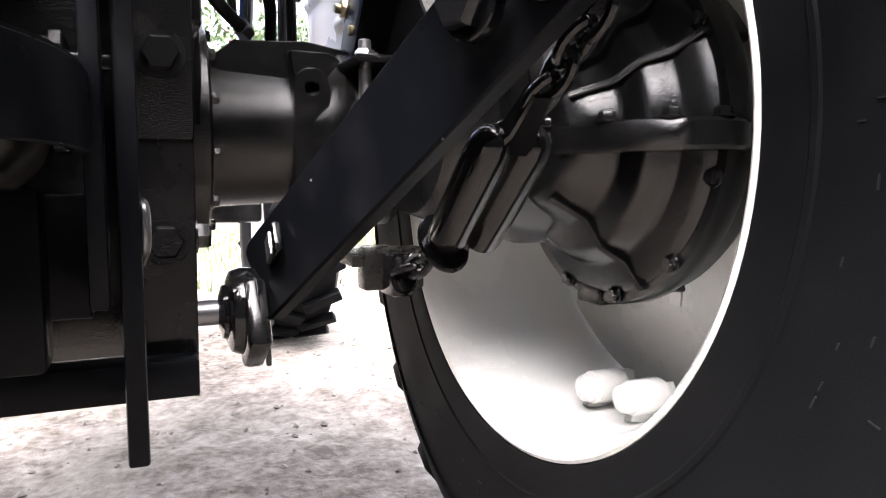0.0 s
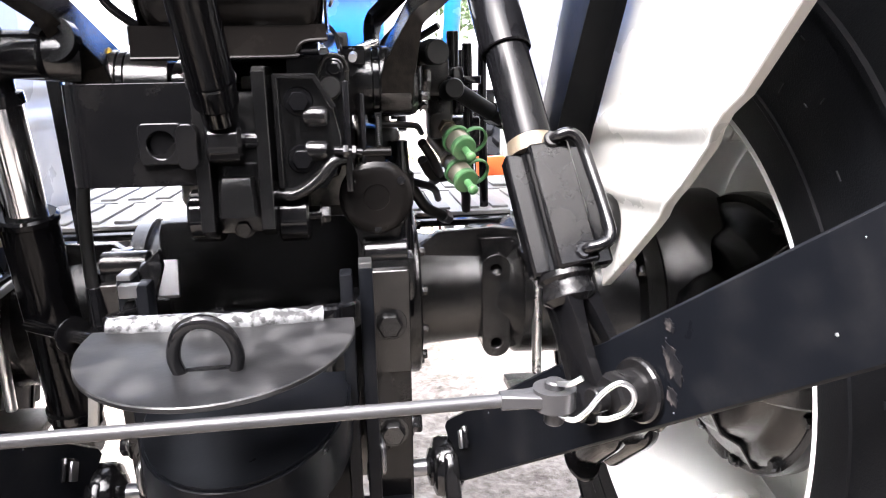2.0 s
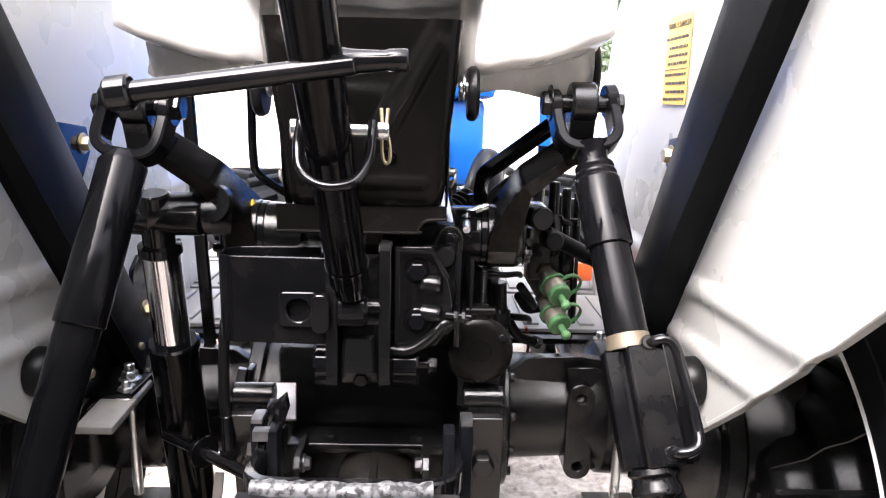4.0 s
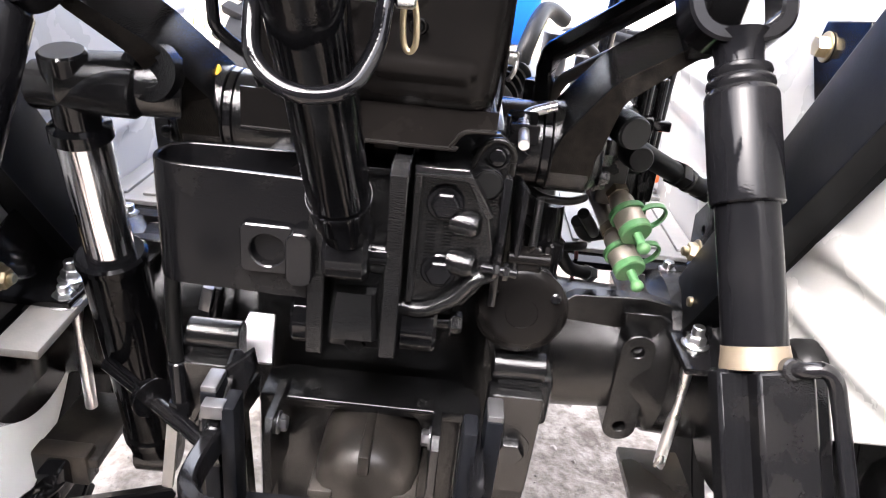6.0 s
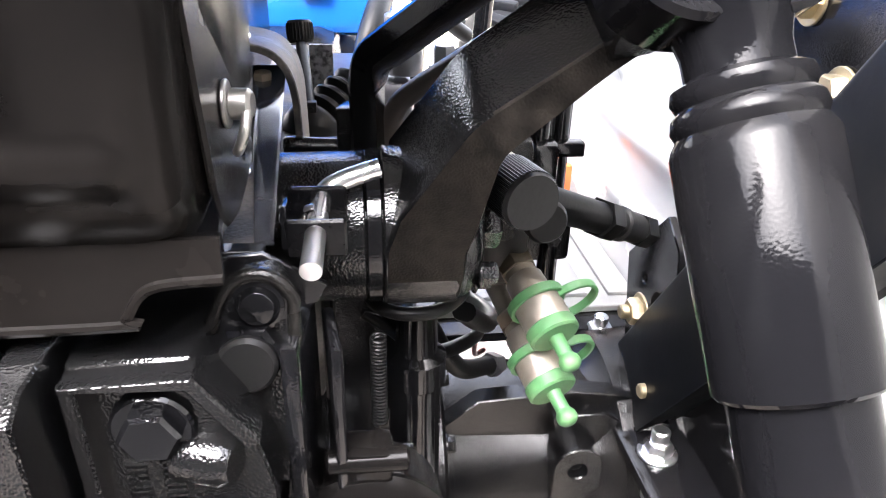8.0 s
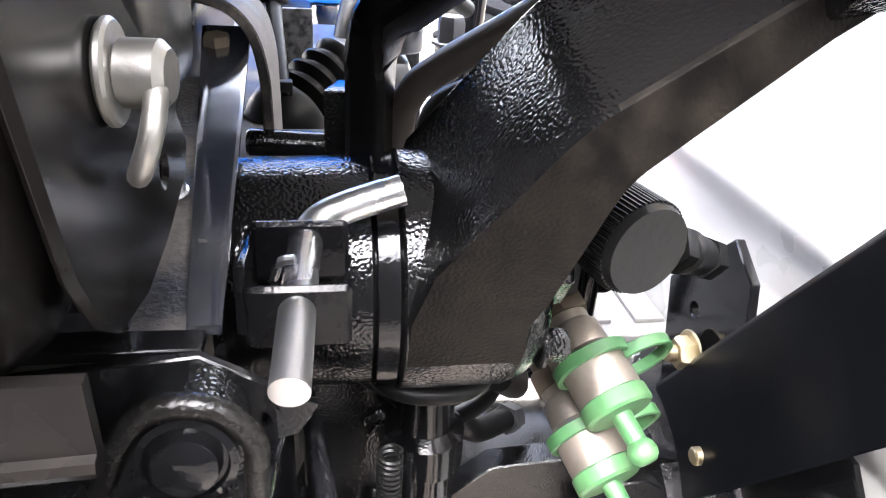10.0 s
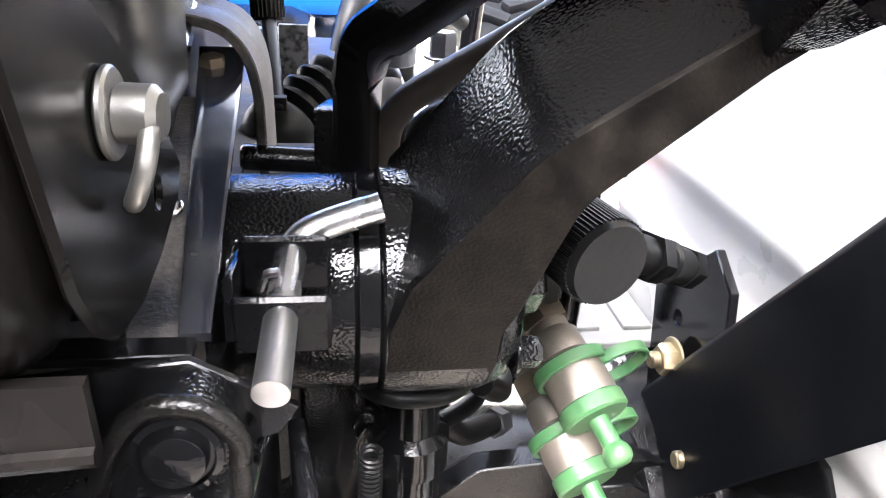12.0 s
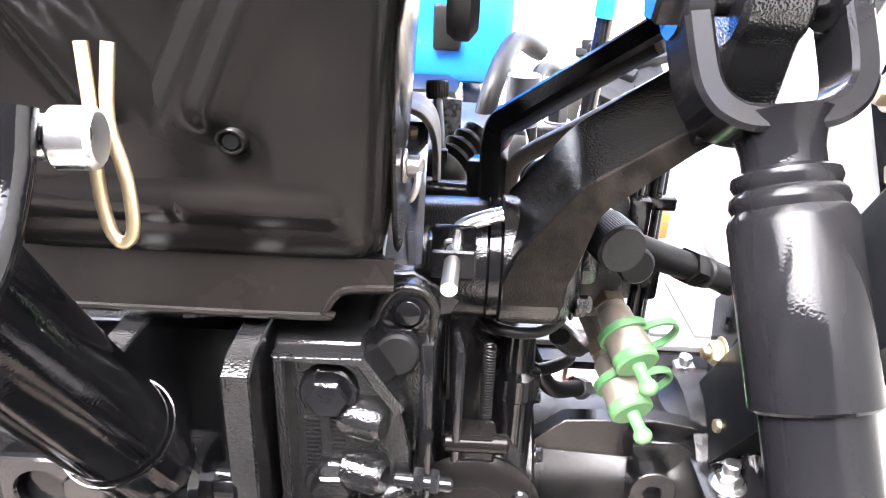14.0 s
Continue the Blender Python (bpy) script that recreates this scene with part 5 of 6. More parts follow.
for v in bm.verts:
    x, y, z = v.co * 2
    f = (1 - 0.18 * abs(x) ** 3) * (1 - 0.12 * abs(y) ** 3)
    v.co = Vector((x * 0.30, 0.06 + y * 0.22 * (1 - 0.15 * abs(x) ** 4), 1.385 + z * 0.135 * f + 0.03 * x * x))
    k = noise.noise(v.co * 14) * 0.010 + noise.noise(v.co * 35) * 0.004
    v.co += Vector((0, -1, -0.6)) * k
for v in bm.verts:
    if v.co.z < 1.36 and abs(v.co.x) < 0.125 and v.co.y < -0.03:
        v.co.y = max(v.co.y, -0.03)
part("wrapped_cushion", bm, SEAT, st, angle=180)
# Black slab added below the cushion so parts beneath mirror less light.
bm = B()
block(bm, (0, 0.09, 1.262), (0.22, 0.34, 0.03), (0, 0, 0), 0.012)
part("under_seat_screen", bm, PLATE, st, "black slab added under the cushion to darken reflections")
for s in (1, -1):
    bm = B()
    rows = []
    for j in range(9):
        z = 1.236 + j * 0.018
        rows.append([bm.verts.new((s * (0.112 + i * 0.0148), -0.115 + 0.012 * noise.noise((i * 0.6, j * 0.5, s)) + 0.05 * (i / 12) ** 2, z + 0.012 * math.sin(i * 0.5) * (j < 3) + 0.03 * (i / 12) ** 2)) for i in range(13)])
    for a, b in zip(rows, rows[1:]):
        for i in range(12):
            bm.faces.new([a[i], a[i + 1], b[i + 1], b[i]])
    bmesh.ops.solidify(bm, geom=bm.faces[:], thickness=0.0012)
    part("plastic_flap", bm, SEAT, st, "hanging flap of milky plastic", angle=180)

# ---- bent locking pin in its clip ----
lp = thing("locking_pin", (0.13, -0.07, 1.07), "bright zinc bent locking pin in a black steel clip", "pin")
bm = B()
pts = [(0.1275, -0.110, 1.0725), (0.129, -0.075, 1.078), (0.1303, -0.057, 1.0815), (0.132, -0.049, 1.0835), (0.136, -0.045, 1.086), (0.145, -0.0435, 1.0895), (0.1600, -0.0425, 1.0940)]
sweep(bm, curve_points(pts, 5), 0.0050, 20)
part("pin", bm, ZINC, lp)
bm = B()
for y in (-0.052, -0.080):
    z0 = 1.079 if y > -0.06 else 1.074
    plate(bm, rounded(0.028, 0.019, 0.002), 0.003, (0.1290, y, z0 + 0.0005), X, Z)
block(bm, (0.1145, -0.0665, 1.0775), (0.003, 0.031, 0.020), (-9, 0, 0), 0.001)
part("clip", bm, FLATBLACK, lp, "black folded steel clip")
bm = B()
sweep(bm, curve_points([(0.122, -0.067, 1.078), (0.124, -0.069, 1.084), (0.128, -0.070, 1.0855)], 4), 0.0014, 8)
part("retaining_wire", bm, ZINC, lp)

# ---- control rail above the arm ----
gr = thing("control_rail", (0.16, 0.18, 1.0), "black bent channel rail beside the lift arm", "rail")
bm = B()
pts = [(0.156, 0.058, 0.99), (0.156, 0.055, 1.095), (0.157, 0.052, 1.116), (0.161, 0.047, 1.129), (0.170, 0.040, 1.138), (0.20, 0.017, 1.1645), (0.255, -0.026, 1.213)]
sweep(bm, curve_points(pts, 4), 0, flat=((0.25, 0.85, -0.5), 0.013, 0.0085))
part("channel", bm, BLACK, gr)
bm = B()
sweep(bm, curve_points([(0.172, 0.075, 0.98), (0.170, 0.068, 1.07), (0.174, 0.060, 1.095), (0.186, 0.050, 1.110), (0.215, 0.027, 1.135), (0.262, -0.005, 1.175)], 5), 0.0068, 14)
part("inner_pipe", bm, BROWNPIPE, gr, "grey-brown bent pipe under the rail")
bm = B()
sweep(bm, curve_points([(0.186, 0.10, 0.99), (0.186, 0.095, 1.06), (0.192, 0.085, 1.085), (0.215, 0.07, 1.10), (0.25, 0.05, 1.12)], 5), 0.005, 12)
part("lower_pipe", bm, HOSE, gr, "thin black bent pipe")
bm = B()
bolt(bm, (0.262, -0.040, 1.222), (-0.5, -0.8, 0.2), 0.014, 0.012)
part("end_bolt", bm, BLACK, gr)

# ---- remote valve with quick couplers ----
val = thing("remote_valve", (0.25, 0.1, 0.93), "black and brown cast remote valve with knurled cap", "valve")
bm = B()
block(bm, (0.240, 0.09, 1.050), (0.050, 0.085, 0.056), (0, 0, 0), 0.008)
part("body", bm, DUSTY, val, "dusty cast valve body")
bm = B()
block(bm, (0.252, 0.085, 0.995), (0.036, 0.050, 0.070), (0, 0, 0), 0.008)
part("lower_block", bm, DUSTY, val)
bm = B()
lathe(bm, (0.262, 0.055, 1.030), (0.1, -1, 0.1), [(0, 0), (0, 0.0145), (0.040, 0.0145), (0.043, 0.0125), (0.043, 0)], 28)
part("lower_plug", bm, HOSE, val, "black rubber plug")
bm = B()
block(bm, (0.275, 0.10, 1.03), (0.03, 0.05, 0.07), (0, 0, 0), 0.006)
part("side_block", bm, BLACK, val)
bm = B()
block(bm, (0.290, 0.146, 0.966), (0.068, 0.030, 0.048), (0, 0, 0), 0.006)
bolt(bm, (0.306, 0.131, 0.966), -Y, 0.007, 0.006)
part("end_section", bm, AXLEBLACK, val)
cap_axis = Vector((0.30, -1.0, -0.02)).normalized()
cap_base = Vector((0.2355, -0.061, 1.0800)) - cap_axis * 0.0285
bm = B()
lathe(bm, cap_base - cap_axis * 0.055, cap_axis, [(0, 0), (0, 0.0150), (0.058, 0.0150), (0.058, 0)], 36)
part("spool_housing", bm, GOLD, val, "brownish spool housing")
bm = B()
lathe(bm, cap_base, cap_axis, [(0, 0.0), (0, 0.0160), (0.025, 0.0160), (0.0270, 0.0152), (0.0285, 0.0148), (0.0285, 0)], 56)
knob_cap = part("knurled_cap", bm, HOSE, val, "black knurled plastic cap")
bm = B()
ca, cu, cv = frame_of(cap_axis)
for k in range(60):
    q = 2 * math.pi * k / 60
    p = cap_base + (cu * math.cos(q) + cv * math.sin(q)) * 0.0160
    rod(bm, p + ca * 0.001, p + ca * 0.0255, 0.00055, seg=6, edge=0.0001)
tagged(part("knurl", bm, HOSE, knob_cap), kind="stuff")
bm = B()
pa, pb = Vector((0.258, 0.045, 1.040)), Vector((0.394, 0.142, 0.962))
pd = (pb - pa).normalized()
rod(bm, pa, pa + pd * 0.105, 0.0125, seg=28)
hexagon(bm, pa + pd * 0.10, pd, 0.0165, 0.022)
rod(bm, pa + pd * 0.12, pb, 0.0125, seg=28)
lathe(bm, pa + pd * 0.128, pd, [(0, 0.0125), (0.002, 0.0145), (0.008, 0.0145), (0.010, 0.0125)], 28)
hexagon(bm, pb - pd * 0.022, pd, 0.0150, 0.022)
part("side_port", bm, HOSE, val)
bm = B()
block(bm, (0.292, 0.13, 1.06), (0.008, 0.03, 0.06), (0, 0, 0), 0.002)
rod(bm, (0.275, 0.09, 1.05), (0.275, 0.09, 1.115), 0.009, seg=16)
part("upright_post", bm, BLACK, val)
bm = B()
rod(bm, (0.305, 0.135, 0.90), (0.303, 0.130, 1.10), 0.008, seg=16)
block(bm, (0.300, 0.125, 1.045), (0.045, 0.012, 0.012), (0, 0, 0), 0.002)
part("guide_rod", bm, BLACK, val)
bm = B()
sweep(bm, curve_points([(0.225, 0.08, 0.93), (0.245, 0.11, 0.90), (0.275, 0.13, 0.895), (0.30, 0.15, 0.87), (0.31, 0.20, 0.83)], 5), 0.008, 12)
part("return_pipe", bm, HOSE, val, "black rubber return hose")
bm = B()
sweep(bm, curve_points([(0.148, 0.01, 0.994), (0.165, -0.012, 0.990), (0.192, -0.012, 0.988), (0.212, 0.012, 0.984), (0.222, 0.05, 0.972)], 6), 0.0045, 12)
sweep(bm, curve_points([(0.22, 0.03, 0.96), (0.24, 0.06, 0.93), (0.255, 0.12, 0.90), (0.25, 0.18, 0.88)], 6), 0.007, 12)
part("pipe", bm, HOSE, val, "black bent hydraulic pipes")
for line, r in (([(0.140, 0.10, 0.945), (0.172, 0.095, 0.936), (0.198, 0.095, 0.911), (0.213, 0.10, 0.881), (0.232, 0.11, 0.852), (0.262, 0.14, 0.832)], 0.0085),
                ([(0.150, 0.07, 0.940), (0.172, 0.065, 0.925), (0.190, 0.065, 0.905), (0.213, 0.075, 0.897), (0.245, 0.12, 0.880), (0.262, 0.20, 0.850)], 0.0060)):
    bm = B()
    sweep(bm, curve_points(line, 6), r, 14)
    part("hose", bm, HOSE, val, "black rubber hose")
bm = B()
hexagon(bm, (0.262, 0.140, 0.832), (0.6, 0.6, -0.4), 0.0115, 0.018)
part("hose_nut", bm, STEEL, val)
bm = B()
sweep(bm, curve_points([(0.26, 0.22, 0.83), (0.27, 0.25, 0.79), (0.275, 0.28, 0.745), (0.29, 0.30, 0.735)], 5), 0.003, 8)
part("red_lead", bm, GLASSRED, val, "red cable lead")


def coupler(nub, label):
    nub = Vector(nub)
    d = Vector((-0.28, 0.86, 0.42)).normalized()
    t = thing("quick_coupler", nub + d * 0.09, label, "hydraulic coupler", "quick couplers")
    face = nub + d * 0.022
    bm = B()
    lathe(bm, face, d, [(0.008, 0.0), (0.008, 0.0165), (0.012, 0.0172), (0.034, 0.0172), (0.037, 0.0145), (0.050, 0.0140), (0.053, 0.0115), (0.068, 0.0115), (0.070, 0.0095), (0.130, 0.0095), (0.130, 0)], 36)
    body = part("coupler_body", bm, COUPLING, t, "worn grey steel coupler body")
    bm = B()
    hexagon(bm, face + d * 0.058, d, 0.0145, 0.012)
    part("hex_nut", bm, GOLD, t)
    bm = B()
    lathe(bm, face, d, [(0, 0.0), (0, 0.0165), (0.0015, 0.0182), (0.009, 0.0182), (0.010, 0.0170)], 36)
    cap = part("dust_cap", bm, GREEN, t, "green plastic dust cap")
    bm = B()
    rod(bm, nub, nub + d * 0.024, 0.0050, 0.0055, seg=18)
    lathe(bm, nub - d * 0.004, d, [(0, 0), (0.0006, 0.0045), (0.003, 0.0070), (0.006, 0.0076), (0.009, 0.0070), (0.0115, 0.0052)], 22)
    part("nub", bm, GREEN, cap)
    u = (X - d * X.dot(d)).normalized()
    v = d.cross(u)
    bm = B()
    ring = [face + d * 0.030 + u * math.cos(a) * 0.0195 + v * math.sin(a) * 0.0195 for a in (2 * math.pi * i / 28 for i in range(28))]
    sweep(bm, ring, 0, closed=True, flat=(d, 0.0035, 0.0016))
    loop = [face + d * 0.026 + u * (0.026 + math.cos(a) * 0.0200) + v * (0.004 + math.sin(a) * 0.0195) for a in (2 * math.pi * i / 28 for i in range(28))]
    sweep(bm, loop, 0, closed=True, flat=(d, 0.0032, 0.0014))
    part("strap", bm, GREEN, t, "green plastic strap")
    return t


coupler((0.285, -0.010, 0.9405), "steel quick coupler with a green dust cap and strap")
coupler((0.2875, -0.011, 0.8945), "lower steel quick coupler with a green dust cap")


# ---- fenders and their stays ----
def fender(s, label):
    t = thing("fender", (s * 0.47, 0, 0.75), label, "fender", "rear fenders")
    low = ((0.62, 0.72), (0.20, 0.70), (-0.015, 0.725), (-0.126, 0.804), (-0.25, 0.900), (-0.40, 1.013), (-0.52, 1.110), (-0.66, 1.21), (-0.80, 1.27), (-0.82, 1.28))
    high = ((0.62, 1.10), (0.50, 1.42), (0.28, 1.60), (0.0, 1.655), (-0.35, 1.635), (-0.62, 1.525), (-0.80, 1.37), (-0.82, 1.34))
    bead_one = ((0.40, 0.984), (0.12, 0.984), (0.0, 0.975), (-0.08, 0.986), (-0.27, 0.996), (-0.45, 1.015), (-0.9, 1.05))
    bead_two = ((0.40, 0.905), (0.0, 0.900), (-0.136, 0.906), (-0.27, 0.920), (-0.9, 0.99))

    def along(line, y):
        for (y0, z0), (y1, z1) in zip(line, line[1:]):
            if y0 >= y >= y1:
                return z0 + (z1 - z0) * (y0 - y) / (y0 - y1)
        return line[-1][1]

    def ease(v):
        v = max(0.0, min(1.0, v))
        return v * v * (3 - 2 * v)

    def sheet_x(y, z):
        x = 0.462 - max(0.0, -0.23 - y) * 0.10
        x -= 0.0075 * math.exp(-(((z - along(bead_one, y)) / 0.0135) ** 4)) * ease((y + 0.46) / 0.07)
        x -= 0.0070 * math.exp(-(((z - along(bead_two, y)) / 0.0125) ** 4)) * ease((y + 0.30) / 0.05)
        return x

    bm = B()
    rows = []
    for i in range(97):
        y = 0.62 - 0.015 * i
        z0, z1 = along(low, y), along(high, y)
        zs = [z0 + (1.06 - z0) * k / 44 for k in range(44)] + [max(z0, 1.06) + (z1 - max(z0, 1.06)) * k / 8 for k in range(9)] if z0 < 1.05 else [z0 + (z1 - z0) * k / 52 for k in range(53)]
        rows.append([bm.verts.new((s * sheet_x(y, z), y, z)) for z in zs])
    for p, q in zip(rows, rows[1:]):
        for k in range(52):
            bm.faces.new([p[k], p[k + 1], q[k + 1], q[k]])
    bmesh.ops.recalc_face_normals(bm, faces=bm.faces[:])
    bmesh.ops.solidify(bm, geom=bm.faces[:], thickness=0.004)
    part("side_panel", bm, CREAM, t)
    bm = B()
    sweep(bm, [(s * (sheet_x(y, z) + 0.001), y, z + 0.002) for y, z in ((y, along(low, y)) for y in [0.20 - 0.02 * i for i in range(51)])], 0, flat=(X, 0.006, 0.0035))
    part("edge_trim", bm, CREAM, t, "folded cream panel edge")
    bm = B()
    pts = [(0.62, 1.10), (0.5, 1.42), (0.28, 1.60), (0.0, 1.66), (-0.35, 1.64), (-0.62, 1.53), (-0.80, 1.37)]
    sweep(bm, curve_points([(s * 0.68, *p) for p in pts], 5), 0, flat=(X, 0.215, 0.002))
    part("top_sheet", bm, CREAM, t)
    # bracket and bolts on the panel
    bm = B()
    plate(bm, [(0.008, 1.195), (0.093, 1.185), (0.103, 1.15), (0.048, 1.08), (-0.022, 1.09)], 0.005, (s * 0.4535 - 0.0025, 0, 0), Y, Z)
    part("stay_plate", bm, BLACK, t, "small black steel plate")
    for y, z in ((0.076, 1.160), (0.026, 1.112)):
        bm = B()
        bolt(bm, (s * 0.4505, y, z), (-s, 0, 0), 0.012, 0.010)
        part("panel_bolt", bm, BRASS, t, "yellow zinc bolt")
    bm = B()
    lathe(bm, (s * 0.456, -0.098, 0.862), (-s, 0, 0), [(0, 0), (0, 0.033), (0.004, 0.035), (0.020, 0.034), (0.028, 0.028), (0.030, 0.018), (0.030, 0)], 36)
    part("round_boss", bm, HOSE, t, "round black boss on the panel")
    return t


fender(1, "cream painted steel fender panel with pressed beads")
fender(-1, "cream painted steel fender panel beside the assist ram")


def stay(s):
    t = thing("fender_stay", (s * 0.43, 0.1, 0.8), "black flat steel angle stay running up the fender", "stay", "fender stays")
    bm = B()
    a0, a1 = Vector((0.396, -0.321, 1.52)), Vector((0.402, 0.205, 0.786))
    b0, b1 = Vector((0.410, -0.428, 1.52)), Vector((0.391, 0.090, 0.786))
    d0, d1 = Vector((0.438, -0.430, 1.52)), Vector((0.456, 0.108, 0.786))
    e = Vector((0.006, 0.004, 0.004))
    vs = [bm.verts.new((s * p.x, p.y, p.z)) for p in (a0, a1, b1, b0, a0 + e, a1 + e, b1 + e, b0 + e)]
    for f in ((0, 1, 2, 3), (7, 6, 5, 4), (0, 4, 5, 1), (1, 5, 6, 2), (2, 6, 7, 3), (3, 7, 4, 0)):
        bm.faces.new([vs[i] for i in f])
    bmesh.ops.recalc_face_normals(bm, faces=bm.faces[:])
    bmesh.ops.bevel(bm, geom=bm.edges[:], offset=0.0015, segments=1, affect="EDGES")
    part("web", bm, STAYPAINT, t)
    bm = B()
    g = Vector((0.002, 0.005, 0.005))
    vs = [bm.verts.new((s * p.x, p.y, p.z)) for p in (b0, b1, d1, d0, b0 + g, b1 + g, d1 + g, d0 + g)]
    for f in ((0, 1, 2, 3), (7, 6, 5, 4), (0, 4, 5, 1), (1, 5, 6, 2), (2, 6, 7, 3), (3, 7, 4, 0)):
        bm.faces.new([vs[i] for i in f])
    part("flange", bm, STAYPAINT, t)
    return t


stay(1)
stay(-1)

# ---- warning sticker on the fender ----
sk = thing("warning_sticker", (0.455, 0.12, 1.2), "yellow warning sticker with dark print on the fender", "sticker")
bm = B()
plate(bm, rounded(0.105, 0.135, 0.006), 0.0006, (0.4555, 0.105, 1.305), Y, Z, soft=0)
part("sheet", bm, STICKER, sk)
fc = bpy.data.curves.new("title", "FONT")
fc.body, fc.size, fc.align_x, fc.align_y = "TURBO CHARGER", 0.0125, "CENTER", "CENTER"
fc.extrude = 0.0003
title = new("title", fc)
title.data.materials.append(PRINT)
title.parent = sk
title.matrix_basis = Matrix.Translation((0.4549 - 0.455, 0.105 - 0.12, 1.357 - 1.2)) @ Matrix(((0, 0, -1, 0), (-1, 0, 0, 0), (0, 1, 0, 0), (0, 0, 0, 1)))
r5 = random.Random(5)
bm = B()
for k, z in enumerate((1.338, 1.324, 1.312, 1.300, 1.283, 1.270, 1.257, 1.246)):
    y = 0.060
    while y < 0.145:
        w = r5.uniform(0.006, 0.016)
        block(bm, (0.4550, y + w / 2, z), (0.0004, w, 0.0042), (0, 0, 0), 0)
        y += w + 0.003
block(bm, (0.4550, 0.105, 1.291), (0.0004, 0.10, 0.0012), (0, 0, 0), 0)
part("print", bm, PRINT, sk)


# ---- lower links ----
def lower_link(s, label):
    t = thing("lower_link", (s * 0.23, -0.1, 0.5), label, "lower link", "lower links")
    u = Vector((0.305, -0.762, 0.571)).normalized()
    u.x *= s
    v = Vector((s * -0.010, 0.036, 0.075))
    v = (v - u * v.dot(u)).normalized()
    o = Vector((s * 0.2485, -0.082, 0.5375))
    w = u.cross(v)
    bm = B()
    out = [(0.0, -0.0435), (1.02, -0.0480), (1.02, 0.0480), (0.006, 0.0430), (-0.006, 0.036)]
    plate(bm, out, 0.018, o - w * 0.009, u, v, soft=0.0025)
    part("bar", bm, SATIN, t, "flat blue-black bar")
    bm = B()
    block(bm, o + u * 0.055 - X * s * 0.012 + v * 0.008, (0.008, 0.044, 0.030), (-31, 0, 0), 0.003)
    part("latch_block", bm, BLACK, t)
    bm = B()
    c = o + u * 0.055 - X * s * 0.017 + v * 0.006
    block(bm, c, (0.004, 0.022, 0.024), (-31, 0, 0), 0.001)
    part("latch_spring", bm, STEEL, t, "bright steel latch")
    bm = B()
    c = Vector((s * 0.224, -0.072, 0.508))
    lathe(bm, c, (s, 0, 0), [(-0.012, 0.017), (-0.012, 0.030), (-0.008, 0.040), (0.0, 0.043), (0.016, 0.043), (0.022, 0.036), (0.03, 0.03), (0.03, 0.0)], 40)
    lathe(bm, c, (s, 0, 0), [(-0.020, 0.012), (-0.016, 0.026), (0.0, 0.032), (0.02, 0.02)], 32)
    block(bm, c + Vector((s * 0.012, -0.02, -0.01)), (0.022, 0.07, 0.07), (-31, 0, 0), 0.008)
    part("ball_end", bm, BLACK, t)
    bm = B()
    rod(bm, (s * 0.12, -0.072, 0.508), (s * 0.247, -0.072, 0.508), 0.0125, seg=24)
    rod(bm, c + Vector((s * 0.028, 0.0, -0.04)), c + Vector((s * 0.028, -0.004, -0.058)), 0.003, seg=10)
    part("hitch_pin", bm, STEEL, t, "grey steel hitch pin")
    # lift rod pin through the bar with washer
    bm = B()
    k = o + u * 0.421 - v * 0.009
    lathe(bm, k, w if w.x * s < 0 else -w, [(0.009, 0), (0.009, 0.028), (0.011, 0.030), (0.015, 0.030), (0.017, 0.028), (0.017, 0.021), (0.034, 0.019), (0.034, 0)], 40)
    part("pin_boss", bm, BLACK, t)
    n_in = w if w.x * s < 0 else -w
    bm = B()
    hexagon(bm, k + n_in * 0.026, n_in, 0.021, 0.022)
    rod(bm, k + n_in * 0.052, k + n_in * 0.066, 0.0115, seg=24)
    part("pin_head", bm, BLACK, t, "worn hexagonal pin head")
    # scraped patches where the pins have rubbed
    r8 = random.Random(8)
    for ku, kv, ru, rv in ((0.470, 0.002, 0.011, 0.020), (0.482, 0.032, 0.006, 0.008), (0.455, -0.024, 0.007, 0.009)):
        bm = B()
        rim8 = [(ku + ru * math.cos(a) * r8.uniform(0.55, 1.1), kv + rv * math.sin(a) * r8.uniform(0.55, 1.1)) for a in (2 * math.pi * i / 26 for i in range(26))]
        plate(bm, rim8, 0.0006, o + n_in * 0.0092, u, v, soft=0)
        part("scrape", bm, SCRAPE, t, "scraped grey patch of paint")
    bm = B()
    r6 = random.Random(6)
    for _ in range(11):
        p = o + u * r6.uniform(0.05, 0.95) + v * r6.uniform(-0.045, 0.045) + n_in * 0.0092
        rod(bm, p, p + n_in * 0.0006, r6.uniform(0.0005, 0.0014), seg=8, edge=0.0001)
    tagged(part("paint_wear", bm, ZINC, t, "small pale paint chips"), kind="stuff")
    return t


lower_link(1, "flat blue-black lower link bar with latch and ball end")
lower_link(-1, "flat blue-black lower link bar below the assist ram")

# wire hairpin clip through the eye of the cross stay
lin = thing("linch_pin", (0.268, -0.489, 0.809), "bright bent wire hairpin clip through the stay eye", "linch pin")
clip = ((-0.012, 0.020, 0), (-0.020, 0.014, 0.004), (-0.027, 0.008, 0.017), (-0.029, -0.002, 0.019), (-0.027, -0.012, 0.015), (-0.018, -0.0145, 0.003), (-0.008, -0.007, 0), (0.003, 0.006, 0), (0.016, 0.013, 0.001),
        (0.026, 0.008, 0.002), (0.029, -0.002, 0.002), (0.022, -0.011, 0.001), (0.009, -0.0145, 0), (0.0, -0.0138, 0))
bm = B()
sweep(bm, curve_points([Vector((0.293 + i, -0.509 + h, 0.812 + j)) for i, j, h in clip], 6), 0.0023, 12)
part("wire_loop", bm, ZINC, lin)

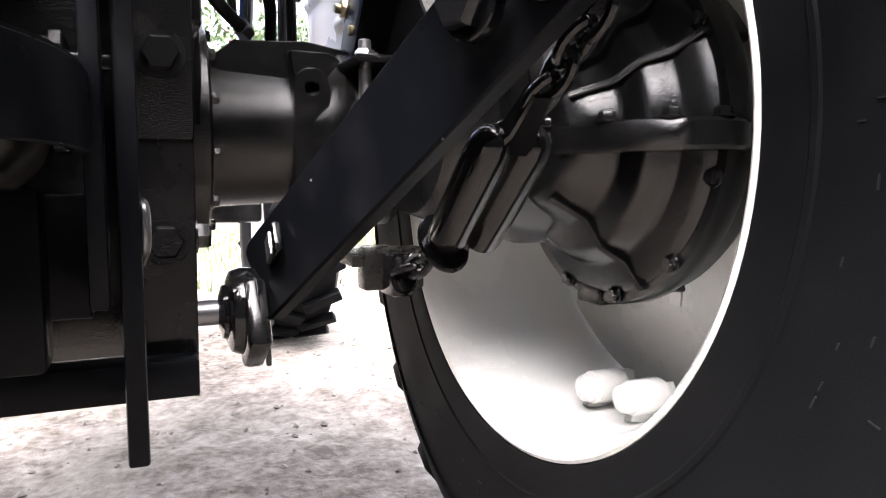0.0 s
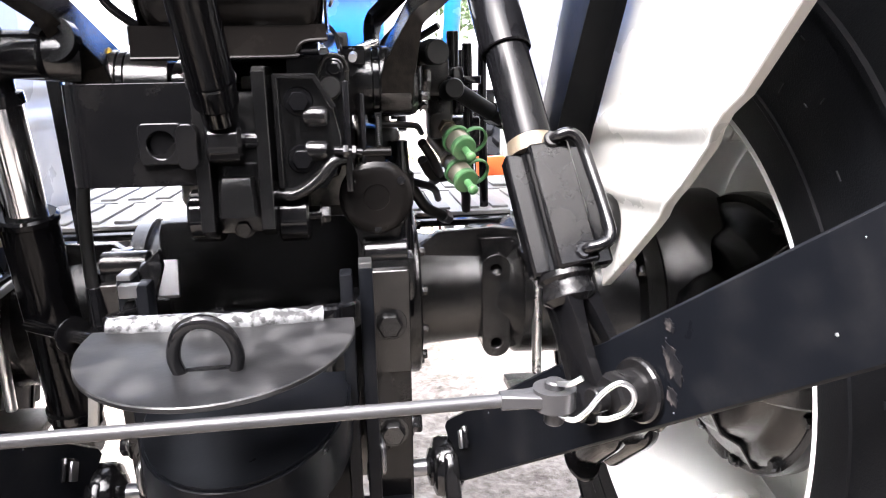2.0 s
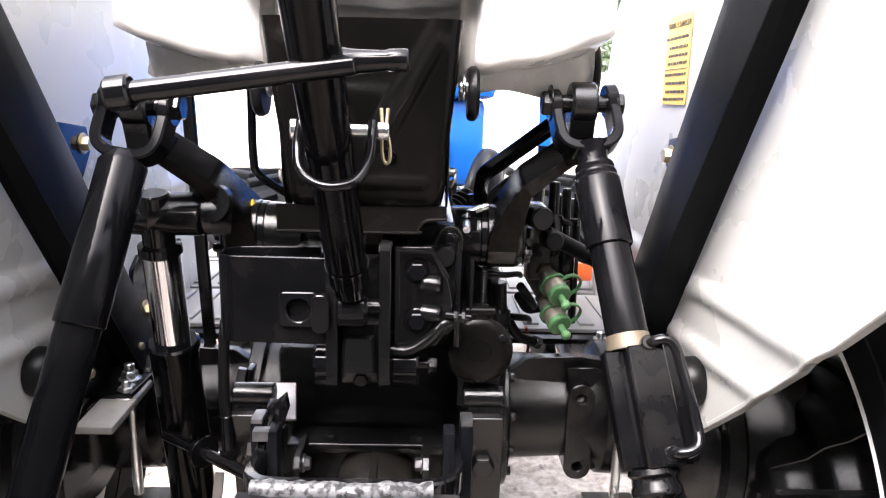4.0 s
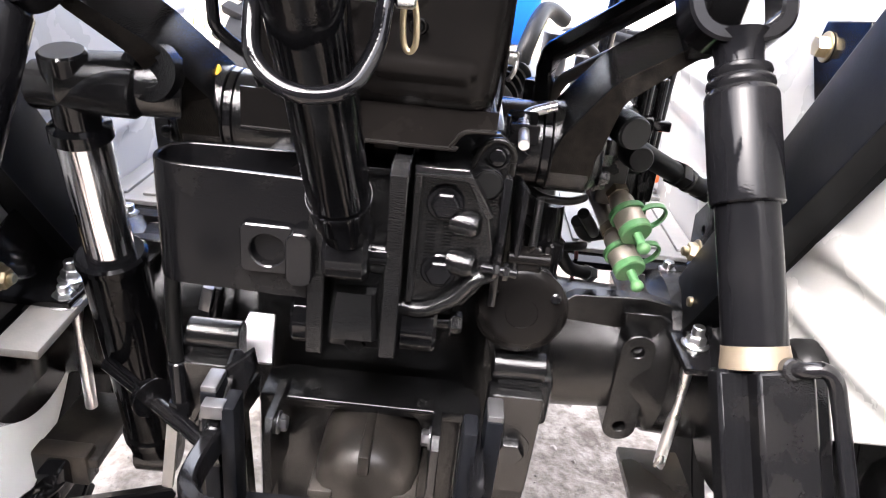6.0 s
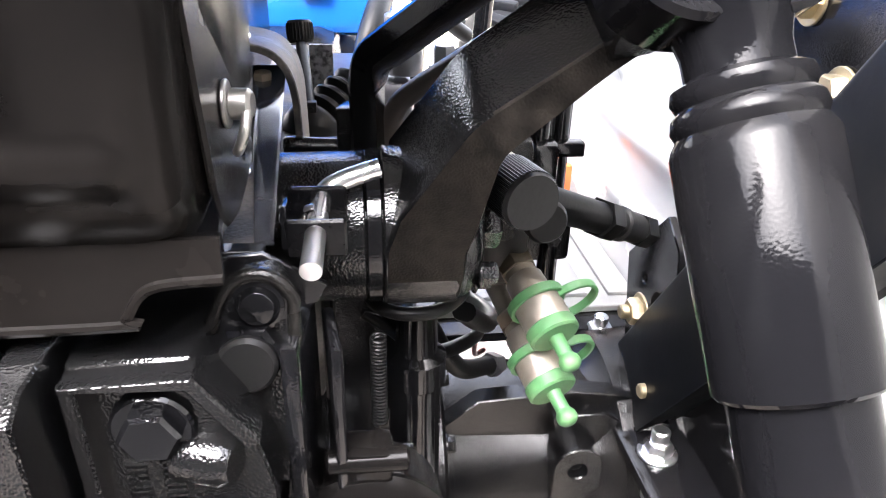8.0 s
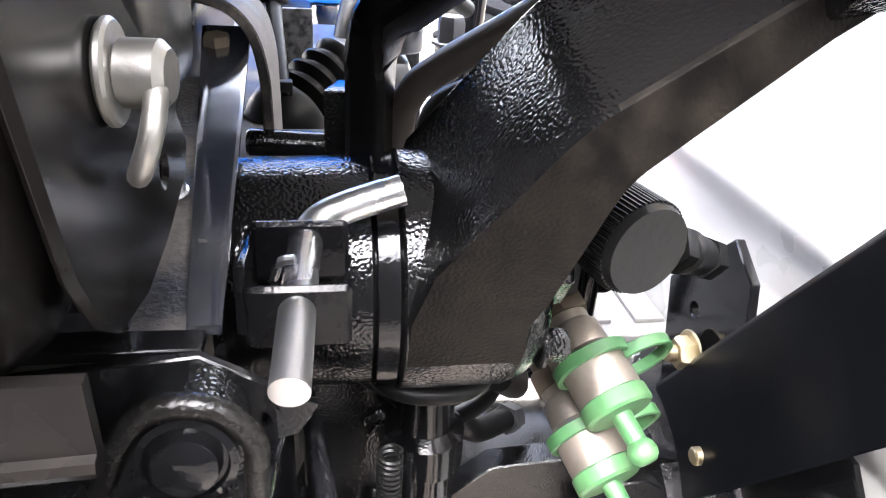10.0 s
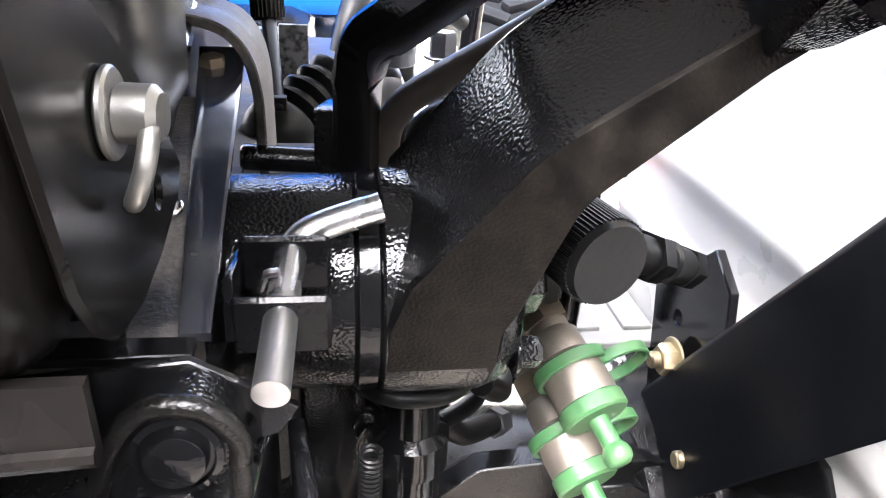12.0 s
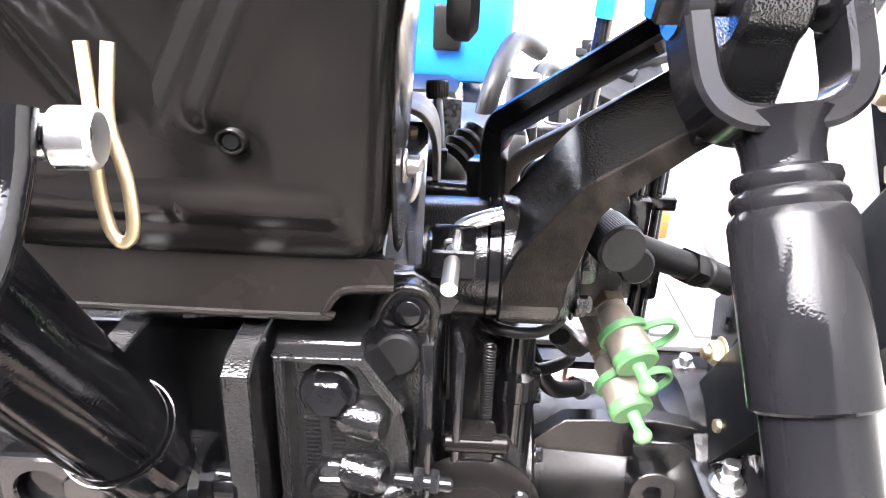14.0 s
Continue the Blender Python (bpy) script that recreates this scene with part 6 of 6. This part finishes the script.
# cross stay between the links
xs_ = thing("cross_stay", (0, -0.495, 0.78), "thin grey steel stay rod with flattened eye ends", "stay rod")
A, C_ = Vector((-0.262, -0.500, 0.812)), Vector((0.254, -0.489, 0.809))
bm = B()
rod(bm, A, C_, 0.0052, seg=16)
part("rod", bm, DULLROD, xs_)
for p, s in ((A, -1), (C_, 1)):
    bm = B()
    loft(bm, [(p - X * s * 0.03, (0, 0.006, 0), (0, 0, 0.006)), (p - X * s * 0.008, (0, 0.009, 0), (0, 0, 0.005)), (p + X * s * 0.004, (0, 0.012, 0), (0, 0, 0.0055))])
    lathe(bm, p + X * s * 0.012 - Z * 0.008, Z, [(0, 0.008), (0, 0.0165), (0.016, 0.0165), (0.016, 0.008)], 28, closed=True)
    rod(bm, p + X * s * 0.012 - Z * 0.022, p + X * s * 0.012 + Z * 0.014, 0.0078, seg=18)
    part("eye", bm, DULLROD, xs_, "flattened steel eye")


# ---- sway stabiliser and check chain ----
def stabiliser(s):
    t = thing("sway_stabiliser", (s * 0.40, -0.2, 0.58), "black telescopic sway stabiliser with a check chain", "stabiliser", "stabilisers")
    a, b = Vector((s * 0.405, -0.377, 0.732)), Vector((s * 0.412, -0.195, 0.580))
    d = (b - a).normalized()
    w = Vector((s, 0, 0))
    w = (w - d * w.dot(d)).normalized()
    n = d.cross(w)
    L = (b - a).length - 0.10
    for k in (-1, 1):
        bm = B()
        lathe(bm, a + d * 0.10 + w * (k * 0.0175), d, [(-0.010, 0), (-0.008, 0.008), (-0.003, 0.014), (0.006, 0.0180), (0.02, 0.0195), (L - 0.012, 0.0190), (L - 0.004, 0.0180), (L - 0.004, 0)], 32)
        part("sleeve", bm, BLACK, t)
    bm = B()
    plate(bm, [(0.024 * math.cos(2 * math.pi * i / 28), 0.033 * math.sin(2 * math.pi * i / 28)) for i in range(28)], 0.006, b - d * 0.002 - w * 0.019, w, n, soft=0.002)
    part("end_plate", bm, BLACK, t)
    bm = B()
    loft(bm, [(a + d * 0.05, w * 0.008, n * 0.008), (a + d * 0.088, w * 0.012, n * 0.010), (a + d * 0.105, w * 0.026, n * 0.014)])
    part("yoke", bm, BLACK, t)
    # chain up to the link and down to the clamp
    def links(p, q, n_links, r=0.0045):
        p, q = Vector(p), Vector(q)
        for i in range(n_links):
            c = p.lerp(q, (i + 0.5) / n_links)
            dd = (q - p).normalized()
            u1 = frame_of(dd)[1] if i % 2 else frame_of(dd)[2]
            L = (q - p).length / n_links * 0.78
            ring = [c + dd * math.cos(a_) * L + u1 * math.sin(a_) * 0.0115 for a_ in (2 * math.pi * j / 16 for j in range(16))]
            bm2 = B()
            sweep(bm2, ring, r, 8, closed=True)
            part("chain_link", bm2, BLACK, t)
    links((s * 0.418, -0.40, 0.752), (s * 0.410, -0.325, 0.688), 4)
    links(b + d * 0.005, (s * 0.408, -0.03, 0.53), 4)
    bm = B()
    block(bm, (s * 0.41, -0.02, 0.53), (0.03, 0.05, 0.05), (0, 0, 0), 0.006)
    bolt(bm, (s * 0.41, -0.045, 0.525), -Y, 0.012, 0.010)
    part("chain_shackle", bm, BLACK, t)
    return t


stabiliser(1)
stabiliser(-1)

# ---- drawbar frame ----
LEAN = Vector((0, -0.13, 1)).normalized()
df = thing("drawbar_hanger", (0, -0.15, 0.45), "black welded drawbar hanger frame with bolted side plates", "drawbar frame")
for s in (1, -1):
    bm = B()
    block(bm, (s * 0.130, -0.188, 0.627), (0.016, 0.034, 0.43), (0, 0, 0), 0.003)
    part("front_rail", bm, SATIN, df)
    bm = B()
    block(bm, (s * 0.108, -0.206, 0.690), (0.014, 0.030, 0.30), (0, 0, 0), 0.003)
    part("inner_rail", bm, SATIN, df)
    bm = B()
    plate(bm, rounded(0.056, 0.375, 0.003), -0.025, (s * 0.157, -0.1015, 0.625), X, LEAN)
    part("side_plate", bm, FLATBLACK, df)
    bm = B()
    plate(bm, rounded(0.056, 0.145, 0.004), -0.012, (s * 0.157, -0.1205, 0.745), X, LEAN)
    part("upper_pad", bm, AXLEBLACK, df)
    for z, y in ((0.745, -0.1205), (0.581, -0.096)):
        bm = B()
        bolt(bm, (s * 0.158, y, z), -Y, 0.0165, 0.012, washer=True)
        part("hex_bolt", bm, CAST, df)
    bm = B()
    rod(bm, (s * 0.13, -0.10, 0.835), (s * 0.185, -0.10, 0.835), 0.016, seg=24)
    block(bm, (s * 0.165, -0.09, 0.80), (0.06, 0.05, 0.06), (0, 0, 0), 0.008)
    part("top_boss", bm, CAST, df)
    bm = B()
    bolt(bm, (s * 0.184, -0.085, 0.585), (s, 0, 0), 0.013, 0.012)
    part("side_bolt", bm, CAST, df)
    bm = B()
    block(bm, (s * 0.130, -0.188, 0.8435), (0.015, 0.030, 0.008), (0, 0, 0), 0.002)
    part("rail_end", bm, STEEL, df, "bare cut steel rail end")
    bm = B()
    sweep(bm, curve_points([(s * 0.137, -0.178, 0.62), (s * 0.141, -0.200, 0.615), (s * 0.141, -0.200, 0.585), (s * 0.137, -0.178, 0.57)], 4), 0.0035, 8)
    part("retaining_clip", bm, STEEL, df, "wire retaining clip")
bm = B()
block(bm, (0, -0.094, 0.4555), (0.366, 0.04, 0.035), (0, 0, 0), 0.003)
part("bottom_plate", bm, SATIN, df)
bm = B()
block(bm, (0, -0.15, 0.575), (0.20, 0.02, 0.10), (0, 0, 0), 0.003)
part("cross_plate", bm, SATIN, df)
bm = B()
block(bm, (0.0, -0.245, 0.565), (0.035, 0.16, 0.025), (0, 0, 0), 0.004)
part("drawbar_tongue", bm, SATIN, df)
bm = B()
block(bm, (0.045, -0.17, 0.56), (0.05, 0.05, 0.14), (0, 0, 0), 0.006)
part("drawbar_block", bm, SATIN, df)
# lower half-round hood
bm = B()
arc = [(0.104 * math.cos(radians(a)), -0.235 - 0.185 * math.sin(radians(a))) for a in range(0, 181, 9)]
plate(bm, [*arc, (-0.104, -0.19), (0.104, -0.19)], 0.006, (0, 0, 0.708), X, Y, soft=0)
rim_ = [(x, y, 0.683) for x, y in [(0.104, -0.19), *arc, (-0.104, -0.19)]]
sweep(bm, rim_, 0, flat=(Z, 0.028, 0.003))
part("lower_hood", bm, SATIN, df, "half-round black steel hood")
bm = B()
rod(bm, (-0.03, -0.26, 0.50), (-0.03, -0.26, 0.705), 0.026, seg=32)
rod(bm, (-0.03, -0.26, 0.50), (-0.03, -0.26, 0.52), 0.034, seg=32)
part("hitch_post", bm, BLACK, df, "round black hitch post")

# ---- pto shield ----
ps = thing("pto_shield", (0, -0.3, 0.75), "scuffed black PTO shield plate with a lifting ring", "shield")
bm = B()
pts = [(-0.120, -0.10, 0.775), (-0.121, -0.20, 0.797), (-0.119, -0.275, 0.814), (-0.106, -0.312, 0.822), (-0.070, -0.326, 0.825), (0.070, -0.326, 0.825), (0.102, -0.312, 0.822), (0.115, -0.275, 0.814), (0.117, -0.20, 0.797), (0.115, -0.10, 0.775)]
sweep(bm, curve_points(pts, 4), 0, flat=(Z, 0.014, 0.007))
part("u_frame", bm, BLACK, ps)
bm = B()
sweep(bm, [(-0.104 + 0.0048 * i, -0.334 - 0.004 * math.sin(math.pi * i / 40), 0.8325) for i in range(41)], 0.0095, 12)
for v in bm.verts:
    k = noise.noise(v.co * 55) * 0.0030 + noise.noise(v.co * 160) * 0.0014
    v.co += Vector((0, k, k))
part("weld_edge", bm, SCUFF, ps, "rough white-scuffed weld bead")
bm = B()
half = [(-0.001 - 0.118 * math.cos(radians(a)), -0.020 - 0.137 * math.sin(radians(a))) for a in range(0, 181, 6)]
vv = Vector((0, 0.995, 0.04)).normalized()
plate(bm, [(-0.118, 0.0), *half, (0.116, 0.0)], 0.005, (0, -0.337, 0.826), X, vv, soft=0.001)
part("plate", bm, SHIELD, ps, "half-round grey-black plate")
bm = B()
c = Vector((0.002, -0.434, 0.822))
ring = [c + Vector((-0.020, 0, 0.0)), c + Vector((-0.024, -0.004, 0.020)), c + Vector((-0.016, -0.010, 0.042)), c + Vector((0.0, -0.013, 0.050)), c + Vector((0.016, -0.010, 0.042)), c + Vector((0.024, -0.004, 0.020)), c + Vector((0.020, 0, 0.0))]
sweep(bm, curve_points(ring, 5), 0.0055, 14)
block(bm, c + Vector((0, 0.0, 0.0)), (0.052, 0.016, 0.010), (20, 0, 0), 0.004)
part("lifting_ring", bm, BLACK, ps, "black D-shaped lifting ring")
# rubber bumper, plates and square bar seen beside the shield
bt = thing("drawbar_side_bracket", (-0.15, -0.1, 0.75), "black side bracket with square bar ends and bright plate", "bracket")
bm = B()
block(bm, (-0.123, -0.177, 0.806), (0.012, 0.10, 0.05), (20, 0, 0), 0.002)
part("square_bar", bm, BLACK, bt)
bm = B()
block(bm, (-0.121, -0.214, 0.8335), (0.020, 0.014, 0.014), (0, 0, 0), 0.001)
part("bar_end", bm, STEEL, bt, "bare square bar end")
bm = B()
plate(bm, [(-0.024, -0.032), (0.026, -0.032), (0.018, 0.026), (-0.012, 0.026)], 0.006, (-0.133, -0.044, 0.800), X, (0, 0.75, 0.66))
part("bright_plate", bm, STEEL, bt, "bright bare steel plate")
bm = B()
plate(bm, [(-0.156, 0.765), (-0.151, 0.800), (-0.129, 0.840), (-0.100, 0.866), (-0.097, 0.846), (-0.112, 0.800), (-0.125, 0.745), (-0.133, 0.730), (-0.135, 0.760), (-0.128, 0.800), (-0.115, 0.830), (-0.120, 0.836), (-0.136, 0.808), (-0.142, 0.765)], 0.012, (0, -0.158, 0), X, Z, soft=0.0015)
part("hook_plate", bm, BLACK, bt, "black hooked latch plate")
bm = B()
block(bm, (-0.1455, -0.171, 0.790), (0.012, 0.006, 0.016), (0, 8, 0), 0.001)
part("hook_tip", bm, STEEL, bt, "bare filed hook tip")
bm = B()
block(bm, (-0.218, -0.10, 0.665), (0.013, 0.006, 0.10), (0, 8, 0), 0.001)
part("flat_bar", bm, GREYBAR, bt, "pale flat steel bar")
bm = B()
block(bm, (-0.203, 0.015, 0.77), (0.010, 0.030, 0.12), (0, 12, 0), 0.002)
block(bm, (-0.18, 0.025, 0.74), (0.09, 0.05, 0.03), (0, 0, 0), 0.004)
part("side_strip", bm, BLACK, bt)
bm = B()
block(bm, (-0.2035, -0.001, 0.816), (0.013, 0.010, 0.032), (0, 12, 0), 0.001)
part("strip_edge", bm, STEEL, bt, "bare steel strip edge")


# ---- driver platform ----
def platform(s):
    t = thing("foot_platform", (s * 0.42, 0.5, 0.78), "steel foot platform with a pale ribbed rubber mat", "platform", "foot platforms")
    bm = B()
    block(bm, (s * 0.36, 0.66, 0.80), (0.36, 0.86, 0.012), (0, 0, 0), 0.003)
    part("tray", bm, BLACK, t)
    for k in range(3):
        bm = B()
        outline = rounded(0.34, 0.24, 0.03)
        plate(bm, outline, 0.008, (s * 0.36, 0.38 + 0.26 * k, 0.807), X, Y)
        part("mat_pad", bm, MAT, t, "grey rubber mat pad")
        bm = B()
        for j in range(6):
            block(bm, (s * (0.225 + j * 0.054), 0.38 + 0.26 * k, 0.817), (0.030, 0.20, 0.006), (0, 0, 0), 0.003)
        part("mat_rib", bm, MAT, t)
    return t


platform(1)
platform(-1)

# orange side marker on a post
om = thing("side_marker", (0.42, 0.53, 0.81), "orange ribbed plastic marker lamp on a black post", "marker lamp")
bm = B()
block(bm, (0.418, 0.53, 0.862), (0.062, 0.022, 0.042), (0, 0, 8), 0.004)
part("lens", bm, ORANGE, om)
bm = B()
for k in range(6):
    block(bm, (0.394 + k * 0.0098, 0.5185 + k * 0.0014, 0.866), (0.003, 0.004, 0.03), (0, 0, 8), 0.0008)
part("lens_rib", bm, ORANGE, om)
bm = B()
rod(bm, (0.395, 0.545, 0.80), (0.395, 0.545, 1.02), 0.010, seg=16)
block(bm, (0.405, 0.55, 1.0), (0.05, 0.02, 0.05), (0, 0, 0), 0.004)
part("post", bm, BLACK, om)

# ---- tractor nose: blue dash and hood ----
nose = thing("tractor_nose", (0, 1.3, 0.6), "bright blue painted dash cover and hood of the tractor", "tractor hood")
bm = B()
block(bm, (0.050, 0.80, 1.325), (0.36, 0.30, 0.17), (0, 0, 0), 0.02)
block(bm, (0.045, 0.82, 1.135), (0.325, 0.28, 0.21), (0, 0, 0), 0.02)
part("dash_cover", bm, BLUE, nose)
# Raised black block that paints in the dark inside of a slot.
bm = B()
block(bm, (0.10, 0.678, 1.12), (0.045, 0.02, 0.07), (0, 0, 0), 0.012)
part("slot_shade_block", bm, HOSE, nose, "black block standing for the shade in a dash cover slot")
bm = B()
block(bm, (-0.02, 1.75, 1.18), (0.38, 1.5, 0.38), (0, 0, 0), 0.05)
part("hood", bm, BLUE, nose)
bm = B()
block(bm, (0.0, 1.5, 0.82), (0.34, 1.7, 0.40), (0, 0, 0), 0.04)
block(bm, (0.0, 0.85, 0.92), (0.26, 0.5, 0.25), (0, 0, 0), 0.03)
part("engine_block", bm, CAST, nose, "black engine block")
bm = B()
rod(bm, (0.388, 0.913, 1.12), (0.40, 0.90, 1.34), 0.022, seg=20)
part("side_post", bm, BLUE, nose, "blue upright post")
bm = B()
rod(bm, (0.372, 0.93, 0.81), (0.388, 0.913, 1.125), 0.016, seg=20)
part("post_foot", bm, BLACK, nose, "black post foot")
bm = B()
block(bm, (0.0, 2.15, 0.55), (1.2, 0.12, 0.12), (0, 0, 0), 0.02)
part("front_axle", bm, CAST, nose, "black front axle beam")
bm = B()
sweep(bm, curve_points([(0.15, 0.42, 1.0), (0.17, 0.46, 1.08), (0.20, 0.55, 1.12), (0.24, 0.6, 1.10)], 5), 0.014, 12)
part("steering_hose", bm, HOSE, nose, "black rubber hose")
bm = B()
sweep(bm, curve_points([(0.22, 0.42, 0.95), (0.22, 0.45, 1.05), (0.24, 0.52, 1.09), (0.30, 0.58, 1.05)], 5), 0.010, 12)
part("return_hose", bm, HOSE, nose, "thin black hose")
bm = B()
block(bm, (0.16, 0.42, 1.02), (0.10, 0.16, 0.05), (0, 0, 0), 0.01)
rod(bm, (0.20, 0.36, 1.05), (0.20, 0.36, 1.11), 0.02, seg=20)
bolt(bm, (0.24, 0.34, 1.06), Z, 0.012, 0.02)
part("steering_valve", bm, STEEL, nose, "grey cast steering valve")
bm = B()
rod(bm, (-0.172, 0.0, 1.05), (-0.182, -0.02, 1.088), 0.013, seg=16)
part("yellow_cap", bm, YELLOW, nose, "yellow plastic plug")


def front_wheel(s):
    t = thing("front_wheel", (s * 0.70, 2.15, 0), "small black lugged front tyre on a cream rim", "wheel", "front wheels")
    o, ax = (s * 0.70, 2.15, 0.46), (s, 0, 0)
    bm = B()
    lathe(bm, o, ax, [(-0.10, 0.24), (-0.135, 0.30), (-0.14, 0.36), (-0.115, 0.41), (-0.06, 0.43), (0.06, 0.43), (0.115, 0.41), (0.14, 0.36), (0.135, 0.30), (0.10, 0.24)], 72)
    ty = part("tyre", bm, RUBBER, t)
    bm = B()
    lathe(bm, o, ax, [(-0.105, 0.25), (-0.10, 0.235), (-0.05, 0.215), (0.05, 0.215), (0.10, 0.25), (0.06, 0.20), (0.03, 0.19), (0.03, 0.0), (0.02, 0), (0.02, 0.18)], 48)
    part("rim", bm, RIMPAINT, t, "cream rim")
    lug = None
    for i in range(20):
        for side in (1, -1):
            if lug is None:
                tb = B()
                block(tb, (0.065, 0, 0.438), (0.15, 0.045, 0.035), (0, 0, 28), 0.006)
                lug = finish(tb, "lug", RUBBER)
            ob = new("lug", lug)
            ob.parent = ty
            ob.matrix_basis = Matrix.Translation((0, 0, 0.46)) @ Matrix.Rotation(2 * math.pi * (i + (0.5 if side < 0 else 0)) / 20, 4, "X") @ Matrix.Diagonal((side, 1, 1, 1))
    return t


front_wheel(1)
front_wheel(-1)

# levers by the seat
lv = thing("hand_lever", (0.30, 0.25, 0.8), "thin black hand lever rising beside the fender", "lever")
bm = B()
sweep(bm, curve_points([(0.36, 0.30, 0.81), (0.355, 0.28, 1.1), (0.36, 0.22, 1.28), (0.345, 0.20, 1.36), (0.33, 0.19, 1.55)], 6), 0.008, 12)
part("stem", bm, BLACK, lv)
lv2 = thing("hand_lever", (-0.30, 0.2, 0.8), "black flat hand lever with a yellow grip", "lever")
bm = B()
sweep(bm, [(-0.30, 0.16, 0.81), (-0.30, 0.10, 1.32)], 0, flat=(X, 0.010, 0.005))
part("stem", bm, BLACK, lv2)
bm = B()
block(bm, (-0.30, 0.095, 1.345), (0.040, 0.022, 0.06), (0, 0, 0), 0.005)
part("grip", bm, YELLOW, lv2, "yellow plastic grip")


# ---- yard background ----
wl = thing("boundary_wall", (0, 14, 0), "whitewashed yard wall with pillars", "wall")
bm = B()
block(bm, (0, 14, 0.9), (30, 0.22, 1.9), (0, 0, 0), 0.01)
part("wall_panel", bm, WALL, wl)
for k in range(11):
    bm = B()
    block(bm, (-14 + 2.8 * k, 13.86, 1.0), (0.35, 0.35, 2.1), (0, 0, 0), 0.02)
    part("pillar", bm, WALL, wl)
hs = thing("white_house", (-7, 24, 0), "low white house with dark windows", "house")
bm = B()
block(bm, (-7, 24, 2.0), (16, 6, 4.2), (0, 0, 0), 0.02)
part("wall", bm, WALL, hs)
bm = B()
block(bm, (-7, 24, 4.2), (16.6, 6.6, 0.25), (0, 0, 0), 0.03)
part("roof", bm, WALL, hs)
for k in range(6):
    bm = B()
    block(bm, (-13.5 + 2.5 * k, 20.98, 2.2), (1.0, 0.1, 1.3), (0, 0, 0), 0.01)
    part("window", bm, DARKGAP, hs)


def tree(x, y, h, seed):
    r = random.Random(seed)
    t = thing("tree", (x, y, 0), "leafy green tree beyond the yard", "tree", "trees beyond the yard")
    bm = B()
    lathe(bm, (x, y, -0.1), (0.03, 0.02, 1), [(0, 0), (0, 0.22), (h * 0.25, 0.15), (h * 0.55, 0.09), (h * 0.8, 0.03), (h * 0.8, 0)], 12)
    tips = []
    for k in range(9):
        q, z = r.uniform(0, 6.28), h * r.uniform(0.3, 0.65)
        L = h * r.uniform(0.2, 0.36)
        e = Vector((x + math.cos(q) * L, y + math.sin(q) * L, z + L * 0.7))
        rod(bm, (x, y, z), e, 0.06, 0.02, seg=8)
        tips += [e, Vector((x, y, z)).lerp(e, 0.6)]
    part("trunk", bm, BARK, t)
    v, f = [], []
    tips.append(Vector((x, y, h * 0.8)))
    for p in tips:
        for _ in range(190):
            c = p + Vector((r.gauss(0, 0.55), r.gauss(0, 0.55), r.gauss(0, 0.42)))
            a = Vector((r.gauss(0, 1), r.gauss(0, 1), r.gauss(0, 1))).normalized() * r.uniform(0.07, 0.13)
            b = a.orthogonal().normalized() * r.uniform(0.04, 0.07)
            k = len(v)
            v += [c - a, c + b, c + a, c - b]
            f.append((k, k + 1, k + 2, k + 3))
    m = bpy.data.meshes.new("crown")
    m.from_pydata([Vector(q) - Vector((x, y, 0)) for q in v], [], f)
    m.materials.append(LEAF)
    ob = new("crown", m)
    ob.parent = t
    return t


for x, y, h, sd in ((3.4, 17, 5.5, 1), (6.5, 19, 6.5, 2), (10.5, 16.5, 5.0, 3), (-2.0, 18.0, 5.5, 4)):
    tree(x, y, h, sd)


# plain near-black wall, unseen, added behind the eye to darken reflections
bm = B()
block(bm, (1.0, -2.8, 1.5), (15.0, 0.25, 3.2), (0, 0, 0), 0.01)
solo("unseen_dark_wall", bm, material("unseen_wall_black", (0.022, 0.021, 0.02), 0.9, bump=0.4, grain=25, vary=0.3), "dark wall added unseen behind the eye to darken reflections", "wall", kind="structure")
